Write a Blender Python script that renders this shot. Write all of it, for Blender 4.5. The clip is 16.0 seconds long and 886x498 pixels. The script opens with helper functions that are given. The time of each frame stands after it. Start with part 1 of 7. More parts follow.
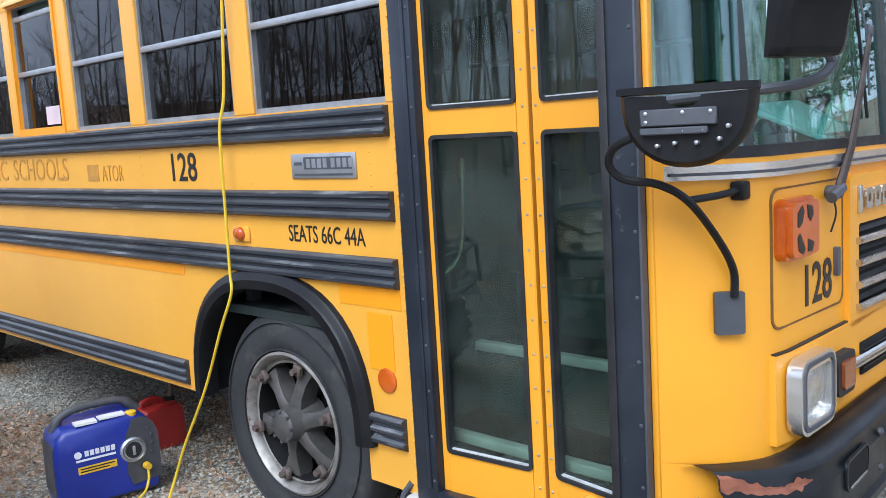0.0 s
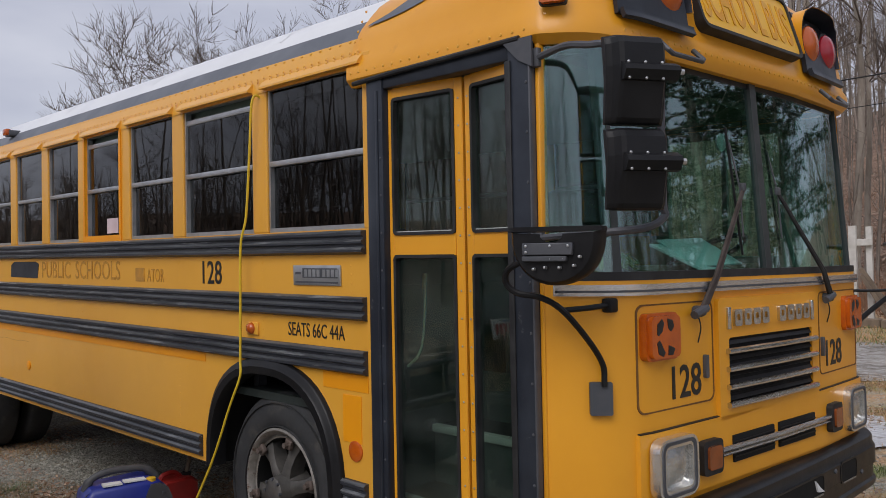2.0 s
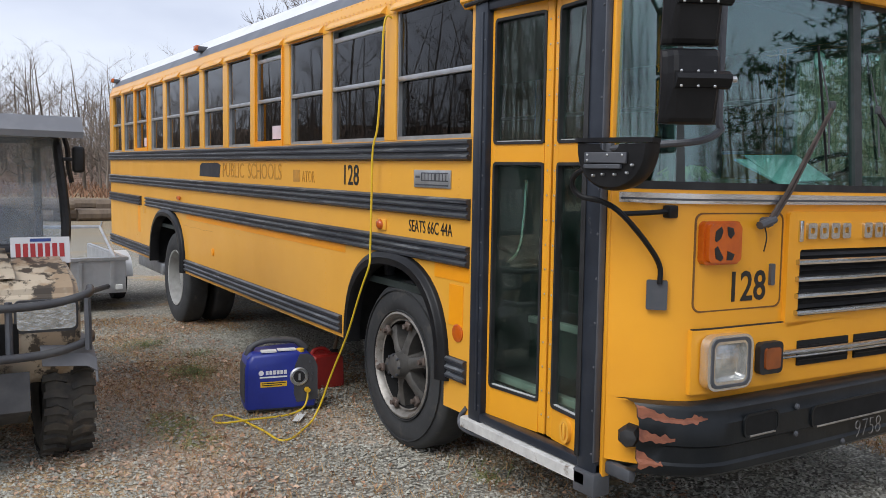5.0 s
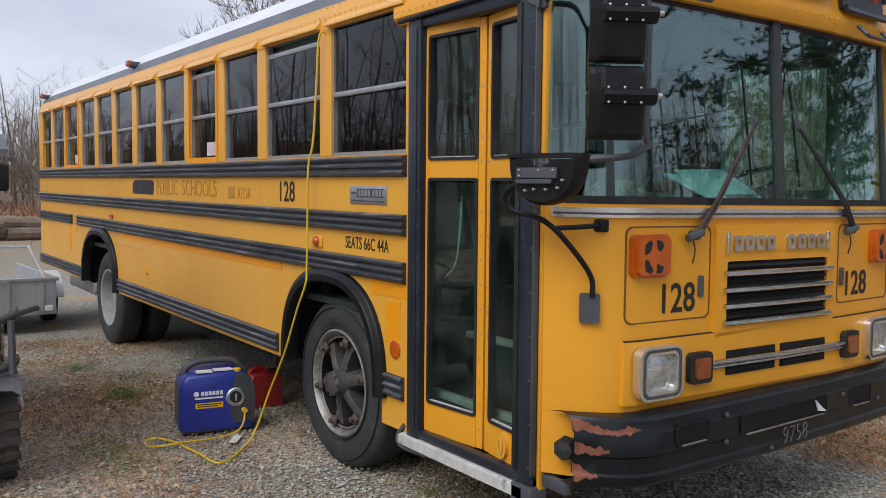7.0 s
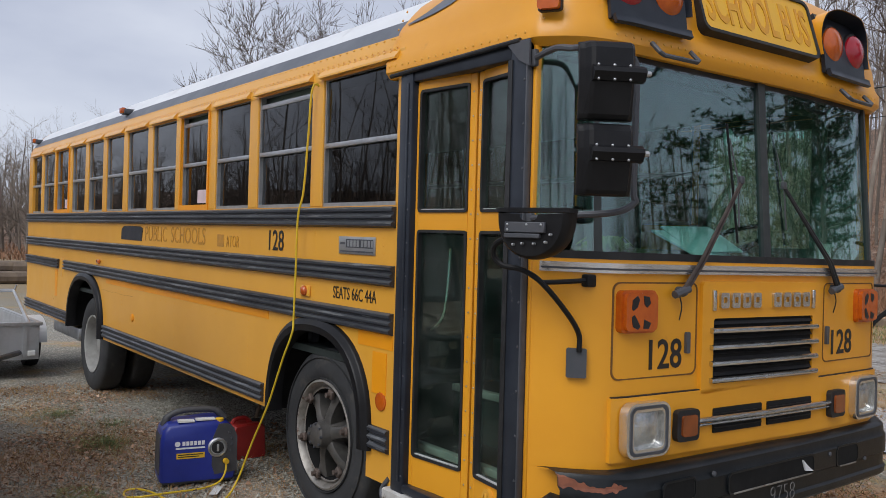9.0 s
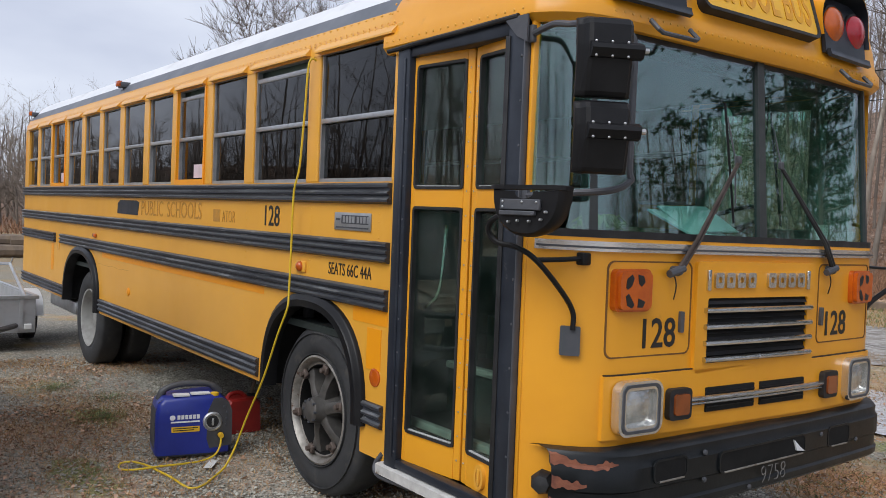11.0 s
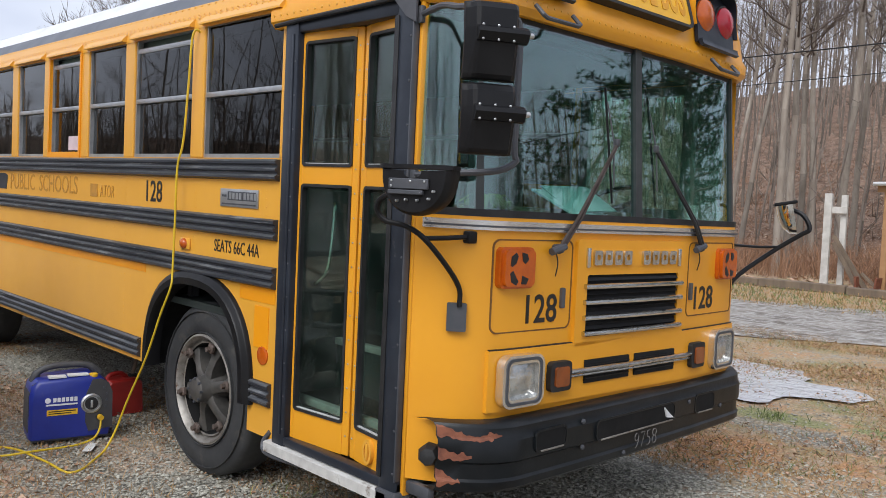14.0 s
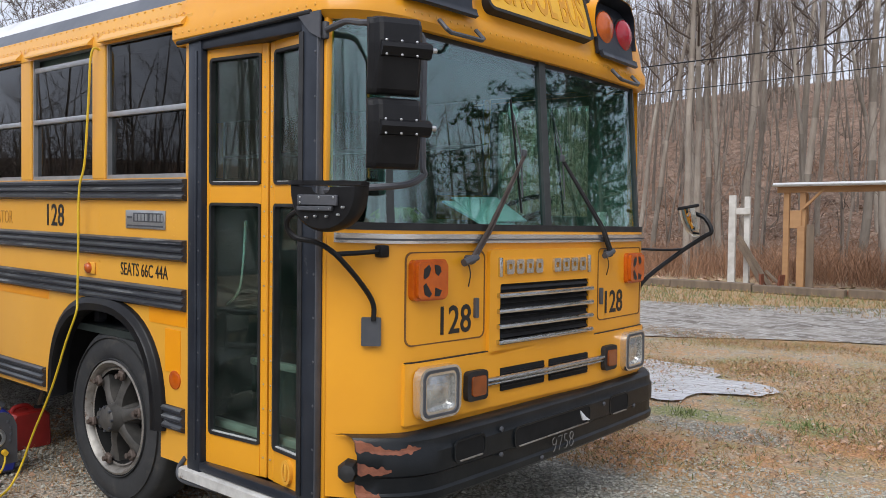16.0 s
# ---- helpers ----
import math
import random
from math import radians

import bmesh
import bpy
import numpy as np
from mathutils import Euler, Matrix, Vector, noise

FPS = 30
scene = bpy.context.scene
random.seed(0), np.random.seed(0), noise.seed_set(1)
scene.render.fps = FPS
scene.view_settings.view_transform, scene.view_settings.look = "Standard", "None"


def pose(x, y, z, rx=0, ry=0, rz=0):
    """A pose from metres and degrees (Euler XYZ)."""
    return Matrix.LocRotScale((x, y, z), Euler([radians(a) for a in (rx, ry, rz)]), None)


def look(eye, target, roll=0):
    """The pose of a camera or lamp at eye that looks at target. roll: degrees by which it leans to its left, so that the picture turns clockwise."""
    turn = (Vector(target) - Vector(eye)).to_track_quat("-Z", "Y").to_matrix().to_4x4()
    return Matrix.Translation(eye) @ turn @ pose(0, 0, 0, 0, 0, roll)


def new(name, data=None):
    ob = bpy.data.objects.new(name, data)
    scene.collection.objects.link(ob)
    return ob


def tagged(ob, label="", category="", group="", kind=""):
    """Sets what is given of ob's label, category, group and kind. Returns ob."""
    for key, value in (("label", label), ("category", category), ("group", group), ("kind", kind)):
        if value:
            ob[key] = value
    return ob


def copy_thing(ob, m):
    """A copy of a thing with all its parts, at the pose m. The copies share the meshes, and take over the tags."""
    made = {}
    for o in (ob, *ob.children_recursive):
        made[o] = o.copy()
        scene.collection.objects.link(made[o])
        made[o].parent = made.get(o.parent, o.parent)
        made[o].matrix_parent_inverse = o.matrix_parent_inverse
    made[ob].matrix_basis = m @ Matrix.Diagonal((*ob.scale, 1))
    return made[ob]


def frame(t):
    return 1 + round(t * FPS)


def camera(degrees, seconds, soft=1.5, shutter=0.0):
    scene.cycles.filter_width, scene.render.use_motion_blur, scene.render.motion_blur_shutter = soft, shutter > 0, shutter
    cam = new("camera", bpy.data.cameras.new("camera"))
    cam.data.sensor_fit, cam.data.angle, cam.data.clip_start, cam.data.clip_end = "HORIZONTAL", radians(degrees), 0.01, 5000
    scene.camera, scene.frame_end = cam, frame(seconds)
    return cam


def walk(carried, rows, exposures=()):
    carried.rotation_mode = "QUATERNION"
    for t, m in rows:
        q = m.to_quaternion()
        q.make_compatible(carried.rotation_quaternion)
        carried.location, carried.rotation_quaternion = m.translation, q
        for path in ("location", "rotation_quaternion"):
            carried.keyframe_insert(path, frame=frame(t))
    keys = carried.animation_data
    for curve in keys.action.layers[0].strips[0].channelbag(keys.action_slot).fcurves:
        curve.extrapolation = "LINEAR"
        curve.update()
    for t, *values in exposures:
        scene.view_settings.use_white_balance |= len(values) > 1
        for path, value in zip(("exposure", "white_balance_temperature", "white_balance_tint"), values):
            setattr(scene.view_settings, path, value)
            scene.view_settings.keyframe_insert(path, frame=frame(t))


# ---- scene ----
cam = camera(56.1, 16.0, 0.65)
PATH = [
    (0, (0.772, -2.025, 1.608), (-0.561, -0.553, 1.369), -3.4),
    (0.5, (0.985, -2.137, 1.621), (-0.334, -0.64, 1.48), -3.5),
    (1, (1.241, -2.14, 1.614), (-0.064, -0.625, 1.589), -3.0),
    (1.5, (1.39, -2.179, 1.646), (0.052, -0.693, 1.673), -2.4),
    (2, (1.54, -2.35, 1.594), (0.129, -0.933, 1.64), -1.1),
    (2.2, (1.612, -2.406, 1.591), (0.200, -0.990, 1.608), -0.1),
    (2.5, (1.727, -2.411, 1.574), (0.3, -1.011, 1.532), 0.7),
    (2.8, (1.874, -2.357, 1.537), (0.429, -0.977, 1.469), 1.6),
    (3, (1.942, -2.338, 1.533), (0.492, -0.966, 1.411), 2.5),
    (3.5, (2.047, -2.336, 1.541), (0.422, -1.191, 1.318), 1.4),
    (3.7, (2.052, -2.347, 1.559), (0.381, -1.272, 1.333), 1.1),
    (5.8, (2.154, -2.322, 1.532), (0.496, -1.21, 1.419), 0.4),
    (6, (2.151, -2.312, 1.535), (0.506, -1.181, 1.42), 0.3),
    (6.5, (2.138, -2.311, 1.545), (0.52, -1.142, 1.423), 0.2),
    (7, (2.139, -2.307, 1.543), (0.535, -1.117, 1.428), 0.5),
    (7.5, (2.15, -2.304, 1.548), (0.555, -1.101, 1.459), 0.8),
    (8, (2.155, -2.311, 1.545), (0.563, -1.102, 1.494), 1.1),
    (8.2, (2.152, -2.307, 1.549), (0.56, -1.097, 1.533), 1.2),
    (10.3, (2.144, -2.315, 1.545), (0.559, -1.097, 1.557), 1.9),
    (10.5, (2.149, -2.311, 1.545), (0.562, -1.093, 1.542), 2.1),
    (11, (2.148, -2.294, 1.54), (0.561, -1.078, 1.497), 2.2),
    (11.5, (2.15, -2.287, 1.54), (0.567, -1.067, 1.461), 2.3),
    (12, (2.157, -2.292, 1.541), (0.577, -1.069, 1.449), 2.3),
    (12.5, (2.162, -2.302, 1.537), (0.593, -1.064, 1.442), 2.4),
    (13, (2.165, -2.308, 1.539), (0.63, -1.029, 1.437), 2.4),
    (13.5, (2.174, -2.32, 1.544), (0.723, -0.947, 1.447), 2.7),
    (14, (2.18, -2.319, 1.551), (0.771, -0.903, 1.461), 2.6),
    (14.5, (2.19, -2.31, 1.556), (0.809, -0.866, 1.474), 2.1),
    (15, (2.199, -2.305, 1.558), (0.852, -0.828, 1.482), 1.4),
    (15.5, (2.209, -2.302, 1.56), (0.896, -0.794, 1.494), 1.1),
    (16, (2.215, -2.306, 1.559), (0.946, -0.762, 1.503), 0.7),
]
EXPOSURES = [(0, 1.2, 5500, 8), (0.5, 1.1, 5600, 8), (1, 0.57, 6000, 10), (1.5, 0.2, 6300, 11), (2, 0.02, 6400, 13), (2.5, 0.46, 6350, 12), (3, 0.68, 6300, 11),
             (3.5, 0.94, 6150, 8), (3.7, 0.92, 6150, 8), (5.8, 0.39, 6250, 10), (7, 0.36, 6250, 10), (8, 0.18, 6250, 10), (10.5, 0.29, 6250, 10), (11.5, 0.46, 6250, 10),
             (12, 0.43, 6250, 10), (13.5, 0.7, 6250, 9), (14.5, 0.52, 6300, 10), (16, 0.58, 6300, 10)]
walk(cam, [(t, look(eye, target, roll)) for t, eye, target, roll in PATH], EXPOSURES)


# ==== world ====
world = bpy.data.worlds.new("overcast_sky")
scene.world = world
world.use_nodes = True
wn, wl = world.node_tree.nodes, world.node_tree.links
wn.clear()
w_out = wn.new("ShaderNodeOutputWorld")
w_bg = wn.new("ShaderNodeBackground")
w_sky = wn.new("ShaderNodeTexSky")
w_sky.sky_type = "NISHITA"
w_sky.sun_disc = False
w_sky.sun_elevation, w_sky.sun_rotation = radians(45), radians(160)
w_scale = wn.new("ShaderNodeVectorMath")
w_scale.operation = "SCALE"
w_scale.inputs["Scale"].default_value = 0.30
w_co = wn.new("ShaderNodeTexCoord")
w_map = wn.new("ShaderNodeMapping")
w_map.inputs["Scale"].default_value = (1.6, 1.6, 4.5)
w_noise = wn.new("ShaderNodeTexNoise")
w_noise.inputs["Scale"].default_value = 1.7
w_noise.inputs["Detail"].default_value = 5
w_noise.inputs["Roughness"].default_value = 0.5
w_ramp = wn.new("ShaderNodeValToRGB")
w_ramp.color_ramp.elements[0].position, w_ramp.color_ramp.elements[0].color = 0.32, (5.8, 6.1, 7.3, 1)
w_ramp.color_ramp.elements[1].position, w_ramp.color_ramp.elements[1].color = 0.70, (8.6, 8.8, 9.6, 1)
w_mix = wn.new("ShaderNodeMix")
w_mix.data_type = "RGBA"
w_mix.inputs["Factor"].default_value = 0.86
wl.new(w_co.outputs["Generated"], w_map.inputs["Vector"])
wl.new(w_map.outputs["Vector"], w_noise.inputs["Vector"])
wl.new(w_noise.outputs["Fac"], w_ramp.inputs["Fac"])
wl.new(w_sky.outputs["Color"], w_mix.inputs["A"])
wl.new(w_ramp.outputs["Color"], w_mix.inputs["B"])
wl.new(w_mix.outputs["Result"], w_bg.inputs["Color"])
wl.new(w_bg.outputs["Background"], w_out.inputs["Surface"])
w_bg.inputs["Strength"].default_value = 0.080

sun = new("sun", bpy.data.lights.new("sun", "SUN"))
sun.data.energy, sun.data.angle, sun.data.color = 1.6, radians(40), (1.0, 0.97, 0.93)
sun.matrix_basis = look((6, -17, 18), (0, 0, 0))


# ==== materials ====
def material(name, base, second=None, scale=3.0, rough=0.5, metal=0.0, grain=60.0, bump=0.05, depth=0.01,
             lo=0.4, hi=0.7, third=None, third_scale=12.0, third_lo=0.6, third_hi=0.7, coat=0.0, jitter=0.0,
             rough_vary=0.12, stretch=(1, 1, 1), spec=0.5):
    """A paint, metal, rubber or wood: base colour with stains of a second and third colour, grain and fine relief."""
    m = bpy.data.materials.new(name)
    m.use_nodes = True
    n, l = m.node_tree.nodes, m.node_tree.links
    b = n["Principled BSDF"]
    co = n.new("ShaderNodeTexCoord")
    mp = n.new("ShaderNodeMapping")
    mp.inputs["Scale"].default_value = stretch
    l.new(co.outputs["Object"], mp.inputs["Vector"])

    def tex(s, detail=4, r=0.6):
        t = n.new("ShaderNodeTexNoise")
        t.inputs["Scale"].default_value, t.inputs["Detail"].default_value, t.inputs["Roughness"].default_value = s, detail, r
        l.new(mp.outputs["Vector"], t.inputs["Vector"])
        return t

    def blend(a, colour, t, lo_, hi_):
        r = n.new("ShaderNodeMapRange")
        r.inputs["From Min"].default_value, r.inputs["From Max"].default_value = lo_, hi_
        l.new(t.outputs["Fac"], r.inputs["Value"])
        x = n.new("ShaderNodeMix")
        x.data_type = "RGBA"
        l.new(r.outputs["Result"], x.inputs["Factor"])
        if isinstance(a, tuple):
            x.inputs["A"].default_value = (*a, 1)
        else:
            l.new(a, x.inputs["A"])
        x.inputs["B"].default_value = (*colour, 1)
        return x.outputs["Result"]

    out = blend(base, second if second else tuple(v * 0.86 for v in base), tex(scale), lo, hi)
    if third:
        out = blend(out, third, tex(third_scale, 6, 0.65), third_lo, third_hi)
    fine = tex(grain, 3)
    if jitter:
        info = n.new("ShaderNodeObjectInfo")
        geo = n.new("ShaderNodeNewGeometry")
        add = n.new("ShaderNodeMath")
        add.operation = "ADD"
        l.new(info.outputs["Random"], add.inputs[0])
        l.new(geo.outputs["Random Per Island"], add.inputs[1])
        fr = n.new("ShaderNodeMath")
        fr.operation = "FRACT"
        l.new(add.outputs[0], fr.inputs[0])
        mr = n.new("ShaderNodeMapRange")
        mr.inputs["To Min"].default_value, mr.inputs["To Max"].default_value = 1 - jitter, 1 + jitter
        l.new(fr.outputs[0], mr.inputs["Value"])
        hs = n.new("ShaderNodeHueSaturation")
        l.new(mr.outputs["Result"], hs.inputs["Value"])
        l.new(out, hs.inputs["Color"])
        out = hs.outputs["Color"]
    l.new(out, b.inputs["Base Color"])
    rr = n.new("ShaderNodeMapRange")
    rr.inputs["To Min"].default_value, rr.inputs["To Max"].default_value = max(0.02, rough - rough_vary), min(1, rough + rough_vary)
    l.new(tex(scale * 2.3).outputs["Fac"], rr.inputs["Value"])
    l.new(rr.outputs["Result"], b.inputs["Roughness"])
    b.inputs["Metallic"].default_value = metal
    b.inputs["Specular IOR Level"].default_value = spec
    b.inputs["Coat Weight"].default_value = coat
    b.inputs["Coat Roughness"].default_value = 0.12
    if bump:
        bp = n.new("ShaderNodeBump")
        bp.inputs["Strength"].default_value, bp.inputs["Distance"].default_value = bump, depth
        l.new(fine.outputs["Fac"], bp.inputs["Height"])
        l.new(bp.outputs["Normal"], b.inputs["Normal"])
    return m


def glass(name, tint, gloss=0.02, f0=0.05, frost=0.0, sheen=(0.8, 0.8, 0.8)):
    """A thin pane: tinted see-through with a reflection that grows at a slant."""
    m = bpy.data.materials.new(name)
    m.use_nodes = True
    n, l = m.node_tree.nodes, m.node_tree.links
    n.clear()
    out = n.new("ShaderNodeOutputMaterial")
    tr = n.new("ShaderNodeBsdfTransparent")
    tr.inputs["Color"].default_value = (*tint, 1)
    gl = n.new("ShaderNodeBsdfGlossy")
    gl.inputs["Roughness"].default_value = gloss
    gl.inputs["Color"].default_value = (*sheen, 1)
    lw = n.new("ShaderNodeLayerWeight")
    lw.inputs["Blend"].default_value = 0.5
    pw = n.new("ShaderNodeMath")
    pw.operation = "POWER"
    pw.inputs[1].default_value = 4.0
    l.new(lw.outputs["Facing"], pw.inputs[0])
    fr = n.new("ShaderNodeMapRange")
    fr.inputs["To Min"].default_value, fr.inputs["To Max"].default_value = f0, 1.0
    l.new(pw.outputs[0], fr.inputs["Value"])
    co = n.new("ShaderNodeTexCoord")
    wave = n.new("ShaderNodeTexNoise")
    wave.inputs["Scale"].default_value = 2.2
    l.new(co.outputs["Object"], wave.inputs["Vector"])
    bp = n.new("ShaderNodeBump")
    bp.inputs["Strength"].default_value, bp.inputs["Distance"].default_value = 0.05, 0.004
    l.new(wave.outputs["Fac"], bp.inputs["Height"])
    l.new(bp.outputs["Normal"], gl.inputs["Normal"])
    mx = n.new("ShaderNodeMixShader")
    l.new(fr.outputs["Result"], mx.inputs["Fac"])
    l.new(tr.outputs["BSDF"], mx.inputs[1])
    l.new(gl.outputs["BSDF"], mx.inputs[2])
    last = mx
    # A grey diffuse veil, broken up by noise.
    if frost:
        df = n.new("ShaderNodeBsdfDiffuse")
        df.inputs["Color"].default_value = (0.5, 0.52, 0.5, 1)
        haze = n.new("ShaderNodeTexNoise")
        haze.inputs["Scale"].default_value, haze.inputs["Detail"].default_value = 5.0, 6
        l.new(co.outputs["Object"], haze.inputs["Vector"])
        dm = n.new("ShaderNodeMapRange")
        dm.inputs["From Min"].default_value, dm.inputs["To Min"].default_value, dm.inputs["To Max"].default_value = 0.35, 0.0, frost
        l.new(haze.outputs["Fac"], dm.inputs["Value"])
        m2 = n.new("ShaderNodeMixShader")
        l.new(dm.outputs["Result"], m2.inputs["Fac"])
        l.new(mx.outputs["Shader"], m2.inputs[1])
        l.new(df.outputs["BSDF"], m2.inputs[2])
        last = m2
    l.new(last.outputs["Shader"], out.inputs["Surface"])
    return m


YELLOW = material("school_bus_paint", (0.79, 0.390, 0.044), (0.73, 0.350, 0.037), 1.3, 0.33, grain=40, bump=0.03, depth=0.004,
                  third=(0.56, 0.26, 0.04), third_scale=7.0, third_lo=0.66, third_hi=0.86, coat=0.25)
# Deeper yellow with a thinner coat for nose, cap and door leaves.
YELLOW_DEEP = material("deep_bus_yellow", (0.80, 0.355, 0.018), (0.74, 0.315, 0.015), 1.3, 0.36, grain=40, bump=0.03, depth=0.004,
                       third=(0.58, 0.25, 0.02), third_scale=7.0, third_lo=0.66, third_hi=0.86, coat=0.12)
YELLOW_NEW = material("fresh_yellow_touch_up", (0.86, 0.33, 0.004), (0.80, 0.30, 0.004), 2.0, 0.4, grain=30, bump=0.03, depth=0.004)
FADED = material("faded_lettering", (0.42, 0.20, 0.03), (0.60, 0.28, 0.03), 14.0, 0.5)
BLACK = material("black_trim_paint", (0.017, 0.021, 0.030), (0.030, 0.036, 0.048), 4.0, 0.36, spec=0.35, grain=80, bump=0.05, depth=0.004,
                 third=(0.12, 0.12, 0.12), third_scale=22, third_lo=0.66, third_hi=0.80)
# The pale streaks are wear plus glossy highlights painted along the rail.
BLACK_WORN_GLINT = material("worn_rail_with_glints", (0.018, 0.02, 0.028), (0.05, 0.055, 0.065), 5.0, 0.42, grain=120, bump=0.08, depth=0.004,
                      third=(0.30, 0.31, 0.32), third_scale=34, third_lo=0.60, third_hi=0.70, stretch=(0.12, 1, 2.5))
PLASTIC = material("black_plastic", (0.007, 0.007, 0.008), (0.013, 0.013, 0.014), 6.0, 0.42, grain=150, bump=0.04, depth=0.002, spec=0.25)
RUBBER = material("tyre_rubber", (0.026, 0.027, 0.029), (0.042, 0.043, 0.044), 5.0, 0.72, grain=90, bump=0.12, depth=0.004,
                  third=(0.10, 0.09, 0.075), third_scale=9, third_lo=0.58, third_hi=0.85)
SEAL = material("rubber_seal", (0.010, 0.010, 0.011), (0.025, 0.025, 0.026), 8.0, 0.6, grain=70, bump=0.05, depth=0.003)
CHROME = material("chrome", (0.72, 0.72, 0.70), (0.60, 0.60, 0.58), 9.0, 0.22, 1.0, grain=90, bump=0.02, depth=0.002)
ALU = material("dull_aluminium", (0.55, 0.56, 0.57), (0.42, 0.43, 0.44), 10.0, 0.42, 0.85, grain=140, bump=0.06, depth=0.003)
BRIGHT = material("pale_polished_trim", (0.74, 0.735, 0.71), (0.68, 0.67, 0.64), 5.0, 0.20, 0.85, grain=90, bump=0.03, depth=0.002)
SEAM = material("dirty_panel_seam", (0.19, 0.085, 0.018), (0.12, 0.055, 0.015), 12.0, 0.7)
GREY_METAL = material("grey_painted_metal", (0.07, 0.075, 0.085), (0.10, 0.10, 0.11), 8.0, 0.5, 0.2, grain=90, bump=0.05, depth=0.003)
RUST = material("rusty_hub_steel", (0.085, 0.082, 0.077), (0.15, 0.14, 0.128), 9.0, 0.5, 0.5, grain=60, bump=0.15, depth=0.005,
                third=(0.12, 0.065, 0.04), third_scale=12, third_lo=0.64, third_hi=0.74)
RIM = material("scuffed_rim_ring", (0.34, 0.32, 0.29), (0.20, 0.185, 0.165), 14.0, 0.5, 0.6, grain=90, bump=0.1, depth=0.003,
               third=(0.13, 0.06, 0.035), third_scale=16, third_lo=0.6, third_hi=0.7)
WHITE_RIM = material("white_wheel_paint", (0.34, 0.34, 0.32), (0.24, 0.23, 0.22), 8.0, 0.5, grain=60, bump=0.06, depth=0.003)
BUMPER = material("worn_black_bumper", (0.0075, 0.0092, 0.0108), (0.015, 0.0165, 0.018), 5.0, 0.34, spec=0.26, grain=50, bump=0.1, depth=0.006,
                  third=(0.10, 0.10, 0.10), third_scale=30.0, third_lo=0.72, third_hi=0.80)
RUST_PATCH = material("flaking_rust", (0.24, 0.085, 0.045), (0.12, 0.04, 0.025), 16.0, 0.8, grain=90, bump=0.3, depth=0.006)
WHITE = material("white_roof_paint", (0.78, 0.79, 0.80), (0.70, 0.71, 0.73), 2.0, 0.4, grain=30, bump=0.03, depth=0.004)
GREY_BAND = material("grey_roof_band", (0.10, 0.11, 0.13), (0.14, 0.15, 0.17), 3.0, 0.45, grain=40, bump=0.03, depth=0.004)
# Near-black that paints shade into openings, wheel wells, stairwell and underbody.
SHADE_BLACK = material("shade_painted_black", (0.010, 0.010, 0.010), (0.016, 0.016, 0.016), 6.0, 0.8, spec=0.2)
INNER = material("grey_green_interior", (0.24, 0.32, 0.28), (0.18, 0.24, 0.21), 3.0, 0.6, grain=60, bump=0.04, depth=0.003)
DARK_VINYL = material("dark_seat_vinyl", (0.022, 0.024, 0.022), (0.04, 0.042, 0.04), 5.0, 0.5, grain=120, bump=0.1, depth=0.003)
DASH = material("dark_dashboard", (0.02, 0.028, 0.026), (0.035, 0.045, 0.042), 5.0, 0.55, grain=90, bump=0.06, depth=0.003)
DASH_TOP = material("teal_dash_top", (0.06, 0.14, 0.12), (0.045, 0.10, 0.09), 4.0, 0.55, grain=90, bump=0.05, depth=0.003)
AMBER = material("amber_lens", (0.56, 0.11, 0.006), (0.42, 0.07, 0.005), 12.0, 0.16, grain=160, bump=0.2, depth=0.003, coat=0.4)
AMBER_OLD = material("aged_amber_lens", (0.26, 0.065, 0.015), (0.18, 0.05, 0.015), 12.0, 0.2, grain=160, bump=0.2, depth=0.003, coat=0.3)
RED_LENS = material("red_lens", (0.40, 0.008, 0.02), (0.30, 0.005, 0.015), 12.0, 0.16, grain=160, bump=0.2, depth=0.003, coat=0.4)
HEAD_LENS = material("sealed_beam_lens", (0.62, 0.63, 0.61), (0.34, 0.35, 0.35), 24.0, 0.08, 0.75, grain=45, bump=0.5, depth=0.01, coat=0.6)
LETTER = material("black_vinyl_letter", (0.010, 0.010, 0.011), (0.018, 0.018, 0.018), 20.0, 0.45)
SIGN_YELLOW = material("reflective_sign_yellow", (0.80, 0.44, 0.02), (0.74, 0.39, 0.02), 5.0, 0.35, grain=120, bump=0.05, depth=0.002)
SIGN_LETTER = material("worn_sign_letter", (0.62, 0.27, 0.006), (0.70, 0.36, 0.01), 10.0, 0.4)
SIDE_GLASS = glass("dark_tinted_window", (0.25, 0.255, 0.25), 0.012, 0.045)
WIND_GLASS = glass("green_tinted_windshield", (0.58, 0.82, 0.74), 0.008, 0.15, 0.012, (0.80, 0.88, 0.92))
# The veil on this glass paints a pale reflection of the ground.
DOOR_GLASS = glass("green_tinted_door_glass", (0.72, 0.88, 0.81), 0.010, 0.055, 0.05)
CAB_GLASS = glass("cab_side_glass", (0.90, 0.95, 0.92), 0.01, 0.05, 0.03)
CLEAR = glass("clear_acrylic", (0.80, 0.84, 0.88), 0.03, 0.08, 0.9)
MIRROR = material("mirror_glass", (0.85, 0.86, 0.87), (0.80, 0.81, 0.82), 4, 0.03, 1.0, bump=0, rough_vary=0.01)


PANES = (CAB_GLASS, SIDE_GLASS, WIND_GLASS, DOOR_GLASS, CLEAR)


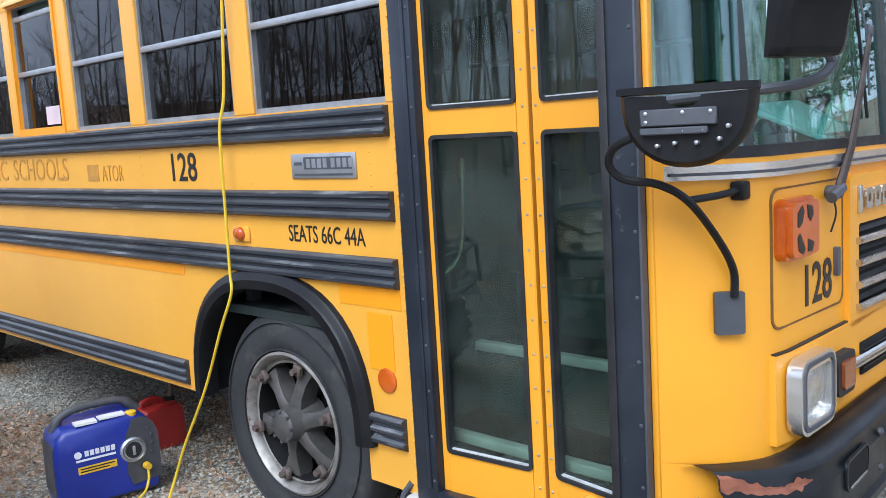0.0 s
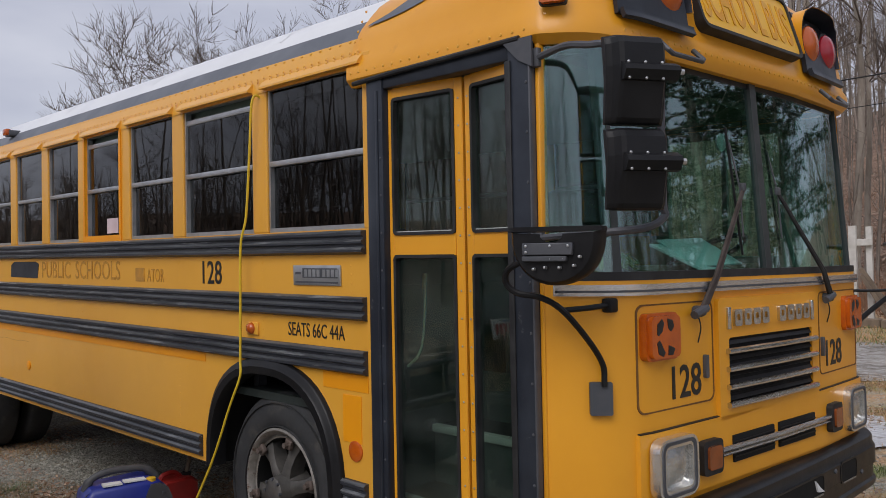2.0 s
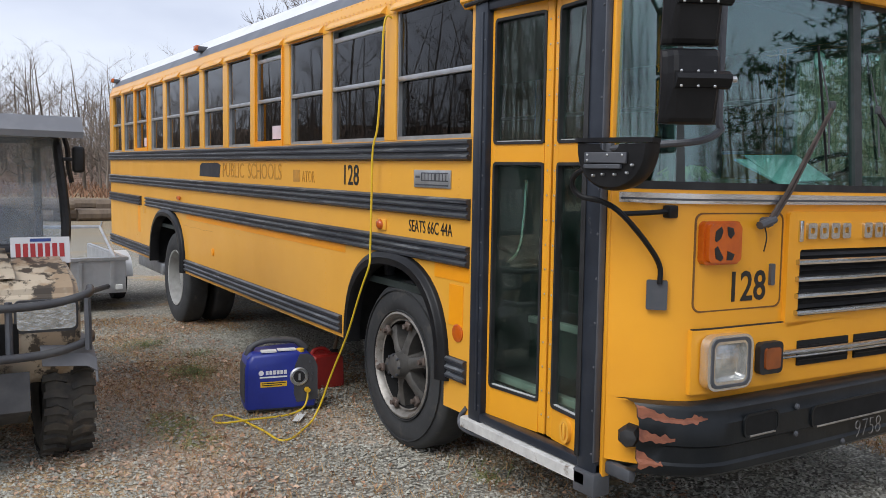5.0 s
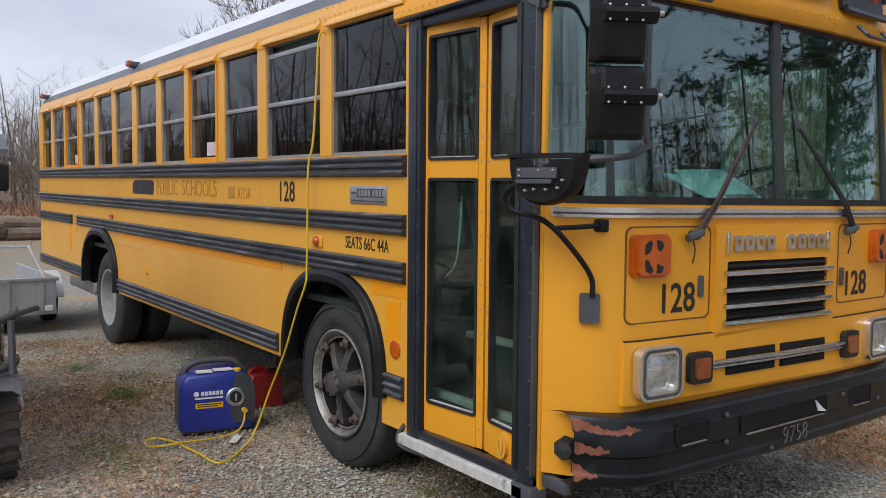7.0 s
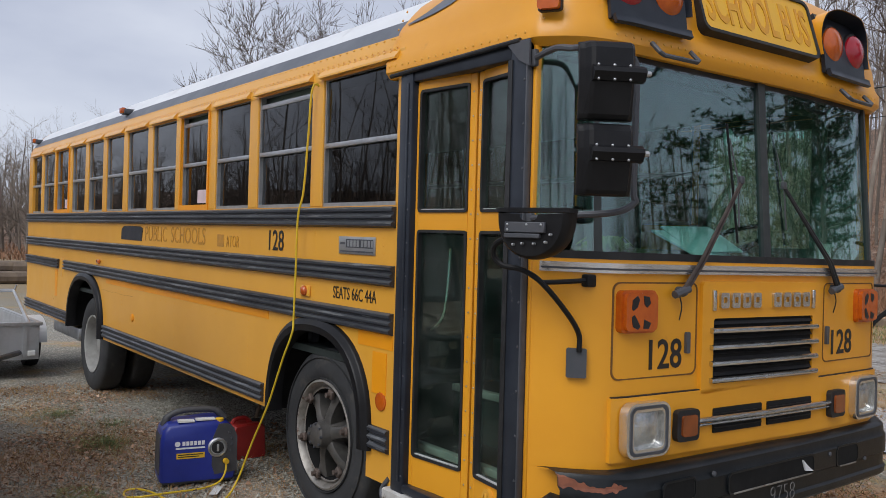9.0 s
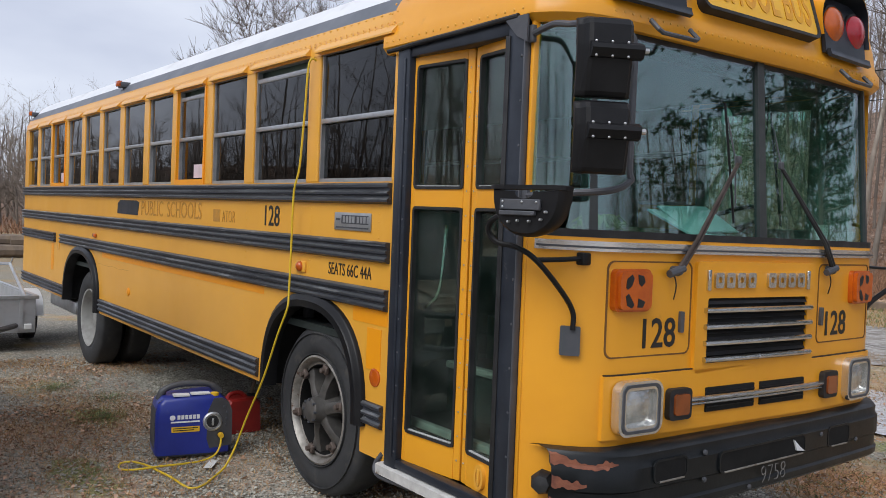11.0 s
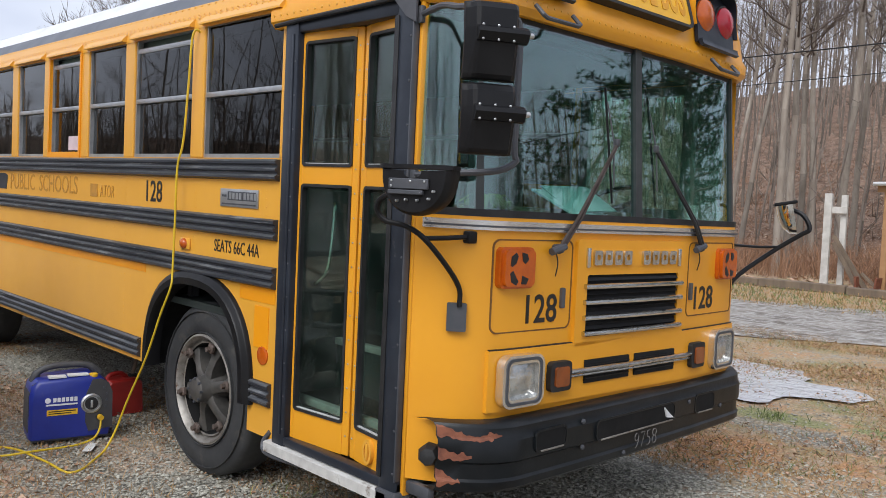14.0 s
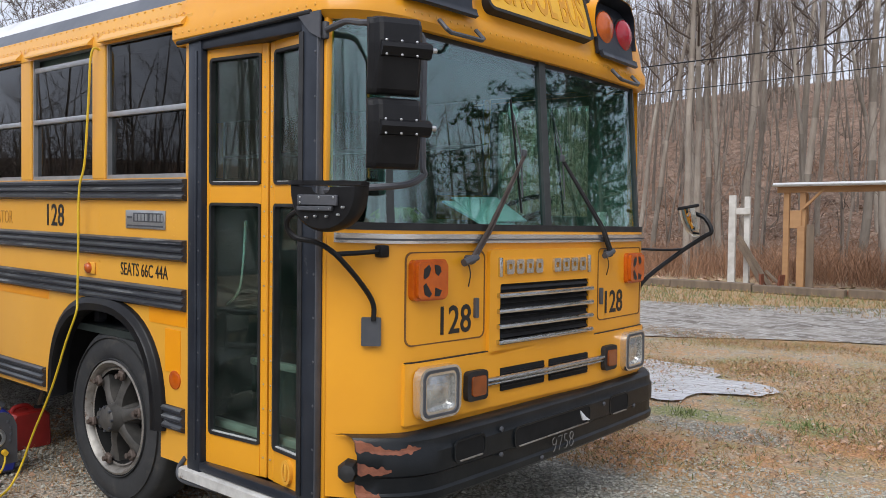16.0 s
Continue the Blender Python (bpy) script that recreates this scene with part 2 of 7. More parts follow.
# ==== building helpers ====
def link(name, bm, mat, parent=None, label="", smooth=False):
    me = bpy.data.meshes.new(name)
    bmesh.ops.recalc_face_normals(bm, faces=bm.faces)
    if smooth:
        for f in bm.faces:
            f.smooth = True
        for e in bm.edges:
            if len(e.link_faces) == 2 and e.calc_face_angle(0) > radians(38):
                e.smooth = False
    bm.to_mesh(me)
    bm.free()
    me.materials.append(mat)
    ob = new(name, me)
    if mat in PANES:
        ob.visible_shadow = False
    if parent:
        ob.parent = parent
    if label:
        ob["label"] = label
    return ob


def part(name, bm, mat, parent, label="", smooth=True):
    return link(name, bm, mat, parent, label, smooth)


def thing(name, label, category, x=0, y=0, z=0, rz=0, group="", kind=""):
    ob = new(name)
    ob.matrix_basis = pose(x, y, z, 0, 0, rz)
    ob.empty_display_size = 0.1
    return tagged(ob, label, category, group, kind)


def box(bm, x0, x1, y0, y1, z0, z1, bevel=0.0, seg=2, m=None):
    verts = [bm.verts.new(v) for v in ((x0, y0, z0), (x1, y0, z0), (x1, y1, z0), (x0, y1, z0),
                                       (x0, y0, z1), (x1, y0, z1), (x1, y1, z1), (x0, y1, z1))]
    faces = [bm.faces.new([verts[i] for i in f]) for f in ((3, 2, 1, 0), (4, 5, 6, 7), (0, 1, 5, 4), (1, 2, 6, 5), (2, 3, 7, 6), (3, 0, 4, 7))]
    if bevel:
        edges = list({e for f in faces for e in f.edges})
        made = bmesh.ops.bevel(bm, geom=edges, offset=bevel, segments=seg, affect="EDGES", profile=0.5)
        verts = list({v for f in made["faces"] for v in f.verts} | {v for v in verts if v.is_valid})
    if m is not None:
        bmesh.ops.transform(bm, matrix=m, verts=verts)
    return bm


def B(*a, **k):
    return box(bmesh.new(), *a, **k)


def prism(bm, pts, axis, a, b, m=None):
    """A flat outline of (u, v) points, drawn out along an axis from a to b. x: (y, z); y: (x, z); z: (x, y)."""
    def at(u, v, w):
        return {"x": (w, u, v), "y": (u, w, v), "z": (u, v, w)}[axis]
    lo = [bm.verts.new(at(u, v, a)) for u, v in pts]
    hi = [bm.verts.new(at(u, v, b)) for u, v in pts]
    k = len(pts)
    bm.faces.new(lo)
    bm.faces.new(hi)
    for i in range(k):
        bm.faces.new((lo[i], lo[(i + 1) % k], hi[(i + 1) % k], hi[i]))
    if m is not None:
        bmesh.ops.transform(bm, matrix=m, verts=lo + hi)
    return bm


def P(*a, **k):
    return prism(bmesh.new(), *a, **k)


def rounded(u0, u1, v0, v1, r, n=5):
    out = []
    for cu, cv, a0 in ((u1 - r, v1 - r, 0), (u0 + r, v1 - r, 90), (u0 + r, v0 + r, 180), (u1 - r, v0 + r, 270)):
        for i in range(n + 1):
            a = radians(a0 + 90 * i / n)
            out.append((cu + r * math.cos(a), cv + r * math.sin(a)))
    return out


def ring_prism(bm, outer, inner, axis, a, b, m=None):
    """A frame between two outlines with the same number of points."""
    def at(u, v, w):
        return {"x": (w, u, v), "y": (u, w, v), "z": (u, v, w)}[axis]
    loops = [[bm.verts.new(at(u, v, w)) for u, v in o] for o, w in ((outer, a), (outer, b), (inner, b), (inner, a))]
    k = len(outer)
    for p, q in zip(loops, loops[1:] + loops[:1]):
        for i in range(k):
            bm.faces.new((p[i], p[(i + 1) % k], q[(i + 1) % k], q[i]))
    if m is not None:
        bmesh.ops.transform(bm, matrix=m, verts=[v for o in loops for v in o])
    return bm


def smooth_path(pts, n=6):
    """Catmull-Rom points through pts."""
    p = [Vector(q) for q in pts]
    p = [p[0] * 2 - p[1]] + p + [p[-1] * 2 - p[-2]]
    out = []
    for i in range(1, len(p) - 2):
        a, b, c, d = p[i - 1:i + 3]
        for j in range(n):
            t = j / n
            out.append(0.5 * ((2 * b) + (c - a) * t + (2 * a - 5 * b + 4 * c - d) * t * t + (3 * b - a - 3 * c + d) * t ** 3))
    return out + [p[-2]]


def tube(bm, pts, r, sides=8, cap=True):
    """A round bar along pts; r is one radius or one for each point."""
    pts = [Vector(p) for p in pts]
    rs = r if isinstance(r, (list, tuple)) else [r] * len(pts)
    up = Vector((0.13, 0.21, 0.97))
    rings = []
    for i, p in enumerate(pts):
        d = (pts[min(i + 1, len(pts) - 1)] - pts[max(i - 1, 0)]).normalized()
        side = d.cross(up)
        if side.length < 0.05:
            side = d.cross(Vector((1, 0, 0)))
        side.normalize()
        up2 = side.cross(d)
        up = up2
        rings.append([bm.verts.new(p + rs[i] * (math.cos(a) * side + math.sin(a) * up2))
                      for a in (2 * math.pi * k / sides for k in range(sides))])
    for a, b in zip(rings, rings[1:]):
        for k in range(sides):
            bm.faces.new((a[k], a[(k + 1) % sides], b[(k + 1) % sides], b[k]))
    if cap:
        bm.faces.new(rings[0])
        bm.faces.new(rings[-1])
    return bm


def T(pts, r, sides=8):
    return tube(bmesh.new(), pts, r, sides)


def lathe(bm, prof, axis="y", centre=(0, 0, 0), n=32):
    """Turns (radius, along) points round an axis."""
    rings = []
    for r, w in prof:
        ring = []
        for k in range(n):
            a = 2 * math.pi * k / n
            u, v = r * math.cos(a), r * math.sin(a)
            p = {"x": (w, u, v), "y": (u, w, v), "z": (u, v, w)}[axis]
            ring.append(bm.verts.new(Vector(p) + Vector(centre)))
        rings.append(ring)
    for a, b in zip(rings, rings[1:]):
        for k in range(n):
            bm.faces.new((a[k], a[(k + 1) % n], b[(k + 1) % n], b[k]))
    for ring, (r, w) in ((rings[0], prof[0]), (rings[-1], prof[-1])):
        if r < 0.11:
            bm.faces.new(ring)
    return bm


def L(*a, **k):
    return lathe(bmesh.new(), *a, **k)


def sheet(bm, grid, thick=None):
    """A surface from rows of points, thickened along its normals when thick is given."""
    vs = [[bm.verts.new(p) for p in row] for row in grid]
    faces = []
    for a, b in zip(vs, vs[1:]):
        for i in range(len(a) - 1):
            faces.append(bm.faces.new((a[i], a[i + 1], b[i + 1], b[i])))
    if thick:
        bmesh.ops.recalc_face_normals(bm, faces=faces)
        bmesh.ops.solidify(bm, geom=faces, thickness=thick)
    return bm


def writing(name, text, size, mat, parent, m, width=None, bold=0.0, depth=0.001, label="", squeeze=1.0):
    """Words in the built-in font as a thin mesh; m puts the text's x to the right and y up."""
    cu = bpy.data.curves.new(name, "FONT")
    cu.body, cu.size, cu.extrude, cu.offset = text, size, depth, bold
    cu.align_x, cu.align_y = "CENTER", "CENTER"
    cu.resolution_u = 3
    tmp = bpy.data.objects.new(name, cu)
    me = bpy.data.meshes.new_from_object(tmp)
    bpy.data.objects.remove(tmp)
    xs = [v.co.x for v in me.vertices]
    ys = [v.co.y for v in me.vertices]
    k = width / (max(xs) - min(xs)) if width else squeeze
    cx, cy = (max(xs) + min(xs)) / 2, (max(ys) + min(ys)) / 2
    ky = size / (max(ys) - min(ys))
    for v in me.vertices:
        v.co.x, v.co.y = (v.co.x - cx) * k, (v.co.y - cy) * ky
    me.transform(m)
    me.materials.append(mat)
    ob = new(name, me)
    ob.parent = parent
    if label:
        ob["label"] = label
    return ob


ON_SIDE = Matrix(((1, 0, 0, 0), (0, 0, -1, 0), (0, 1, 0, 0), (0, 0, 0, 1)))     # text on a wall that faces -y
ON_FRONT = Matrix(((0, 0, 1, 0), (1, 0, 0, 0), (0, 1, 0, 0), (0, 0, 0, 1)))     # text on a wall that faces +x


def rivets(bm, pts, r, axis):
    """Low domes of six sides at pts, standing out along an axis vector."""
    ax = Vector(axis).normalized()
    s = ax.orthogonal().normalized()
    u = ax.cross(s)
    for p in pts:
        p = Vector(p)
        ring = [bm.verts.new(p + r * (math.cos(a) * s + math.sin(a) * u)) for a in (math.pi / 3 * k for k in range(6))]
        top = [bm.verts.new(p + 0.6 * r * (math.cos(a) * s + math.sin(a) * u) + 0.5 * r * ax) for a in (math.pi / 3 * k for k in range(6))]
        for k in range(6):
            bm.faces.new((ring[k], ring[(k + 1) % 6], top[(k + 1) % 6], top[k]))
        bm.faces.new(top)
    return bm


# ==== school bus ====
W = 2.44                      # width over the side sheets
RAKE = 0.0165                 # the body stands nose down on its springs
SHEAR = Matrix(((1, 0, 0, 0), (0, 1, 0, 0), (-RAKE, 0, 1, 0), (0, 0, 0, 1)))
bus = thing("school_bus", "yellow school bus with black rub rails parked on gravel", "bus")


def bp(name, bm, mat, parent=None, label="", smooth=True):
    """A part of the raked body."""
    bmesh.ops.transform(bm, matrix=SHEAR, verts=bm.verts)
    return part(name, bm, mat, parent or bus, label, smooth)


def fx(y, out=0.0):
    """How far forward the rounded nose stands at y."""
    d = max(0.0, min(y, W - y))
    x = 0.012 + tilt(y) if y < 1.6 else 0.015 - 0.03 * ((y - 1.22) / 1.22) ** 2
    reach, deep, sharp = (0.36, 0.235, 3.0) if y < 1.22 else (0.25, 0.135, 2.2)      # the driver's corner is squarer
    if d < reach:
        x -= deep * (1 - d / reach) ** sharp
    return x + out


def tilt(y):
    """The front stands slightly askew: how far its door half falls back at y."""
    return 0.054 * min(0.0, y - 1.6)


def lay(bm):
    """Sets a piece built on an upright front onto the askew one."""
    for v in bm.verts:
        v.co.x += tilt(v.co.y)
    return bm


NOSE_Y = [0.0, 0.015, 0.04, 0.07, 0.11, 0.16, 0.22, 0.30, 0.42, 0.6, 0.8, 1.0, 1.22, 1.44, 1.64, 1.84, 2.02, 2.14, 2.22, 2.28, 2.33, 2.37, 2.40, 2.425, 2.44]


def nose_band(y0, y1, z0, z1, out, thick=0.02, lean=0.0, steps=2):
    """A band that follows the nose from y0 to y1."""
    ys = [y0] + [y for y in NOSE_Y if y0 + 0.004 < y < y1 - 0.004] + [y1]
    bm = bmesh.new()
    front, back = [], []
    for k in range(steps + 1):
        z = z0 + (z1 - z0) * k / steps
        front.append([bm.verts.new((fx(y, out) - lean * (z - z0), y, z)) for y in ys])
        back.append([bm.verts.new((fx(y, out - thick) - lean * (z - z0), y, z)) for y in ys])
    n = len(ys)
    for g in (front, back):
        for a, b in zip(g, g[1:]):
            for i in range(n - 1):
                bm.faces.new((a[i], a[i + 1], b[i + 1], b[i]))
    for i in range(n - 1):
        bm.faces.new((front[0][i], front[0][i + 1], back[0][i + 1], back[0][i]))
        bm.faces.new((front[-1][i], front[-1][i + 1], back[-1][i + 1], back[-1][i]))
    for k in range(steps):
        for i in (0, n - 1):
            bm.faces.new((front[k][i], front[k + 1][i], back[k + 1][i], back[k][i]))
    return bm


# -- side sheets
REAR = -10.0
ARCH = [(-2.045, 0.55, 1.072), (-7.03, 0.63, 1.072)]     # middle, half width, top of the wheel openings


def arch_points(cx, hw, top, foot, grow=0.0, n=18):
    """The outline of a wheel opening from its front foot over the top to its rear foot."""
    out = []
    for i in range(n + 1):
        a = math.pi * i / n
        c, s = math.cos(a), math.sin(a)
        out.append((cx + (hw + grow) * math.copysign(abs(c) ** 0.82, c), foot + (top + grow - foot) * s ** 0.78))
    return out


def side_outline():
    pts = [(-1.231, 1.755), (-1.231, 0.36), (ARCH[0][0] + ARCH[0][1], 0.36)]
    pts += arch_points(*ARCH[0], 0.50)
    pts += arch_points(*ARCH[1], 0.50)
    pts += [(REAR, 0.50), (REAR, 1.755)]
    return pts


for y0, y1 in ((0.0, 0.04), (W - 0.04, W)):
    bp("side_sheet", P(side_outline(), "y", y0, y1), YELLOW, smooth=False)

PILLARS = [-2.115, -2.98, -3.685, -4.38, -5.08, -5.78, -6.46, -7.13, -7.82, -8.54, -9.23]
EDGES = [-1.278] + PILLARS + [-9.87]
SILL, HEAD, MID = 1.755, 2.485, 2.10
for y0, y1, left in ((0.0, 0.05, False), (W - 0.05, W, True)):
    for x in PILLARS:
        bp("window_pillar", B(x - 0.066, x + 0.066, y0, y1, SILL, HEAD, 0.006), YELLOW, smooth=False)
    bp("window_pillar", B(-1.285, -1.231, y0 - 0.003, y1, SILL, HEAD + 0.05, 0.004), YELLOW, smooth=False)
    bp("window_pillar", B(REAR, -9.81, y0, y1, SILL, HEAD, 0.006), YELLOW, smooth=False)


def side_window(x0, x1, lowered, y, orange=False, sticker=False):
    """A two-sash window: frame, crossbar, panes."""
    w = bp("window", ring_prism(bmesh.new(), [(x0, SILL), (x1, SILL), (x1, HEAD), (x0, HEAD)],
                                [(x0 + 0.014, SILL + 0.022), (x1 - 0.014, SILL + 0.022), (x1 - 0.014, HEAD - 0.014), (x0 + 0.014, HEAD - 0.014)],
                                "y", y, y + 0.035), ALU, smooth=False)
    top = HEAD - 0.07 if lowered else HEAD - 0.014
    part("crossbar", shear(B(x0 + 0.012, x1 - 0.012, y - 0.004, y + 0.022, MID - 0.014, MID + 0.014, 0.004)), ALU, w)
    part("pane", shear(B(x0 + 0.010, x1 - 0.010, y + 0.012, y + 0.017, MID, top)), SIDE_GLASS, w, "dark tinted glass")
    part("pane", shear(B(x0 + 0.010, x1 - 0.010, y + 0.024, y + 0.029, SILL + 0.01, MID)), SIDE_GLASS, w, "dark tinted glass")
    if lowered:
        part("top_rail", shear(B(x0 + 0.012, x1 - 0.012, y + 0.006, y + 0.024, top - 0.018, top + 0.012, 0.003)), ALU, w)
    if orange:
        f = ring_prism(bmesh.new(), [(x0 - 0.022, SILL - 0.02), (x1 + 0.022, SILL - 0.02), (x1 + 0.022, HEAD), (x0 - 0.022, HEAD)],
                       [(x0 + 0.004, SILL + 0.035), (x1 - 0.004, SILL + 0.035), (x1 - 0.004, HEAD - 0.01), (x0 + 0.004, HEAD - 0.01)], "y", y - 0.022, y + 0.002)
        part("exit_frame", shear(f), YELLOW_NEW, w, "brighter yellow emergency exit frame", False)
    if sticker:
        xm = (x0 + x1) / 2
        part("sticker", shear(B(xm + 0.0, xm + 0.17, y + 0.019, y + 0.022, SILL + 0.05, SILL + 0.15)), PAPER_PINK, w, "faded pink paper sticker", False)
    return w


def shear(bm):
    bmesh.ops.transform(bm, matrix=SHEAR, verts=bm.verts)
    return bm


PAPER_PINK = material("faded_pink_paper", (0.62, 0.50, 0.52), (0.54, 0.42, 0.44), 8, 0.8)
for i, (a, b) in enumerate(zip(EDGES, EDGES[1:])):
    x1, x0 = (a - 0.068 if i else a - 0.005), (b + 0.068 if i < len(EDGES) - 2 else b)
    side_window(x0, x1, i in (1, 3), 0.012, i in (3, 9), i in (3, 9))
    side_window(x0, x1, False, W - 0.047)

# -- rub rails with their ribs
def rail(x0, x1, z0, z1, y=0.0, out=0.024, sign=1):
    h = z1 - z0
    prof = [(0, z0), (-out * 0.55, z0 + 0.004), (-out, z0 + h * 0.10), (-out, z0 + h * 0.22), (-out * 0.55, z0 + h * 0.30), (-out * 0.55, z0 + h * 0.40),
            (-out, z0 + h * 0.46), (-out, z0 + h * 0.56), (-out * 0.55, z0 + h * 0.62), (-out * 0.55, z0 + h * 0.72), (-out, z0 + h * 0.80),
            (-out, z0 + h * 0.92), (-out * 0.5, z1 - 0.003), (0, z1)]
    return P([(y + sign * u, v) for u, v in prof], "x", x0, x1)


# Grey that paints the sky's highlight on the upper rib edges.
RIB_GLINT = material("painted_rib_glint", (0.16, 0.17, 0.18), (0.05, 0.055, 0.065), 5.0, 0.34, 0.5, grain=120, bump=0.06, depth=0.003, stretch=(0.25, 1, 2.5), third=(0.42, 0.43, 0.44), third_scale=9.0, third_lo=0.56, third_hi=0.72)


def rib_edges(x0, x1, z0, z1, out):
    """Pale strips on the door side that paint the sky's highlight along a rail's ribs."""
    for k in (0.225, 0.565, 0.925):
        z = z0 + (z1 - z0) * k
        bp("rib_edge", P([(-out - 0.0012, z - 0.004), (-out - 0.0012, z), (-out * 0.62, z + 0.0085), (-out * 0.55, z + 0.0045), (-out + 0.002, z - 0.004)], "x", x0, x1), RIB_GLINT, smooth=False)


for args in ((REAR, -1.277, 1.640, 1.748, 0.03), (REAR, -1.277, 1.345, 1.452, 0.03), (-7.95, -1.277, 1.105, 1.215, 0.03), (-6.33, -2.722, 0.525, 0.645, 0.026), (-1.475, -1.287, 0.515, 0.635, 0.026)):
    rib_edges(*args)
for y, s in ((0.0, 1), (W, -1)):
    bp("rub_rail", rail(REAR, -1.275, 1.640, 1.748, y, 0.03, s), BLACK_WORN_GLINT, smooth=False)
    bp("rub_rail", rail(REAR, -1.275, 1.345, 1.452, y, 0.03, s), BLACK_WORN_GLINT, smooth=False)
    bp("rub_rail", rail(-7.95, -1.275, 1.105, 1.215, y, 0.03, s), BLACK_WORN_GLINT, smooth=False)
    bp("rub_rail", rail(REAR, -8.22, 1.105, 1.215, y, 0.03, s), BLACK_WORN_GLINT, smooth=False)
    bp("skirt_rail", rail(-6.33, -2.72, 0.525, 0.645, y, 0.026, s), BLACK_WORN_GLINT, smooth=False)
    bp("skirt_rail", rail(REAR, -7.73, 0.525, 0.645, y, 0.026, s), BLACK_WORN_GLINT, smooth=False)
    bp("skirt_rail", rail(-1.475, -1.285, 0.515, 0.635, y, 0.026, s), BLACK_WORN_GLINT, smooth=False)

# -- brighter touch-up paint under the third rail and by the door
bp("paint_patch", B(-6.30, -2.68, -0.0025, 0.0, 1.055, 1.105), YELLOW_NEW, smooth=False)
bp("paint_patch", B(-1.60, -1.275, -0.0025, 0.0, 1.03, 1.105), YELLOW_NEW, smooth=False)
bp("paint_patch", B(-1.455, -1.325, -0.003, 0.0, 0.80, 1.01), YELLOW_NEW, smooth=False)
bp("paint_patch", B(-8.41, -8.30, -0.0025, 0.0, 0.78, 1.09), YELLOW_NEW, smooth=False)

# -- wheel arches
for i, (cx, hw, top) in enumerate(ARCH):
    for y, s in ((0.0, 1), (W, -1)):
        bm = bmesh.new()
        rows = []
        for grow, dy in ((-0.030, 0.05), (-0.030, -0.030), (-0.024, -0.046), (0.012, -0.046), (0.020, -0.036), (0.042, -0.030), (0.048, -0.022), (0.050, 0.004)):
            rows.append([(px, y + s * dy, pz) for px, pz in arch_points(cx, hw, top, 0.50, grow, 24)])
        sheet(bm, rows, 0.008)
        bp("wheel_arch", bm, PLASTIC, label="black rubber wheel arch flare")
    # The lining's near-black paints the shade inside the wheel opening.
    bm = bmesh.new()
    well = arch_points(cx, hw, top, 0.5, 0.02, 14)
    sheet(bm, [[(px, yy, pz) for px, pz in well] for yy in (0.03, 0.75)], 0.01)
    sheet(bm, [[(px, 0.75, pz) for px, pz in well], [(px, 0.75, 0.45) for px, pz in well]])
    bp("wheel_well", bm, SHADE_BLACK)

# -- roof
SECTION = [(2.470, -0.004), (2.50, -0.003), (2.56, 0.012), (2.615, 0.036), (2.665, 0.07), (2.71, 0.108), (2.765, 0.152), (2.83, 0.225), (2.885, 0.33), (2.935, 0.50), (2.97, 0.78), (2.98, 1.22)]


def roof_strip(i0, i1, x0=REAR, x1=-1.33, nx=12):
    bm = bmesh.new()
    xs = [x0 + (x1 - x0) * k / nx for k in range(nx + 1)]
    for mirror in (False, True):
        rows = [[(x, W - ins if mirror else ins, z) for x in xs] for z, ins in SECTION[i0:i1 + 1]]
        sheet(bm, rows)
    bmesh.ops.remove_doubles(bm, verts=bm.verts, dist=0.0005)
    return bm


bp("roof_header", roof_strip(0, 3), YELLOW, label="riveted yellow roof header")
bp("roof_band", roof_strip(3, 5), GREY_BAND, label="grey stripe along the roof edge")
bp("roof", roof_strip(5, 11), WHITE, label="white painted roof")
for k in range(7):                                   # lap seams over the roof
    x = -2.15 - 1.45 * k
    bm = bmesh.new()
    for mirror in (False, True):
        rows = [[(xx, (W - ins + 0.004) if mirror else ins - 0.0015, z + 0.0015) for z, ins in SECTION[6:]] for xx in (x, x + 0.03)]
        sheet(bm, rows)
    bp("roof_seam", bm, WHITE)
bp("rear_wall", P([(0, 0.5)] + [(ins, z) for z, ins in SECTION] + [(W - ins, z) for z, ins in reversed(SECTION[:-1])] + [(W, 0.5)], "x", REAR, REAR + 0.04), YELLOW, smooth=False)
# drip lips over the windows
for i, (a, b) in enumerate(zip(EDGES, EDGES[1:])):
    bp("drip_lip", P([(-0.034, HEAD - 0.004), (-0.034, HEAD + 0.006), (0.0, HEAD + 0.045), (0.004, HEAD + 0.02), (0.004, HEAD - 0.004)], "x", b + 0.05, a - (0.05 if i else 0.0)), YELLOW, smooth=False)
bm = bmesh.new()
rivets(bm, [(x, -0.001, z) for z in (2.53, 2.545) for x in np.arange(REAR + 0.05, -1.3, 0.058)], 0.0075, (0, -1, 0.2))
rivets(bm, [(x, 0.03, 2.605) for x in np.arange(REAR + 0.05, -1.3, 0.075)], 0.0075, (0, -1, 0.6))
tagged(bp("riveting", bm, YELLOW), kind="stuff")
bm = bmesh.new()
for x in (-2.10, -2.98, -4.38, -5.78, -8.54):
    rivets(bm, [(x, 0.0, z) for z in np.arange(0.68, 1.62, 0.042) if not (1.10 < z < 1.22 or 1.34 < z < 1.46) and not (abs(x + 2.1) < 0.3 and z < 1.15)], 0.005, (0, -1, 0))
rivets(bm, [(-1.252, -0.003, z) for z in np.arange(0.40, 2.45, 0.04)], 0.006, (0, -1, 0))
rivets(bm, [(-1.385, 0.0, z) for z in np.arange(1.47, 1.63, 0.04)], 0.005, (0, -1, 0))
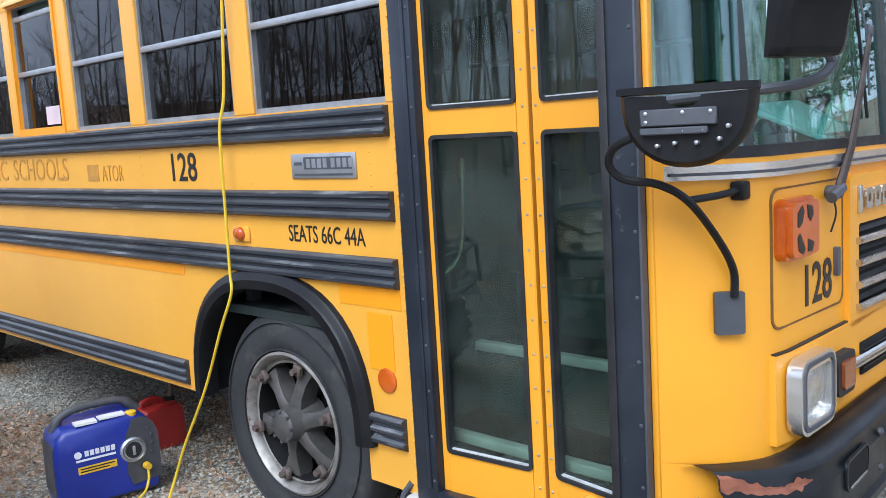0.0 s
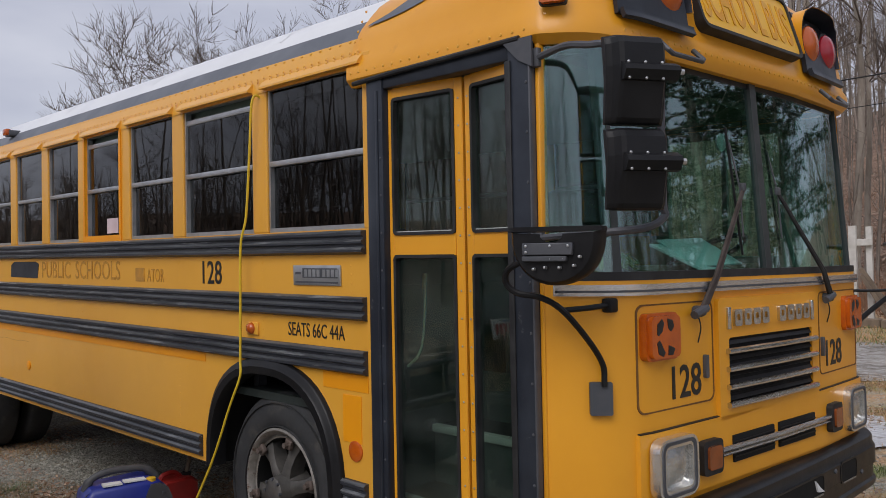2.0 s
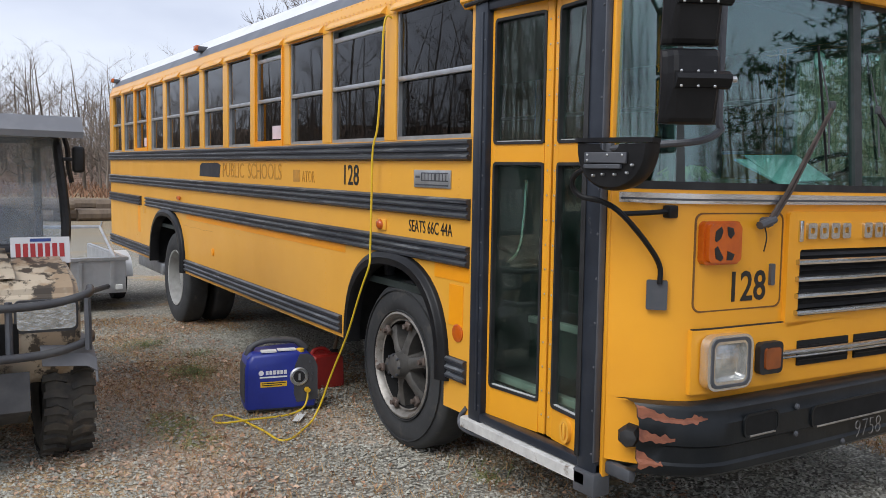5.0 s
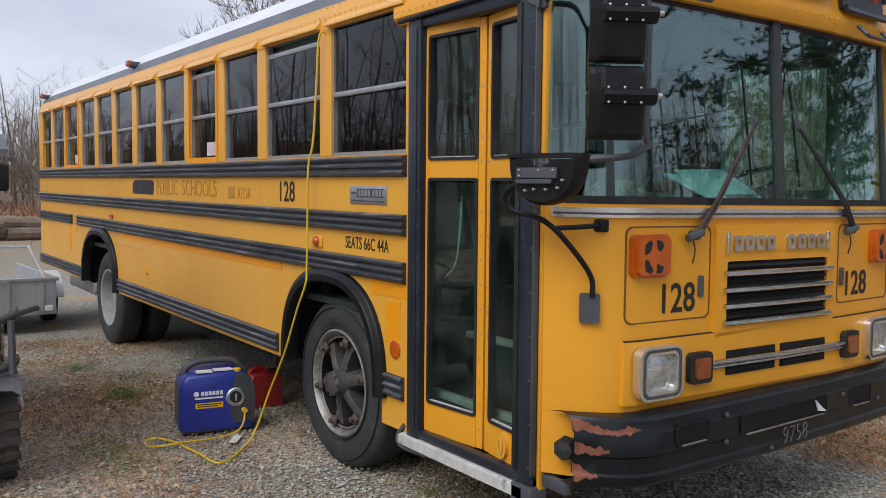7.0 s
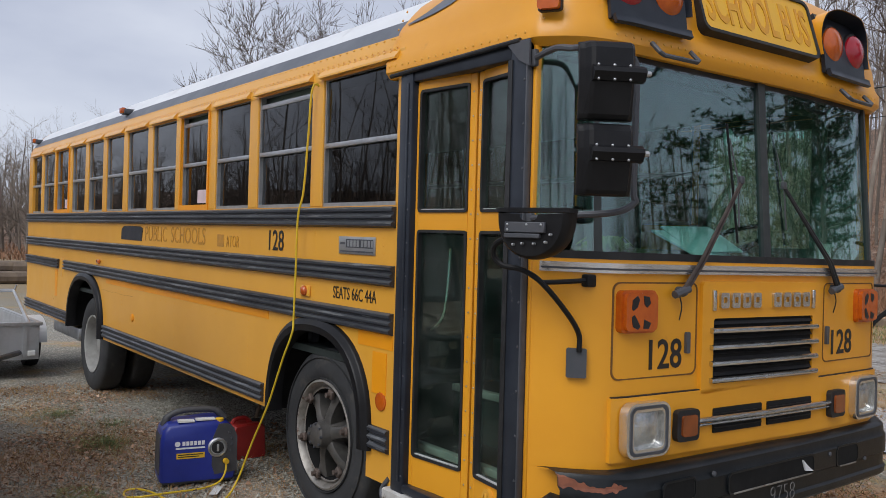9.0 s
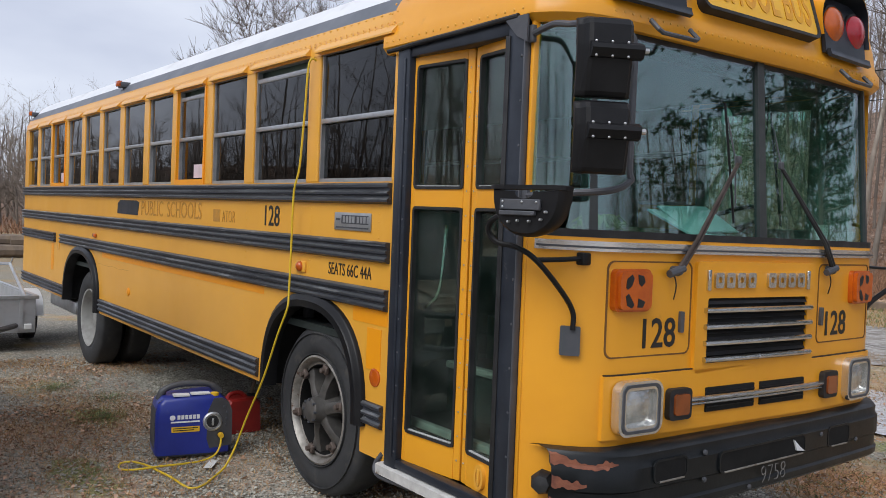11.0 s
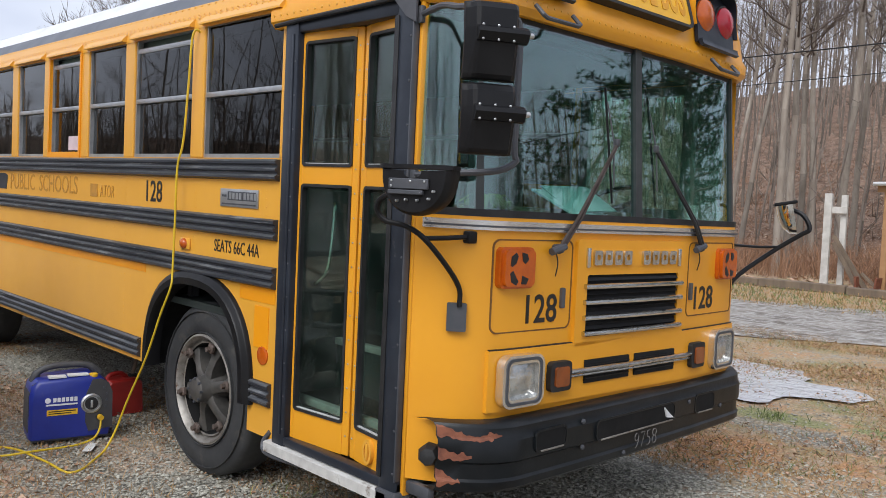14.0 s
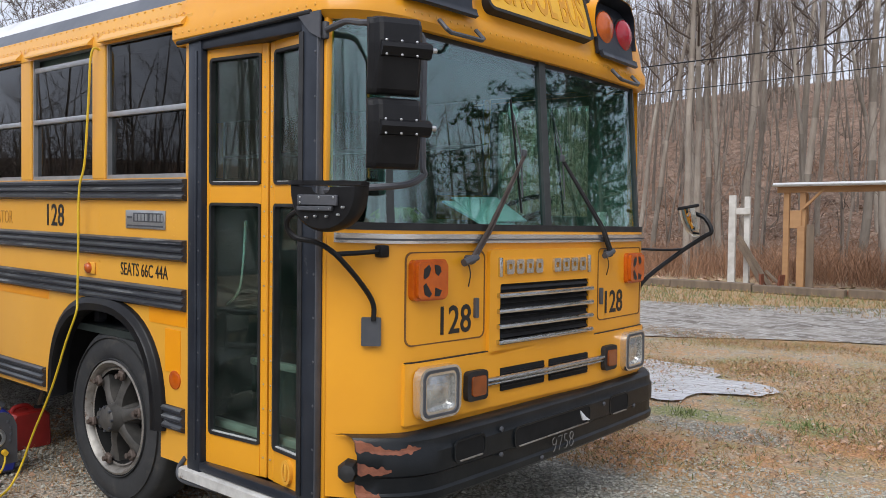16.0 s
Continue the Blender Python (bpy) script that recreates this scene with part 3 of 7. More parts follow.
rivets(bm, [(x, 0.0, 1.30) for x in np.arange(-8, -2.9, 0.11)] + [(x, 0.0, 1.01) for x in np.arange(-6.4, -2.8, 0.13)], 0.004, (0, -1, 0))
tagged(bp("riveting", bm, YELLOW), kind="stuff")

# -- front cap over the door and the windshield
CAP = [(2.385, 0.0), (2.415, -0.028), (2.465, -0.028), (2.50, -0.008), (2.58, 0.006), (2.66, 0.03), (2.73, 0.07), (2.79, 0.12), (2.845, 0.19), (2.89, 0.29), (2.925, 0.44), (2.95, 0.65), (2.962, 0.9), (2.968, 1.2)]
CAP_X = [-1.36, -1.1, -0.85, -0.6, -0.42]


def cap_set(y):
    """The cap's front stands a little behind the nose."""
    return 0.05 * min(1.0, max(0.0, min(y, W - y)) / 0.2)


def cap_inset(x, z, ins):
    """Towards its rear edge the cap takes on the roof's section."""
    k = min(1.0, max(0.0, (x + 1.36) / 0.8))
    roof = np.interp(z, [c[0] for c in SECTION], [c[1] for c in SECTION])
    return ins if z < 2.49 else float(roof - 0.004) * (1 - k) + ins * k


def cap_ring(z, ins):
    kx = 0.80
    side = [(x, cap_inset(x, z, ins)) for x in CAP_X]
    front = [(fx(y) - cap_set(y) - ins * kx, ins + (W - 2 * ins) * y / W) for y in NOSE_Y]
    back = [(x, W - cap_inset(x, z, ins)) for x in reversed(CAP_X)]
    lift = 0.20 * max(0.0, z - 2.5)
    return [(x, y, z + lift * min(1.0, (x + 1.36) / 0.9)) for x, y in side + front + back]


bp("front_cap", sheet(bmesh.new(), [cap_ring(z, ins) for z, ins in CAP]), YELLOW_DEEP, label="riveted yellow front roof cap")
bp("cap_soffit", sheet(bmesh.new(), [cap_ring(2.386, 0.0), cap_ring(2.386, 0.09)]), YELLOW_DEEP)
bm = bmesh.new()
for x in np.arange(-1.33, -0.32, 0.055):
    rivets(bm, [(x, -0.028, 2.442)], 0.007, (0, -1, 0))
for y in np.arange(0.02, 2.42, 0.045):
    rivets(bm, [(fx(y) - cap_set(y) + 0.0232, y, 2.442)], 0.007, (1, 0, 0))
rivets(bm, [(-0.34, 0.004 + max(0, z - 2.6) * 0.45, z) for z in np.arange(2.49, 2.8, 0.05)], 0.0075, (0, -1, 0.2))
rivets(bm, [(-0.27, 0.004 + max(0, z - 2.6) * 0.45, z) for z in np.arange(2.49, 2.8, 0.05)], 0.0075, (0.4, -1, 0.2))
rivets(bm, [(-1.335, 0.004 + max(0, z - 2.6) * 0.5, z) for z in np.arange(2.49, 2.75, 0.05)], 0.0075, (0, -1, 0.2))
tagged(bp("riveting", bm, YELLOW), kind="stuff")
# dark flash on the cap's flank
def cap_side(x, z):
    """How far in from the side sheet the cap's flank lies."""
    k = min(1.0, (x + 1.36) / 0.9) if x > -1.36 else 0.0
    z0 = 2.5 + (z - 2.5) / (1 + 0.20 * k) if z > 2.5 else z
    return cap_inset(x, z0, float(np.interp(z0, [c[0] for c in CAP], [c[1] for c in CAP])))


FLASH = [(-1.30, 2.660, 2.668), (-1.18, 2.664, 2.700), (-1.06, 2.674, 2.745), (-0.95, 2.695, 2.800), (-0.86, 2.730, 2.850), (-0.78, 2.785, 2.890), (-0.72, 2.850, 2.920)]
bm = sheet(bmesh.new(), [[(x, cap_side(x, z) - 0.006, z + 0.002) for z in np.linspace(lo_, hi_, 6)] for x, lo_, hi_ in FLASH])
bp("cap_stripe", bm, GREY_BAND, label="dark curved flash on the cap")

# -- entrance: posts, two folding leaves
bp("door_post", B(-1.230, -1.125, -0.028, 0.06, 0.36, 2.405, 0.010), BLACK, label="black painted door post")
bp("door_post", B(-0.425, -0.315, -0.030, 0.06, 0.34, 2.405, 0.012), BLACK, label="black rubber-edged door post")
bp("door_header", B(-1.229, -0.315, -0.02, 0.05, 2.345, 2.41, 0.006), BLACK)
bp("drip_rail", T(smooth_path([(-1.31, -0.03, 2.392), (-1.0, -0.035, 2.40), (-0.7, -0.035, 2.405), (-0.36, -0.035, 2.412)], 4), 0.011), SEAL)
bm = bmesh.new()
rivets(bm, [(-1.14, -0.028, z) for z in np.arange(0.45, 2.35, 0.16)], 0.006, (0, -1, 0))
rivets(bm, [(-0.335, -0.03, z) for z in np.arange(0.45, 2.35, 0.18)], 0.0065, (0, -1, 0))
tagged(bp("post_screw", bm, GREY_METAL), kind="stuff")
bp("post_edge", B(-0.322, -0.314, -0.036, -0.006, 0.42, 2.36, 0.003), GREY_METAL, label="worn steel edge of the door post")
bp("post_rubber", B(-0.432, -0.405, -0.036, -0.028, 0.42, 2.34, 0.003), SEAL)
bp("post_channel", B(-1.165, -1.15, -0.034, -0.026, 0.42, 2.34, 0.003), BLACK)


PAPER_GREY = material("pale_sealant", (0.50, 0.51, 0.50), (0.36, 0.37, 0.36), 20, 0.6)


def door_leaf(x0, x1, glass_x0, glass_x1, label):
    y0, y1 = 0.005, 0.04
    zs = (0.41, 0.555, 1.632, 1.722, 2.30, 2.345)
    leaf = bp("door_leaf", bmesh_frame(x0, x1, glass_x0, glass_x1, zs, y0, y1), YELLOW_DEEP, label=label, smooth=False)
    for za, zb in ((zs[1], zs[2]), (zs[3], zs[4])):
        part("seal", shear(ring_prism(bmesh.new(), rounded(glass_x0 - 0.004, glass_x1 + 0.004, za - 0.004, zb + 0.004, 0.02, 3),
                                      rounded(glass_x0 + 0.009, glass_x1 - 0.009, za + 0.009, zb - 0.009, 0.012, 3), "y", y0 - 0.006, y1 - 0.008)), SEAL, leaf)
        part("sealant", shear(B(glass_x0 + 0.012, glass_x1 - 0.012, y0 + 0.002, 0.020, za + 0.007, za + 0.013)), PAPER_GREY, leaf, "pale bead of sealant")
        part("pane", shear(B(glass_x0, glass_x1, 0.020, 0.025, za, zb)), DOOR_GLASS, leaf, "green tinted glass")
    return leaf


def bmesh_frame(x0, x1, g0, g1, zs, y0, y1):
    bm = bmesh.new()
    box(bm, x0, g0, y0, y1, zs[0], zs[5], 0.004, 1)
    box(bm, g1, x1, y0, y1, zs[0], zs[5], 0.004, 1)
    for a, b in ((zs[0], zs[1]), (zs[2], zs[3]), (zs[4], zs[5])):
        box(bm, g0, g1, y0 + 0.001, y1 - 0.001, a, b)
    return bm


leaf_a = door_leaf(-1.125, -0.722, -1.097, -0.765, "yellow folding door leaf with two panes")
leaf_b = door_leaf(-0.714, -0.427, -0.672, -0.437, "yellow folding door leaf with two panes and latch")
bm = bmesh.new()
rivets(bm, [(-0.742, 0.041, z) for z in np.arange(0.5, 2.3, 0.11)] + [(-0.693, 0.041, z) for z in np.arange(0.5, 2.3, 0.11)], 0.005, (0, -1, 0))
tagged(bp("door_screw", bm, ALU), kind="stuff")
lat = part("latch", shear(ring_prism(bmesh.new(), [(-0.545 + 0.036 * math.cos(a), 0.482 + 0.055 * math.sin(a)) for a in np.linspace(0, 6.283, 17)[:-1]],
                                     [(-0.545 + 0.022 * math.cos(a), 0.482 + 0.04 * math.sin(a)) for a in np.linspace(0, 6.283, 17)[:-1]], "y", -0.012, 0.006)), YELLOW, leaf_b)
part("knob", shear(B(-0.554, -0.536, -0.016, 0.004, 0.445, 0.52, 0.005)), YELLOW, lat)
# the two leaves fold inwards where they meet
for leaf, hinge, turn in ((leaf_a, -1.125, 5.5), (leaf_b, -0.427, -8.0)):
    swing = Matrix.Translation((hinge, 0.005, 0)) @ Matrix.Rotation(radians(turn), 4, "Z") @ Matrix.Translation((-hinge, -0.005, 0))
    for ob in [leaf] + list(leaf.children_recursive):
        ob.data.transform(swing)
# -- steps
STEP_WHITE = material("scuffed_white_step", (0.60, 0.59, 0.56), (0.42, 0.41, 0.39), 9, 0.5, grain=60, bump=0.1, depth=0.004, third=(0.16, 0.12, 0.09), third_scale=14, third_lo=0.58, third_hi=0.7)
bp("entry_step", B(-1.27, -0.36, -0.035, 0.32, 0.325, 0.352, 0.004), GREY_METAL, label="lower entry step")
bp("step_nosing", P([(-0.045, 0.315), (-0.045, 0.36), (-0.03, 0.366), (0.02, 0.366), (0.02, 0.358), (-0.03, 0.355), (-0.03, 0.315)], "x", -1.27, -0.36), STEP_WHITE, label="worn white step nosing")
bp("sill_channel", B(-1.23, -0.315, -0.026, 0.03, 0.372, 0.412, 0.006), BLACK)
bp("step_bracket", T(smooth_path([(-1.28, 0.0, 0.40), (-1.31, -0.02, 0.34), (-1.25, -0.03, 0.30), (-1.0, 0.0, 0.30)], 4), 0.012), GREY_METAL)
# The treads' near-black has the stairwell's shade painted into it.
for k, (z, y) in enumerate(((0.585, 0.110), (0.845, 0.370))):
    bp("stair_tread", B(-1.25, -0.40, y, y + 0.28, z - 0.03, z, 0.004), SHADE_BLACK)
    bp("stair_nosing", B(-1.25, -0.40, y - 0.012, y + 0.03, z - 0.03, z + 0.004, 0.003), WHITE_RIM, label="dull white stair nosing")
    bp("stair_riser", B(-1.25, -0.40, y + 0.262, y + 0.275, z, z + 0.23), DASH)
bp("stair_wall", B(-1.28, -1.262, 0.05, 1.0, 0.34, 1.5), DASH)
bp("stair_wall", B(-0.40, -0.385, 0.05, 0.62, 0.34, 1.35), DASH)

# -- nose
bp("nose_panel", nose_band(0.0, W, 0.70, 1.56, 0.0, 0.03, 0.0, 4), YELLOW_DEEP)
bp("nose_panel", nose_band(0.0, 0.20, 0.44, 0.702, 0.0, 0.03), YELLOW_DEEP)
bp("corner_strip", B(-0.318, -0.297, -0.002, 0.04, 0.36, 2.41, 0.006), YELLOW_DEEP)
bp("belt_strip", nose_band(0.020, W - 0.012, 1.482, 1.522, 0.016, 0.03), BRIGHT, label="chrome belt strip under the windshield")
bp("belt_groove", nose_band(0.02, W - 0.02, 1.494, 1.502, 0.019, 0.01), GREY_METAL)
bp("headlight_panel", nose_band(0.222, W - 0.172, 0.730, 0.985, 0.018, 0.04), YELLOW_DEEP)
bp("headlight_panel_lip", nose_band(0.232, W - 0.185, 0.983, 0.990, 0.012, 0.03), SEAL)
for a, b in ((0.232, 0.732), (1.695, 2.24)):
    mid = (a + b) / 2
    bm = ring_prism(bmesh.new(), rounded(a, b, 1.054, 1.448, 0.035), rounded(a + 0.006, b - 0.006, 1.060, 1.442, 0.031), "x", -0.02, 0.003)
    for v in bm.verts:
        v.co.x += fx(v.co.y)
    bp("hatch_seam", bm, SEAM)
# grille
bm = ring_prism(bmesh.new(), rounded(0.748, 1.632, 0.966, 1.452, 0.02, 3), rounded(0.825, 1.570, 1.008, 1.292, 0.012, 3), "x", -0.01, 0.030)
bp("grille_surround", lay(bm), YELLOW_DEEP, smooth=False)
# Near-black backing and vent plates paint the shade inside the openings.
gr = bp("grille", lay(B(0.012, 0.018, 0.822, 1.573, 1.004, 1.296)), SHADE_BLACK)
for k in range(9):
    z = 1.02 + 0.032 * k
    part("louvre", shear(lay(P([(0.016, z), (0.027, z - 0.012), (0.029, z - 0.010), (0.020, z + 0.004)], "y", 0.828, 1.568))), PLASTIC, gr)
for z in (1.240, 1.168, 1.097, 1.025):
    part("grille_bar", shear(lay(T([(0.038, 0.800, z), (0.046, 1.20, z), (0.038, 1.592, z)], 0.0125))), CHROME, gr, "chrome grille bar")
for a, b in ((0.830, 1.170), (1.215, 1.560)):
    bp("lower_vent", lay(B(0.026, 0.0385, a, b, 0.795, 0.902, 0.003)), SHADE_BLACK)
    for k in range(3):
        bp("vent_slat", lay(B(0.034, 0.042, a + 0.004, b - 0.004, 0.815 + k * 0.03, 0.820 + k * 0.03)), PLASTIC)
bp("vent_bar", lay(T([(0.044, 0.68, 0.860), (0.052, 1.20, 0.860), (0.044, 1.72, 0.860)], 0.012)), CHROME, label="chrome bar between the marker lamps")
bp("vent_bar", lay(T([(0.044, 0.68, 0.840), (0.050, 1.20, 0.840), (0.044, 1.72, 0.840)], 0.006)), CHROME)


def nose_at(y, z, out=0.0):
    """A frame on the nose whose x stands out and y runs along it."""
    dy = 0.03
    slope = math.atan2(fx(y + dy) - fx(y - dy), 2 * dy)
    return Matrix.Translation((fx(y, out), y, z)) @ Matrix.Rotation(-slope, 4, "Z")


for y in (0.385, W - 0.362):
    m = nose_at(y, 0.858, 0.028 if y < 1 else 0.020)
    h = bp("headlight", ring_prism(bmesh.new(), rounded(-0.128, 0.128, -0.110, 0.110, 0.05), rounded(-0.088, 0.088, -0.075, 0.075, 0.022), "x", -0.01, 0.032, m), BRIGHT, label="chrome bezel round a square sealed beam")
    part("rim", shear(ring_prism(bmesh.new(), rounded(-0.110, 0.110, -0.099, 0.099, 0.035), rounded(-0.098, 0.098, -0.087, 0.087, 0.03), "x", 0.025, 0.036, m)), GREY_METAL, h)
    bm = bmesh.new()
    n = 8
    sheet(bm, [[m @ Vector((0.012 + 0.018 * (1 - (u / 0.088) ** 2) * (1 - (v / 0.075) ** 2), u, v)) for u in np.linspace(-0.088, 0.088, n)] for v in np.linspace(-0.075, 0.075, n)])
    part("lens", shear(bm), HEAD_LENS, h, "fluted clear lens")
for y in (0.642, W - 0.655):
    m = nose_at(y, 0.850, 0.020)
    k = bp("marker_lamp", P(rounded(-0.07, 0.07, -0.066, 0.066, 0.022), "x", -0.01, 0.026, m), SEAL, label="amber marker lamp in a black rubber ring")
    part("lens", shear(P(rounded(-0.046, 0.046, -0.044, 0.044, 0.014), "x", 0.02, 0.036, m)), AMBER_OLD, k, "dull amber lens")
for y in (0.352, W - 0.325):
    m = nose_at(y, 1.330, 0.0)
    k = bp("turn_signal", P(rounded(-0.102, 0.102, -0.086, 0.086, 0.025), "x", -0.01, 0.022, m), AMBER, label="amber turn signal with peeling black arrow")
    bm = P(rounded(-0.09, 0.09, -0.076, 0.076, 0.022), "x", 0.02, 0.040, m)
    part("lens", shear(bm), AMBER, k, "amber lens")
    for pts in ([(-0.062, 0.012), (-0.058, 0.048), (-0.030, 0.066), (-0.018, 0.050), (-0.030, 0.020), (-0.052, 0.006)], [(0.004, 0.066), (0.036, 0.060), (0.046, 0.036), (0.026, 0.018), (0.010, 0.030)],
                [(-0.062, -0.020), (-0.046, -0.010), (-0.012, -0.056), (-0.026, -0.070), (-0.054, -0.058)], [(0.010, -0.030), (0.050, -0.044), (0.036, -0.068), (0.006, -0.066)]):
        part("arrow_flake", shear(P(pts, "x", 0.0395, 0.042, m)), LETTER, k, "flaking black arrow paint", False)
for y, z in ((0.668, 1.192), (1.728, 1.188)):
    bp("hatch_catch", P(rounded(-0.012, 0.012, -0.045, 0.045, 0.006, 2), "x", -0.005, 0.014, nose_at(y, z)), GREY_METAL)

for y, z, wide in ((0.538, 1.150, 0.200), (1.890, 1.150, 0.215)):
    writing("fleet_number", "128", 0.125, LETTER, bus, SHEAR @ nose_at(y, z, 0.002) @ ON_FRONT, wide, 0.0015, label="black fleet number")
# the maker's raised emblem, in plain blocks
emblem = bp("emblem", lay(B(0.024, 0.0315, 0.845, 1.535, 1.332, 1.410)), YELLOW_DEEP, label="maker's emblem of raised chrome blocks")
for k in range(9):
    if k != 4:
        y = 0.882 + 0.0762 * k
        part("block", shear(lay(ring_prism(bmesh.new(), rounded(y - 0.029, y + 0.029, 1.337, 1.405, 0.010, 2), rounded(y - 0.012, y + 0.012, 1.360, 1.385, 0.006, 2), "x", 0.031, 0.044))), CHROME, emblem)
for y in (0.818, 1.560):
    part("end_bar", shear(lay(B(0.026, 0.042, y - 0.011, y + 0.011, 1.326, 1.416, 0.004))), CHROME, emblem)

# -- windshield
MULLION = material("weathered_rubber_mullion", (0.03, 0.035, 0.036), (0.05, 0.056, 0.056), 6, 0.55, grain=70, bump=0.05, depth=0.003)
def pane(y0, y1, z0, z1, out, lean, thick=0.006):
    return nose_band(y0, y1, z0, z1, out, thick, lean, 3)


WZ0, WZ1, LEAN_W = 1.555, 2.41, 0.068
ws = bp("windshield", pane(0.20, 1.225, WZ0, WZ1, -0.03, LEAN_W), WIND_GLASS, label="green tinted windshield pane")
bp("windshield", pane(1.275, 2.24, WZ0, WZ1, -0.03, LEAN_W), WIND_GLASS, label="green tinted windshield pane")
bp("corner_glass", pane(0.012, 0.165, WZ0, WZ1, -0.012, 0.03), WIND_GLASS, label="curved corner glass")
bp("corner_glass", pane(2.275, 2.405, WZ0, WZ1, -0.03, LEAN_W), WIND_GLASS, label="curved corner glass")
for y0, y1 in ((0.163, 0.200), (1.224, 1.276), (2.238, 2.277)):
    bp("windshield_mullion", nose_band(y0, y1, WZ0, WZ1, -0.016, 0.03, LEAN_W), MULLION)
for y0, y1 in ((0.0, 0.007), (2.40, 2.44)):
    bp("windshield_post", nose_band(y0, y1, 1.52, 2.41, -0.005, 0.05, 0.02), YELLOW_DEEP)
bp("windshield_seal", nose_band(0.03, W - 0.03, WZ0 - 0.019, WZ0 + 0.012, 0.002, 0.05), SEAL)
bp("windshield_seal", nose_band(0.03, W - 0.03, WZ1 - 0.05, WZ1, -0.085, 0.04), SEAL)

# -- cap: destination sign, warning lamps, clearance lamps, grab handles
def cap_face(y, z):
    """The front of the cap at y and z."""
    zs = [c[0] + 0.20 * max(0.0, c[0] - 2.5) for c in CAP]
    for k in range(2, len(CAP) - 1):
        if zs[k] <= z <= zs[k + 1]:
            t = (z - zs[k]) / (zs[k + 1] - zs[k])
            ins = CAP[k][1] + t * (CAP[k + 1][1] - CAP[k][1])
            return fx(y) - cap_set(y) - ins * 0.80
    return fx(y) - cap_set(y)


def cap_band(y0, y1, z0, z1, out, n=8):
    bm = bmesh.new()
    sheet(bm, [[(cap_face(y, z) + out, y, z) for y in np.linspace(y0, y1, n)] for z in np.linspace(z0, z1, 5)], -0.02)
    return bm


lean_sign = math.atan2(cap_face(1.22, 2.58) - cap_face(1.22, 2.80), 0.22)
SIGN_M = Matrix.Translation((cap_face(1.19, 2.69) + 0.006, 1.190, 2.690)) @ Matrix.Rotation(radians(-3.1), 4, "Z") @ Matrix.Rotation(-lean_sign, 4, "Y")
sign = bp("destination_sign", ring_prism(bmesh.new(), rounded(-0.440, 0.440, -0.158, 0.158, 0.045), rounded(-0.424, 0.424, -0.142, 0.142, 0.035), "x", -0.04, 0.022, SIGN_M), SEAL, label="yellow sign panel in a black rubber surround")
part("sign_face", shear(P(rounded(-0.43, 0.43, -0.146, 0.146, 0.035), "x", -0.035, 0.014, SIGN_M)), SIGN_YELLOW, sign)
writing("lettering", "SCHOOL BUS", 0.20, SIGN_LETTER, sign,
        SHEAR @ SIGN_M @ Matrix.Translation((0.0155, 0, 0)) @ ON_FRONT, 0.78, 0.004, 0.002)
def lamp_hood(ym, hw, grow):
    """One arched shell over both lamps of a panel, open in front and below."""
    rows = []
    for out, widen in ((-0.03, 0.0), (0.04, 0.006), (0.115, 0.012)):
        row = []
        for a in np.linspace(radians(-14), radians(194), 25):
            c, sn = math.cos(a), math.sin(a)
            y = ym + (hw + widen + grow) * math.copysign(abs(c) ** 0.55, c)
            z = 2.650 + (0.165 + widen + grow) * (math.copysign(abs(sn) ** 0.7, sn))
            reach = out * (0.35 + 0.65 * max(0.0, sn)) if out > 0 else out
            row.append((cap_face(y, min(z, 2.80)) + reach, y, z))
        rows.append(row)
    return sheet(bmesh.new(), rows)


for ya, yb, inner in ((0.215, 0.650, 1), (1.700, 2.125, -1)):
    w = bp("warning_lamp_panel", cap_band(ya, yb, 2.500, 2.80, 0.006, 8), BLACK, label="black panel with an amber and a red warning lamp")
    part("panel_lip", shear(cap_band(ya, yb, 2.478, 2.515, 0.030, 8)), BLACK, w)
    ym = (ya + yb) / 2
    part("hood", shear(lamp_hood(ym, 0.232, 0.006)), YELLOW_DEEP, w, "yellow painted lamp hood")
    part("hood_lining", shear(lamp_hood(ym, 0.232, 0.0)), BLACK, w, "black inside of the lamp hood")
    for dy, mat, tint in ((0.118 * inner, AMBER, "amber lens"), (-0.118 * inner, RED_LENS, "red lens")):
        y = ym + dy
        x = cap_face(y, 2.65)
        lens = part("lens", shear(L([(0.092, 0.0), (0.09, 0.03), (0.074, 0.045), (0.04, 0.056), (0.005, 0.06)], "x", (x + 0.002, y, 2.652), 24)), mat, w, tint)
        part("lens_rim", shear(ring_prism(bmesh.new(), [(y + 0.100 * math.cos(a), 2.652 + 0.100 * math.sin(a)) for a in np.linspace(0, 2 * math.pi, 33)[:-1]],
                                          [(y + 0.090 * math.cos(a), 2.652 + 0.090 * math.sin(a)) for a in np.linspace(0, 2 * math.pi, 33)[:-1]], "x", x - 0.01, x + 0.022)), SEAL, lens)
for y, x, z, ax in ((0.012, -0.235, 2.545, (0.5, -1, 0)), (W - 0.012, -0.235, 2.545, (0.5, 1, 0))):
    m = Matrix.Translation((x, y, z)) @ Matrix.Rotation(math.atan2(ax[1], ax[0]), 4, "Z")
    k = bp("clearance_lamp", P(rounded(-0.05, 0.05, -0.035, 0.035, 0.012, 3), "x", 0.0, 0.02, m), SEAL, label="small amber clearance lamp")
    part("lens", shear(P(rounded(-0.045, 0.045, -0.03, 0.03, 0.012, 3), "x", 0.018, 0.045, m)), AMBER, k)
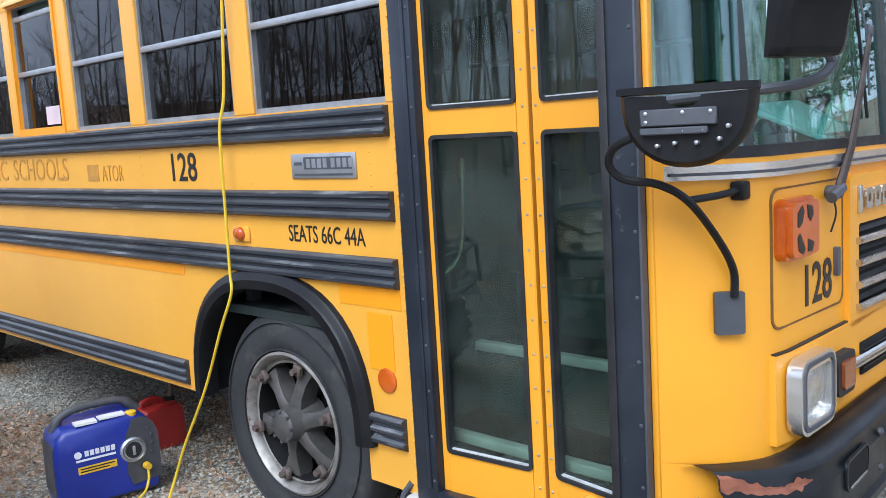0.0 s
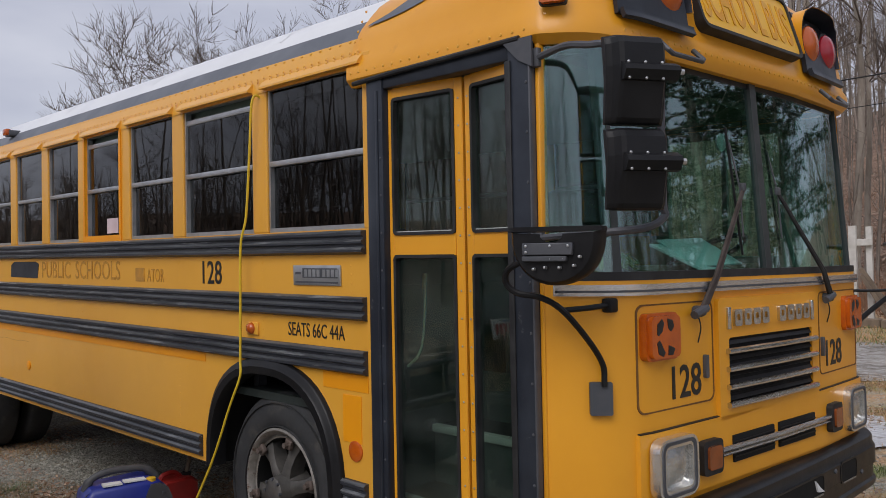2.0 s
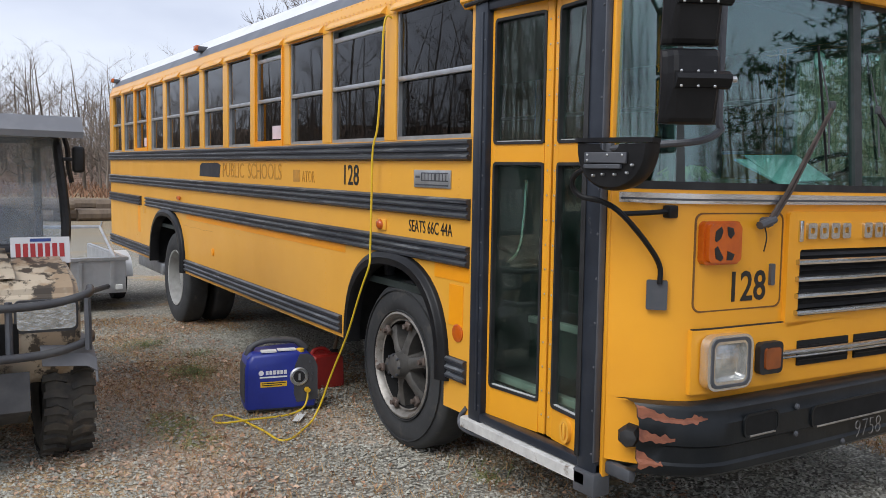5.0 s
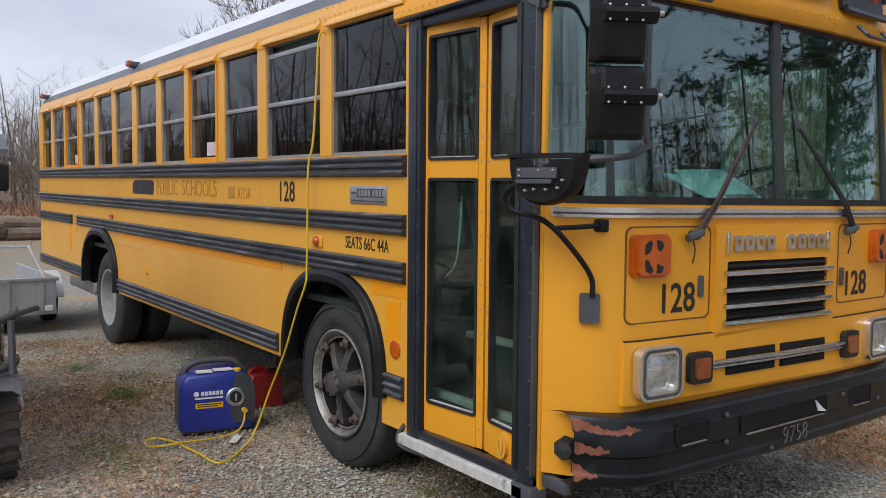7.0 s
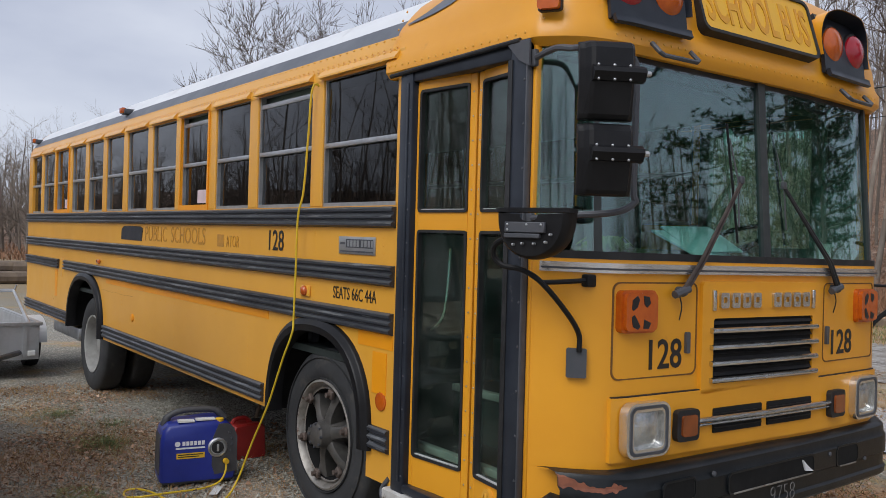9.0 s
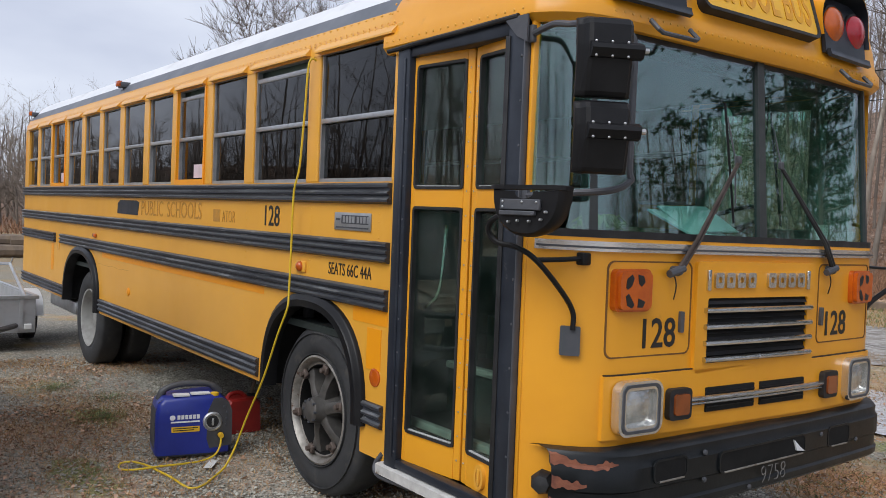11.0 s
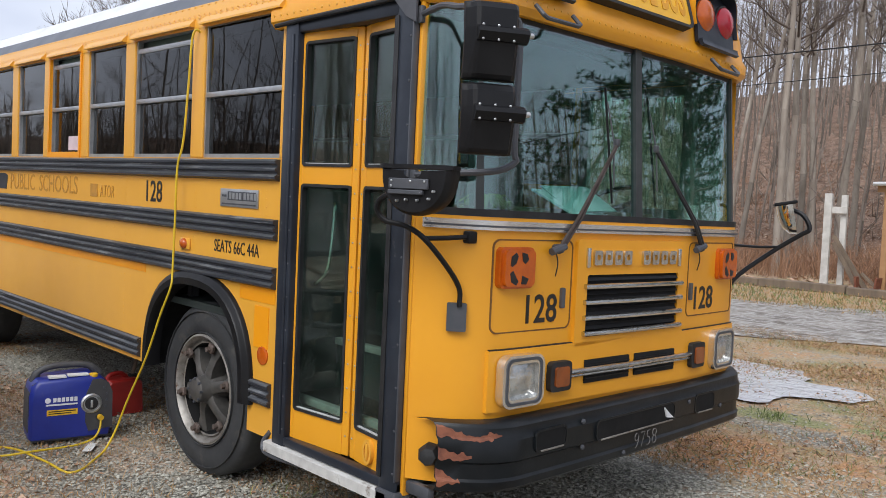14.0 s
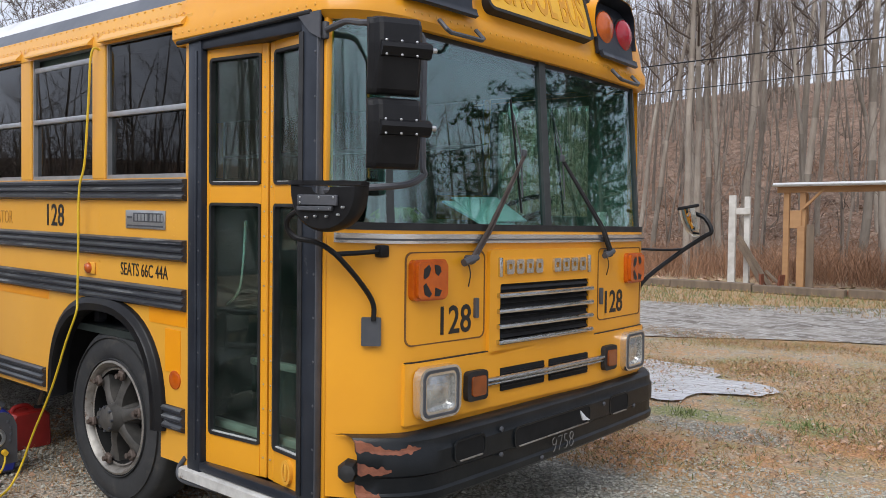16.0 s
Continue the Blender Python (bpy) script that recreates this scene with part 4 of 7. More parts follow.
for x, y, z in ((-6.03, 0.085, 2.715), (REAR + 0.06, 0.085, 2.715)):
    k = bp("clearance_lamp", B(x - 0.06, x + 0.06, y - 0.05, y + 0.06, z - 0.03, z + 0.02, 0.008), GREY_METAL, label="small amber roof edge lamp")
    part("lens", shear(B(x - 0.045, x + 0.045, y - 0.075, y - 0.03, z - 0.025, z + 0.03, 0.012)), AMBER, k)
for y0, y1 in ((0.42, 0.66), (1.84, 2.09)):
    pts = [(fx(y0) - 0.01, y0, 2.43), (fx(y0) + 0.035, y0, 2.385), (fx(y0) + 0.04, y0 + 0.02, 2.375), (fx(y1) + 0.04, y1 - 0.02, 2.375), (fx(y1) + 0.035, y1, 2.385), (fx(y1) - 0.01, y1, 2.43)]
    bp("grab_handle", T(pts, 0.010), GREY_METAL, label="bent steel grab handle")

# -- bumper
def bumper_x(y):
    d = min(y, W - y)
    x = 0.085 - 0.03 * ((y - 1.22) / 1.22) ** 2
    reach, deep = (0.30, 0.20) if y < 1.22 else (0.20, 0.11)
    if d < reach:
        x -= deep * (1 - d / reach) ** 2.0
    return x


BY = [0.016, 0.030, 0.052, 0.09, 0.14, 0.20, 0.28, 0.34, 0.44, 0.60, 0.85, 1.22, 1.53, 1.74, 1.93, 2.04, 2.14, 2.22, 2.28, 2.33, 2.38, 2.41, 2.44]
BPROF = [(0.435, -0.07), (0.430, -0.02), (0.445, -0.004), (0.475, 0.0), (0.485, -0.012), (0.545, -0.012), (0.555, 0.0), (0.640, 0.0), (0.655, -0.012), (0.690, -0.014), (0.705, -0.03), (0.712, -0.09), (0.700, -0.13)]
bm = sheet(bmesh.new(), [[(bumper_x(y) + dx, y, z) for y in BY] for z, dx in BPROF])
bumper = bp("front_bumper", bm, BUMPER, label="battered black steel front bumper with rust at its end")
for y0, y1, z0, z1 in ((0.395, 0.598, 0.575, 0.655), (0.82, 1.50, 0.556, 0.638), (1.735, 1.935, 0.550, 0.640)):
    ym = (y0 + y1) / 2
    m = Matrix.Translation((bumper_x(ym) + 0.001, ym, (z0 + z1) / 2))
    hy, hz = (y1 - y0) / 2, (z1 - z0) / 2
    # A flat plate on the face; its black paints the slot's shaded depth.
    part("slot", shear(P(rounded(-hy, hy, -hz, hz, 0.025, 4), "x", -0.01, 0.0015, m)), SHADE_BLACK, bumper, "near-black plate painting the slot's dark depth")
    # Pale bar that paints light caught on the lower lip.
    part("slot_edge", shear(B(bumper_x(ym) - 0.002, bumper_x(ym) + 0.006, y0 + 0.03, y1 - 0.012, z0 - 0.007, z0 + 0.001, 0.002)), RIM, bumper, "pale bar painting the light caught on the slot's lip")
    part("slot_lip", shear(ring_prism(bmesh.new(), rounded(-hy - 0.008, hy + 0.008, -hz - 0.008, hz + 0.008, 0.03, 4), rounded(-hy, hy, -hz, hz, 0.025, 4), "x", -0.004, 0.004, m)), BUMPER, bumper)
part("torn_flap", shear(P([(1.395, 0.628), (1.42, 0.575), (1.49, 0.565), (1.45, 0.588)], "x", bumper_x(1.5), bumper_x(1.5) + 0.012)), WHITE, bumper, "torn light sheet of trim", False)
for y, z in ((0.72, 0.655), (0.72, 0.54), (1.66, 0.62), (2.03, 0.55), (1.05, 0.46)):
    part("bolt", shear(L([(0.012, -0.004), (0.012, 0.004), (0.006, 0.008)], "x", (bumper_x(y), y, z), 8)), GREY_METAL, bumper)
for outline in ([(0.0, 0.655, 0.70), (0.03, 0.650, 0.695), (0.06, 0.645, 0.668), (0.11, 0.640, 0.660), (0.17, 0.650, 0.672), (0.20, 0.658, 0.664)],
                [(0.0, 0.565, 0.612), (0.02, 0.562, 0.605), (0.05, 0.560, 0.590), (0.09, 0.572, 0.584)],
                [(0.0, 0.452, 0.525), (0.02, 0.458, 0.515), (0.04, 0.465, 0.490), (0.06, 0.474, 0.480)]):
    outline = [(a + 0.018, b, c) for a, b, c in outline]
    ys = np.linspace(outline[0][0], outline[-1][0], 26)
    rows = []
    for y in ys:
        lo_ = np.interp(y, [q[0] for q in outline], [q[1] for q in outline]) + 0.016 * noise.noise(Vector((y * 55, 1, 0)))
        hi_ = np.interp(y, [q[0] for q in outline], [q[2] for q in outline]) + 0.018 * noise.noise(Vector((y * 55, 5, 0)))
        rows.append([(bumper_x(y) + float(np.interp(z, [b[0] for b in BPROF[1:11]], [b[1] for b in BPROF[1:11]])) + 0.0018, y - 0.0018 * (y < 0.1), z) for z in np.linspace(lo_, max(lo_ + 0.002, hi_), 8)])
    part("rust_patch", shear(sheet(bmesh.new(), rows)), RUST_PATCH, bumper, "flaking orange rust", False)
CHALK = material("chalk_marks", (0.20, 0.195, 0.185), (0.05, 0.05, 0.05), 40, 0.9)
writing("chalk_number", "9758", 0.075, CHALK, bumper, SHEAR @ Matrix.Translation((bumper_x(1.24) + 0.004, 1.235, 0.500)) @ ON_FRONT, 0.20, -0.002)
bp("corner_foot", B(-0.43, -0.30, -0.045, 0.05, 0.275, 0.375, 0.012), GREY_METAL, label="bent galvanised shoe under the door post")
bp("corner_foot", B(-0.30, -0.16, 0.01, 0.05, 0.375, 0.43, 0.012), GREY_METAL)
m = Matrix.Translation((-0.195, 0.045, 0.562)) @ Matrix.Rotation(radians(-58), 4, "Z")
bp("rubber_bump_stop", L([(0.045, -0.03), (0.048, 0.02), (0.035, 0.045), (0.01, 0.052)], "x", (0, 0, 0), 7), SEAL).data.transform(m)

# -- writing and lamps on the side
writing("fleet_number", "128", 0.128, LETTER, bus, SHEAR @ Matrix.Translation((-2.598, -0.002, 1.552)) @ ON_SIDE, 0.205, 0.001, label="black fleet number")
writing("seat_notice", "SEATS 66C 44A", 0.066, LETTER, bus, SHEAR @ Matrix.Translation((-1.655, -0.002, 1.284)) @ ON_SIDE, 0.440, 0.0, label="black seating notice")
writing("school_lettering", "PUBLIC", 0.125, FADED, bus, SHEAR @ Matrix.Translation((-4.865, -0.002, 1.557)) @ ON_SIDE, 0.55, 0.0, label="faded ghost lettering")
writing("school_lettering", "SCHOOLS", 0.125, FADED, bus, SHEAR @ Matrix.Translation((-4.130, -0.002, 1.557)) @ ON_SIDE, 0.73, 0.0, label="faded ghost lettering")
writing("school_lettering", "ATOR", 0.08, FADED, bus, SHEAR @ Matrix.Translation((-3.27, -0.002, 1.53)) @ ON_SIDE, 0.22, -0.001, label="faded ghost lettering")
bp("lettering_patch", B(-3.54, -3.42, -0.0025, 0, 1.49, 1.575), FADED, smooth=False)
bp("painted_out_word", P([(-5.84, 1.495), (-5.24, 1.49), (-5.21, 1.60), (-5.28, 1.618), (-5.76, 1.618), (-5.83, 1.59)], "y", -0.003, 0.0), BLACK, label="word painted over in black", smooth=False)
plate = bp("maker_plate", B(-1.82, -1.452, -0.008, 0.0, 1.497, 1.592, 0.003), ALU, label="aluminium maker's plate with dark bars")
part("plate_bar", shear(B(-1.742, -1.472, -0.0095, -0.007, 1.532, 1.578)), GREY_METAL, plate)
for k in range(8):
    x = -1.725 + 0.0325 * k + (0.012 if k > 3 else 0)
    part("plate_block", shear(B(x, x + 0.022, -0.011, -0.009, 1.538, 1.572)), ALU, plate)
part("plate_bar", shear(B(-1.80, -1.47, -0.0095, -0.007, 1.508, 1.516)), GREY_METAL, plate)
part("plate_bar", shear(B(-1.80, -1.755, -0.0095, -0.007, 1.548, 1.560)), GREY_METAL, plate)
k = bp("side_marker", B(-2.245, -2.135, -0.012, 0.0, 1.235, 1.30, 0.006), YELLOW, label="amber side marker lamp")
part("lens", shear(L([(0.030, 0.0), (0.028, -0.012), (0.018, -0.022), (0.004, -0.026)], "y", (-2.19, -0.010, 1.268), 16)), AMBER, k)
part("lens_end", shear(B(-2.235, -2.20, -0.022, -0.008, 1.25, 1.286, 0.008)), AMBER, k)
for x, z, r in ((-1.368, 0.765, 0.046), (-5.44, 0.80, 0.036)):
    bp("reflector", L([(r, 0.002), (r, -0.006), (r * 0.85, -0.009), (0.004, -0.010)], "y", (x, -0.001, z), 18), AMBER if r > 0.04 else YELLOW_NEW, label="round amber reflector")
bp("side_marker", B(-6.61, -6.51, -0.02, 0.0, 1.235, 1.275, 0.01), AMBER, label="small amber side marker lamp")
bp("fuel_hatch", B(-8.14, -8.03, -0.004, 0.0, 1.02, 1.23, 0.002), YELLOW)
bp("exhaust_box", B(-8.78, -7.60, 0.08, 0.75, 0.33, 0.47, 0.02), ALU, label="grey box slung under the rear skirt")
for k in range(5):
    bp("hairline_crack", B(-6.45 + k * 0.2, -6.25 + k * 0.2, -0.0015, 0, 0.985 - 0.006 * (k % 2), 0.988 - 0.006 * (k % 2)), FADED, smooth=False)

# -- wheels
def tyre_profile(r, w, rim):
    h = w / 2
    return [(rim, h * 0.78), (rim + 0.02, h * 0.92), ((r + rim) / 2 - 0.02, h * 1.0), (r - 0.06, h * 0.95), (r - 0.025, h * 0.86), (r - 0.006, h * 0.74), (r, h * 0.6), (r, -h * 0.6),
            (r - 0.006, -h * 0.74), (r - 0.025, -h * 0.86), (r - 0.06, -h * 0.95), (rim, -h * 0.78)]


def front_wheel(y, sign):
    cx, cz, r = -2.035, 0.49, 0.49
    w = part("wheel", L([(q, -sign * v) for q, v in tyre_profile(r, 0.27, 0.300)], "y", (cx, y + sign * 0.145, cz), 56), RUBBER, bus, "worn black tyre on a cast spoke wheel")
    for rad in (0.318, 0.436):
        part("sidewall_rib", ring_prism(bmesh.new(), [(cx + (rad + 0.005) * math.cos(a), cz + (rad + 0.005) * math.sin(a)) for a in np.linspace(0, 2 * math.pi, 49)[:-1]],
                                        [(cx + rad * math.cos(a), cz + rad * math.sin(a)) for a in np.linspace(0, 2 * math.pi, 49)[:-1]], "y", y + sign * 0.008, y + sign * 0.02), RUBBER, w)
    yy = y + sign * 0.02
    prof = [(0.305, 0.005), (0.312, -0.006), (0.300, -0.012), (0.288, 0.0), (0.280, 0.03), (0.272, 0.035), (0.266, 0.02), (0.258, 0.024)]
    barrel = [(0.258, 0.024), (0.252, 0.06), (0.262, 0.16), (0.262, 0.23)]
    bm = bmesh.new()
    sheet(bm, [[(cx + q * math.cos(a), yy + sign * v, cz + q * math.sin(a)) for a in np.linspace(0, 2 * math.pi, 49)] for q, v in prof])
    part("rim", bm, RIM, w, "scuffed pale steel rim ring")
    # Near-black barrel and drum paint the shade seen between the spokes.
    part("rim_barrel", sheet(bmesh.new(), [[(cx + q * math.cos(a), yy + sign * v, cz + q * math.sin(a)) for a in np.linspace(0, 2 * math.pi, 49)] for q, v in barrel]), SHADE_BLACK, w)
    part("brake_drum", L([(0.235, 0.24), (0.235, 0.17), (0.21, 0.16), (0.06, 0.15)], "y", (cx, yy, cz), 28), SHADE_BLACK, w)
    part("hub", L([(0.10, sign * 0.12), (0.085, sign * 0.02), (0.075, sign * -0.005), (0.070, sign * -0.045), (0.058, sign * -0.055), (0.008, sign * -0.058)], "y", (cx, yy, cz), 24), RUST, w, "greasy hub with studs")
    for k in range(6):
        a = radians(14 + 60 * k)
        m = Matrix.Translation((cx, yy, cz)) @ Matrix.Rotation(-a, 4, "Y")
        bm = bmesh.new()
        sec = []
        for q, hw, y0, y1 in ((0.055, 0.040, 0.0, 0.09), (0.12, 0.030, 0.005, 0.10), (0.18, 0.030, 0.02, 0.11), (0.225, 0.046, 0.028, 0.11), (0.252, 0.052, 0.030, 0.10)):
            sec.append([(q, sign * y1, -hw), (q, sign * (y0 + 0.012), -hw), (q, sign * y0, -hw * 0.35), (q, sign * y0, hw * 0.35), (q, sign * (y0 + 0.012), hw), (q, sign * y1, hw)])
        sheet(bm, sec)
        bmesh.ops.transform(bm, matrix=m, verts=bm.verts)
        sp = part("spoke", bm, RUST, w)
        bm = box(bmesh.new(), 0.222, 0.272, sign * 0.004 - 0.012, sign * 0.004 + 0.014, -0.024, 0.024, 0.006, 1, m)
        bmesh.ops.transform(bm, matrix=Matrix.Identity(4), verts=bm.verts)
        bm2 = lathe(bm, [(0.015, -sign * 0.028), (0.015, sign * 0.002)], "y", m @ Vector((0.245, 0, 0)), 6)
        part("rim_clamp", bm2, CLAMP, w, "rusty rim clamp and nut")
    for k in range(8):
        a = 2 * math.pi * k / 8
        part("hub_stud", L([(0.008, -sign * 0.014), (0.008, sign * 0.004)], "y", (cx + 0.064 * math.cos(a), yy - sign * 0.045, cz + 0.064 * math.sin(a)), 6), GREY_METAL, w)
    return w


CLAMP = material("rusty_clamp", (0.13, 0.095, 0.078), (0.09, 0.075, 0.066), 18, 0.75, 0.3, grain=80, bump=0.3, depth=0.006, third=(0.28, 0.27, 0.26), third_scale=25, third_lo=0.6, third_hi=0.7)
front_wheel(0.03, 1)
front_wheel(W - 0.03, -1)
for y, s in ((0.06, 1), (W - 0.06, -1)):
    cx, cz = -7.03, 0.49
    for k, dy in enumerate((0.13, 0.43)):
        w = part("wheel", L([(q, -s * v) for q, v in tyre_profile(0.49, 0.25, 0.295)], "y", (cx, y + s * dy, cz), 48), RUBBER, bus, "black rear tyre on a deep white wheel")
        if k == 0:
            bm = bmesh.new()
            sheet(bm, [[(cx + q * math.cos(a), y + s * v, cz + q * math.sin(a)) for a in np.linspace(0, 2 * math.pi, 41)] for q, v in
                       ((0.302, 0.03), (0.300, 0.015), (0.285, 0.02), (0.270, 0.07), (0.262, 0.16), (0.19, 0.175), (0.15, 0.16), (0.12, 0.10), (0.10, 0.09), (0.003, 0.085))])
            part("rim", bm, WHITE_RIM, w, "dirty white dished wheel")
            for j in range(8):
                a = 2 * math.pi * j / 8
                part("wheel_nut", L([(0.016, -s * 0.02), (0.016, s * 0.01)], "y", (cx + 0.165 * math.cos(a), y + s * 0.165, cz + 0.165 * math.sin(a)), 6), RUST, w)
# Underbody parts take the same black, shade included in the colour.
bp("axle", T([(-2.035, 0.2, 0.49), (-2.035, 2.2, 0.49)], 0.06, 10), SHADE_BLACK)
part("axle", T([(-7.03, 0.2, 0.49), (-7.03, 2.2, 0.49)], 0.09, 10), SHADE_BLACK, bus)
bp("chassis_rail", B(-9.7, -0.3, 0.75, 0.83, 0.55, 0.78), SHADE_BLACK)
bp("chassis_rail", B(-9.7, -0.3, 1.61, 1.69, 0.55, 0.78), SHADE_BLACK)
bp("fuel_tank", B(-5.6, -4.1, 0.25, 0.7, 0.48, 0.82, 0.05), SHADE_BLACK)

# -- mirrors at the door side
MX = 0.13
mir = bp("mirror_bracket", T(smooth_path([(-0.29, -0.01, 2.335), (-0.15, -0.04, 2.345), (-0.02, -0.09, 2.315), (0.06, -0.10, 2.30), (0.105, 0.06, 2.29), (0.115, 0.115, 2.26), (0.118, 0.115, 2.05), (0.118, 0.115, 1.80),
                                           (0.12, 0.12, 1.755), (0.08, 0.06, 1.715), (-0.08, -0.02, 1.700), (-0.29, -0.01, 1.690)], 5), 0.013), GREY_METAL, label="bent tube bracket with two black mirror heads")
HEAD_M = Matrix.Translation((MX, -0.058, 0)) @ Matrix.Rotation(radians(-30), 4, "Z")
for z0, z1 in ((2.035, 2.318), (1.765, 2.024)):
    zc, hw = (z0 + z1) / 2, 0.101
    bm = bmesh.new()
    prof = [(-0.030, z0), (-0.004, z0 + 0.001), (0.004, z0 + 0.006), (0.014, z0 + 0.020), (0.040, zc - 0.01), (0.045, zc + 0.04), (0.040, z1 - 0.030), (0.026, z1 - 0.010), (0.008, z1 - 0.002), (-0.030, z1)]
    rows = []
    for v, k in ((-hw, 0.40), (-hw + 0.004, 0.46), (-hw + 0.016, 0.62), (-hw + 0.030, 0.92), (-hw + 0.045, 1.0), (hw - 0.022, 1.0), (hw - 0.008, 0.78), (hw, 0.38)):
        rows.append([HEAD_M @ Vector((-0.03 + (u + 0.03) * k, v, zc + (z - zc) * (0.985 if k < 0.9 else 1))) for u, z in prof])
    for i in (0, -1):
        c = sum(rows[i], Vector()) / len(rows[i])
        rows.insert(0 if i == 0 else len(rows), [tuple(c)] * len(rows[i]))
    sheet(bm, rows)
    head = part("mirror_head", bm, PLASTIC, mir, "black plastic mirror back", False)
    part("mirror_glass", box(bmesh.new(), -0.034, -0.030, -hw + 0.012, hw - 0.012, z0 + 0.012, z1 - 0.012, m=HEAD_M), MIRROR, head)
    part("clamp_band", P([(0.030, zc - 0.012), (0.052, zc - 0.008), (0.072, zc + 0.020), (0.066, zc + 0.036), (0.036, zc + 0.050)], "y", -hw + 0.034, hw + 0.022, HEAD_M), PLASTIC, head)
    for k in range(3):
        for zz, xx in ((zc + 0.046, 0.050), (zc - 0.005, 0.054)):
            bm = L([(0.0048, 0.0), (0.0048, 0.005), (0.002, 0.007)], "x", (xx, -hw + 0.052 + 0.058 * k, zz), 8)
            bmesh.ops.transform(bm, matrix=HEAD_M, verts=bm.verts)
            part("screw", bm, ALU, head)
    bm = L([(0.010, 0), (0.010, 0.02), (0.005, 0.023)], "y", (0.052, hw + 0.02, zc + 0.020), 8)
    bmesh.ops.transform(bm, matrix=HEAD_M, verts=bm.verts)
    part("clamp_stud", bm, ALU, head)
bp("mirror_foot", B(-0.325, -0.285, -0.022, 0.002, 2.30, 2.37, 0.006), GREY_METAL)
bp("mirror_foot", B(-0.325, -0.285, -0.022, 0.002, 1.66, 1.72, 0.006), GREY_METAL)
bp("bracket_gusset", P([(-0.44, 2.41), (-0.30, 2.41), (-0.30, 2.30), (-0.36, 2.33)], "y", -0.040, -0.031), GREY_METAL, smooth=False)
# crossview mirror: half-moon back on a crooked arm
cv = bp("crossview_bracket", T(smooth_path([(-0.118, 0.098, 1.17), (-0.118, 0.092, 1.245), (-0.130, 0.025, 1.335), (-0.16, -0.075, 1.44), (-0.215, -0.125, 1.485), (-0.285, -0.165, 1.50), (-0.315, -0.185, 1.535), (-0.30, -0.195, 1.575), (-0.25, -0.20, 1.600), (-0.20, -0.20, 1.61)], 6), 0.0108),
        PLASTIC, label="crooked tube arm with a half-moon mirror")
m = Matrix.Translation((-0.118, -0.150, 1.712)) @ Matrix.Rotation(radians(14), 4, "Z")
bm = bmesh.new()
rows = []
for k, (s, d) in enumerate(((1.0, 0.03), (1.0, 0.0), (0.97, -0.03), (0.86, -0.048), (0.0, -0.055))):
    ring = []
    for a in np.linspace(0, math.pi, 19):
        ring.append(m @ Vector((-0.157 * math.cos(a) * (0.25 + 0.75 * s), d, -0.180 * (math.sin(a) ** 0.8) * (0.15 + 0.85 * s) - 0.004 * k)))
    rows.append(ring)
sheet(bm, rows)
head = part("mirror_head", shear(bm), PLASTIC, cv, "black half-moon mirror back with bolts")
part("mirror_brim", shear(P([(-0.159, 0.03), (-0.163, -0.035), (-0.125, -0.060), (0.125, -0.060), (0.163, -0.035), (0.159, 0.03)], "z", -0.008, 0.008, m)), PLASTIC, head)
part("bolt_plate", shear(box(bmesh.new(), -0.10, 0.075, -0.066, -0.05, -0.085, -0.045, 0.003, 1, m)), GREY_METAL, head)
part("bolt_plate", shear(box(bmesh.new(), -0.10, 0.055, -0.070, -0.05, -0.105, -0.088, 0.003, 1, m)), GREY_METAL, head)
for u, v in [(-0.085, -0.055), (0.0, -0.055), (0.062, -0.055), (-0.085, -0.075), (0.0, -0.097), (0.045, -0.097), (-0.02, -0.125), (0.03, -0.125), (0.08, -0.118), (-0.06, -0.130), (0.10, -0.09)]:
    p = m @ Vector((u, -0.062, v))
    part("screw", shear(L([(0.005, 0.006), (0.005, -0.006), (0.002, -0.008)], "y", p, 8)), ALU, head)
part("arm_plate", shear(P(rounded(-0.038, 0.042, -0.058, 0.058, 0.006, 2), "x", 0.0, 0.018, Matrix.Translation((-0.142, 0.106, 1.125)) @ Matrix.Rotation(radians(-46), 4, "Z"))), GREY_METAL, cv)
part("brace", shear(T([(-0.165, -0.07, 1.44), (-0.13, 0.03, 1.445), (-0.112, 0.135, 1.452)], 0.010)), PLASTIC, cv)
part("brace_clamp", shear(B(-0.135, -0.095, 0.115, 0.165, 1.425, 1.475, 0.008)), PLASTIC, cv)
# far-side mirror
fm = bp("crossview_bracket", T(smooth_path([(-0.12, 2.40, 1.08), (-0.10, 2.46, 1.22), (0.04, 2.66, 1.40), (0.17, 2.74, 1.51), (0.215, 2.76, 1.55), (0.17, 2.76, 1.63), (0.10, 2.75, 1.66)], 5), 0.014), PLASTIC, label="bent tube arm with a chrome convex mirror")
part("brace", shear(T(smooth_path([(-0.08, 2.37, 1.43), (0.0, 2.55, 1.425), (0.06, 2.68, 1.43)], 4), 0.008)), PLASTIC, fm)
m = Matrix.Translation((0.10, 2.75, 1.70)) @ Matrix.Rotation(radians(-65), 4, "Z") @ Matrix.Rotation(radians(12), 4, "X")
bm = bmesh.new()
rows = []
for s, d in ((1.0, 0.0), (0.97, -0.04), (0.75, -0.075), (0.4, -0.09), (0.0, -0.095)):
    rows.append([m @ Vector((-0.12 * math.cos(a) * s, d, -0.19 * (math.sin(a) ** 0.8) * s)) for a in np.linspace(0, math.pi, 15)])
sheet(bm, rows)
part("mirror_glass", shear(bm), MIRROR, fm, "chrome convex dome")
part("mirror_brim", shear(box(bmesh.new(), -0.13, 0.13, -0.10, 0.03, -0.008, 0.012, 0.006, 1, m)), PLASTIC, fm)
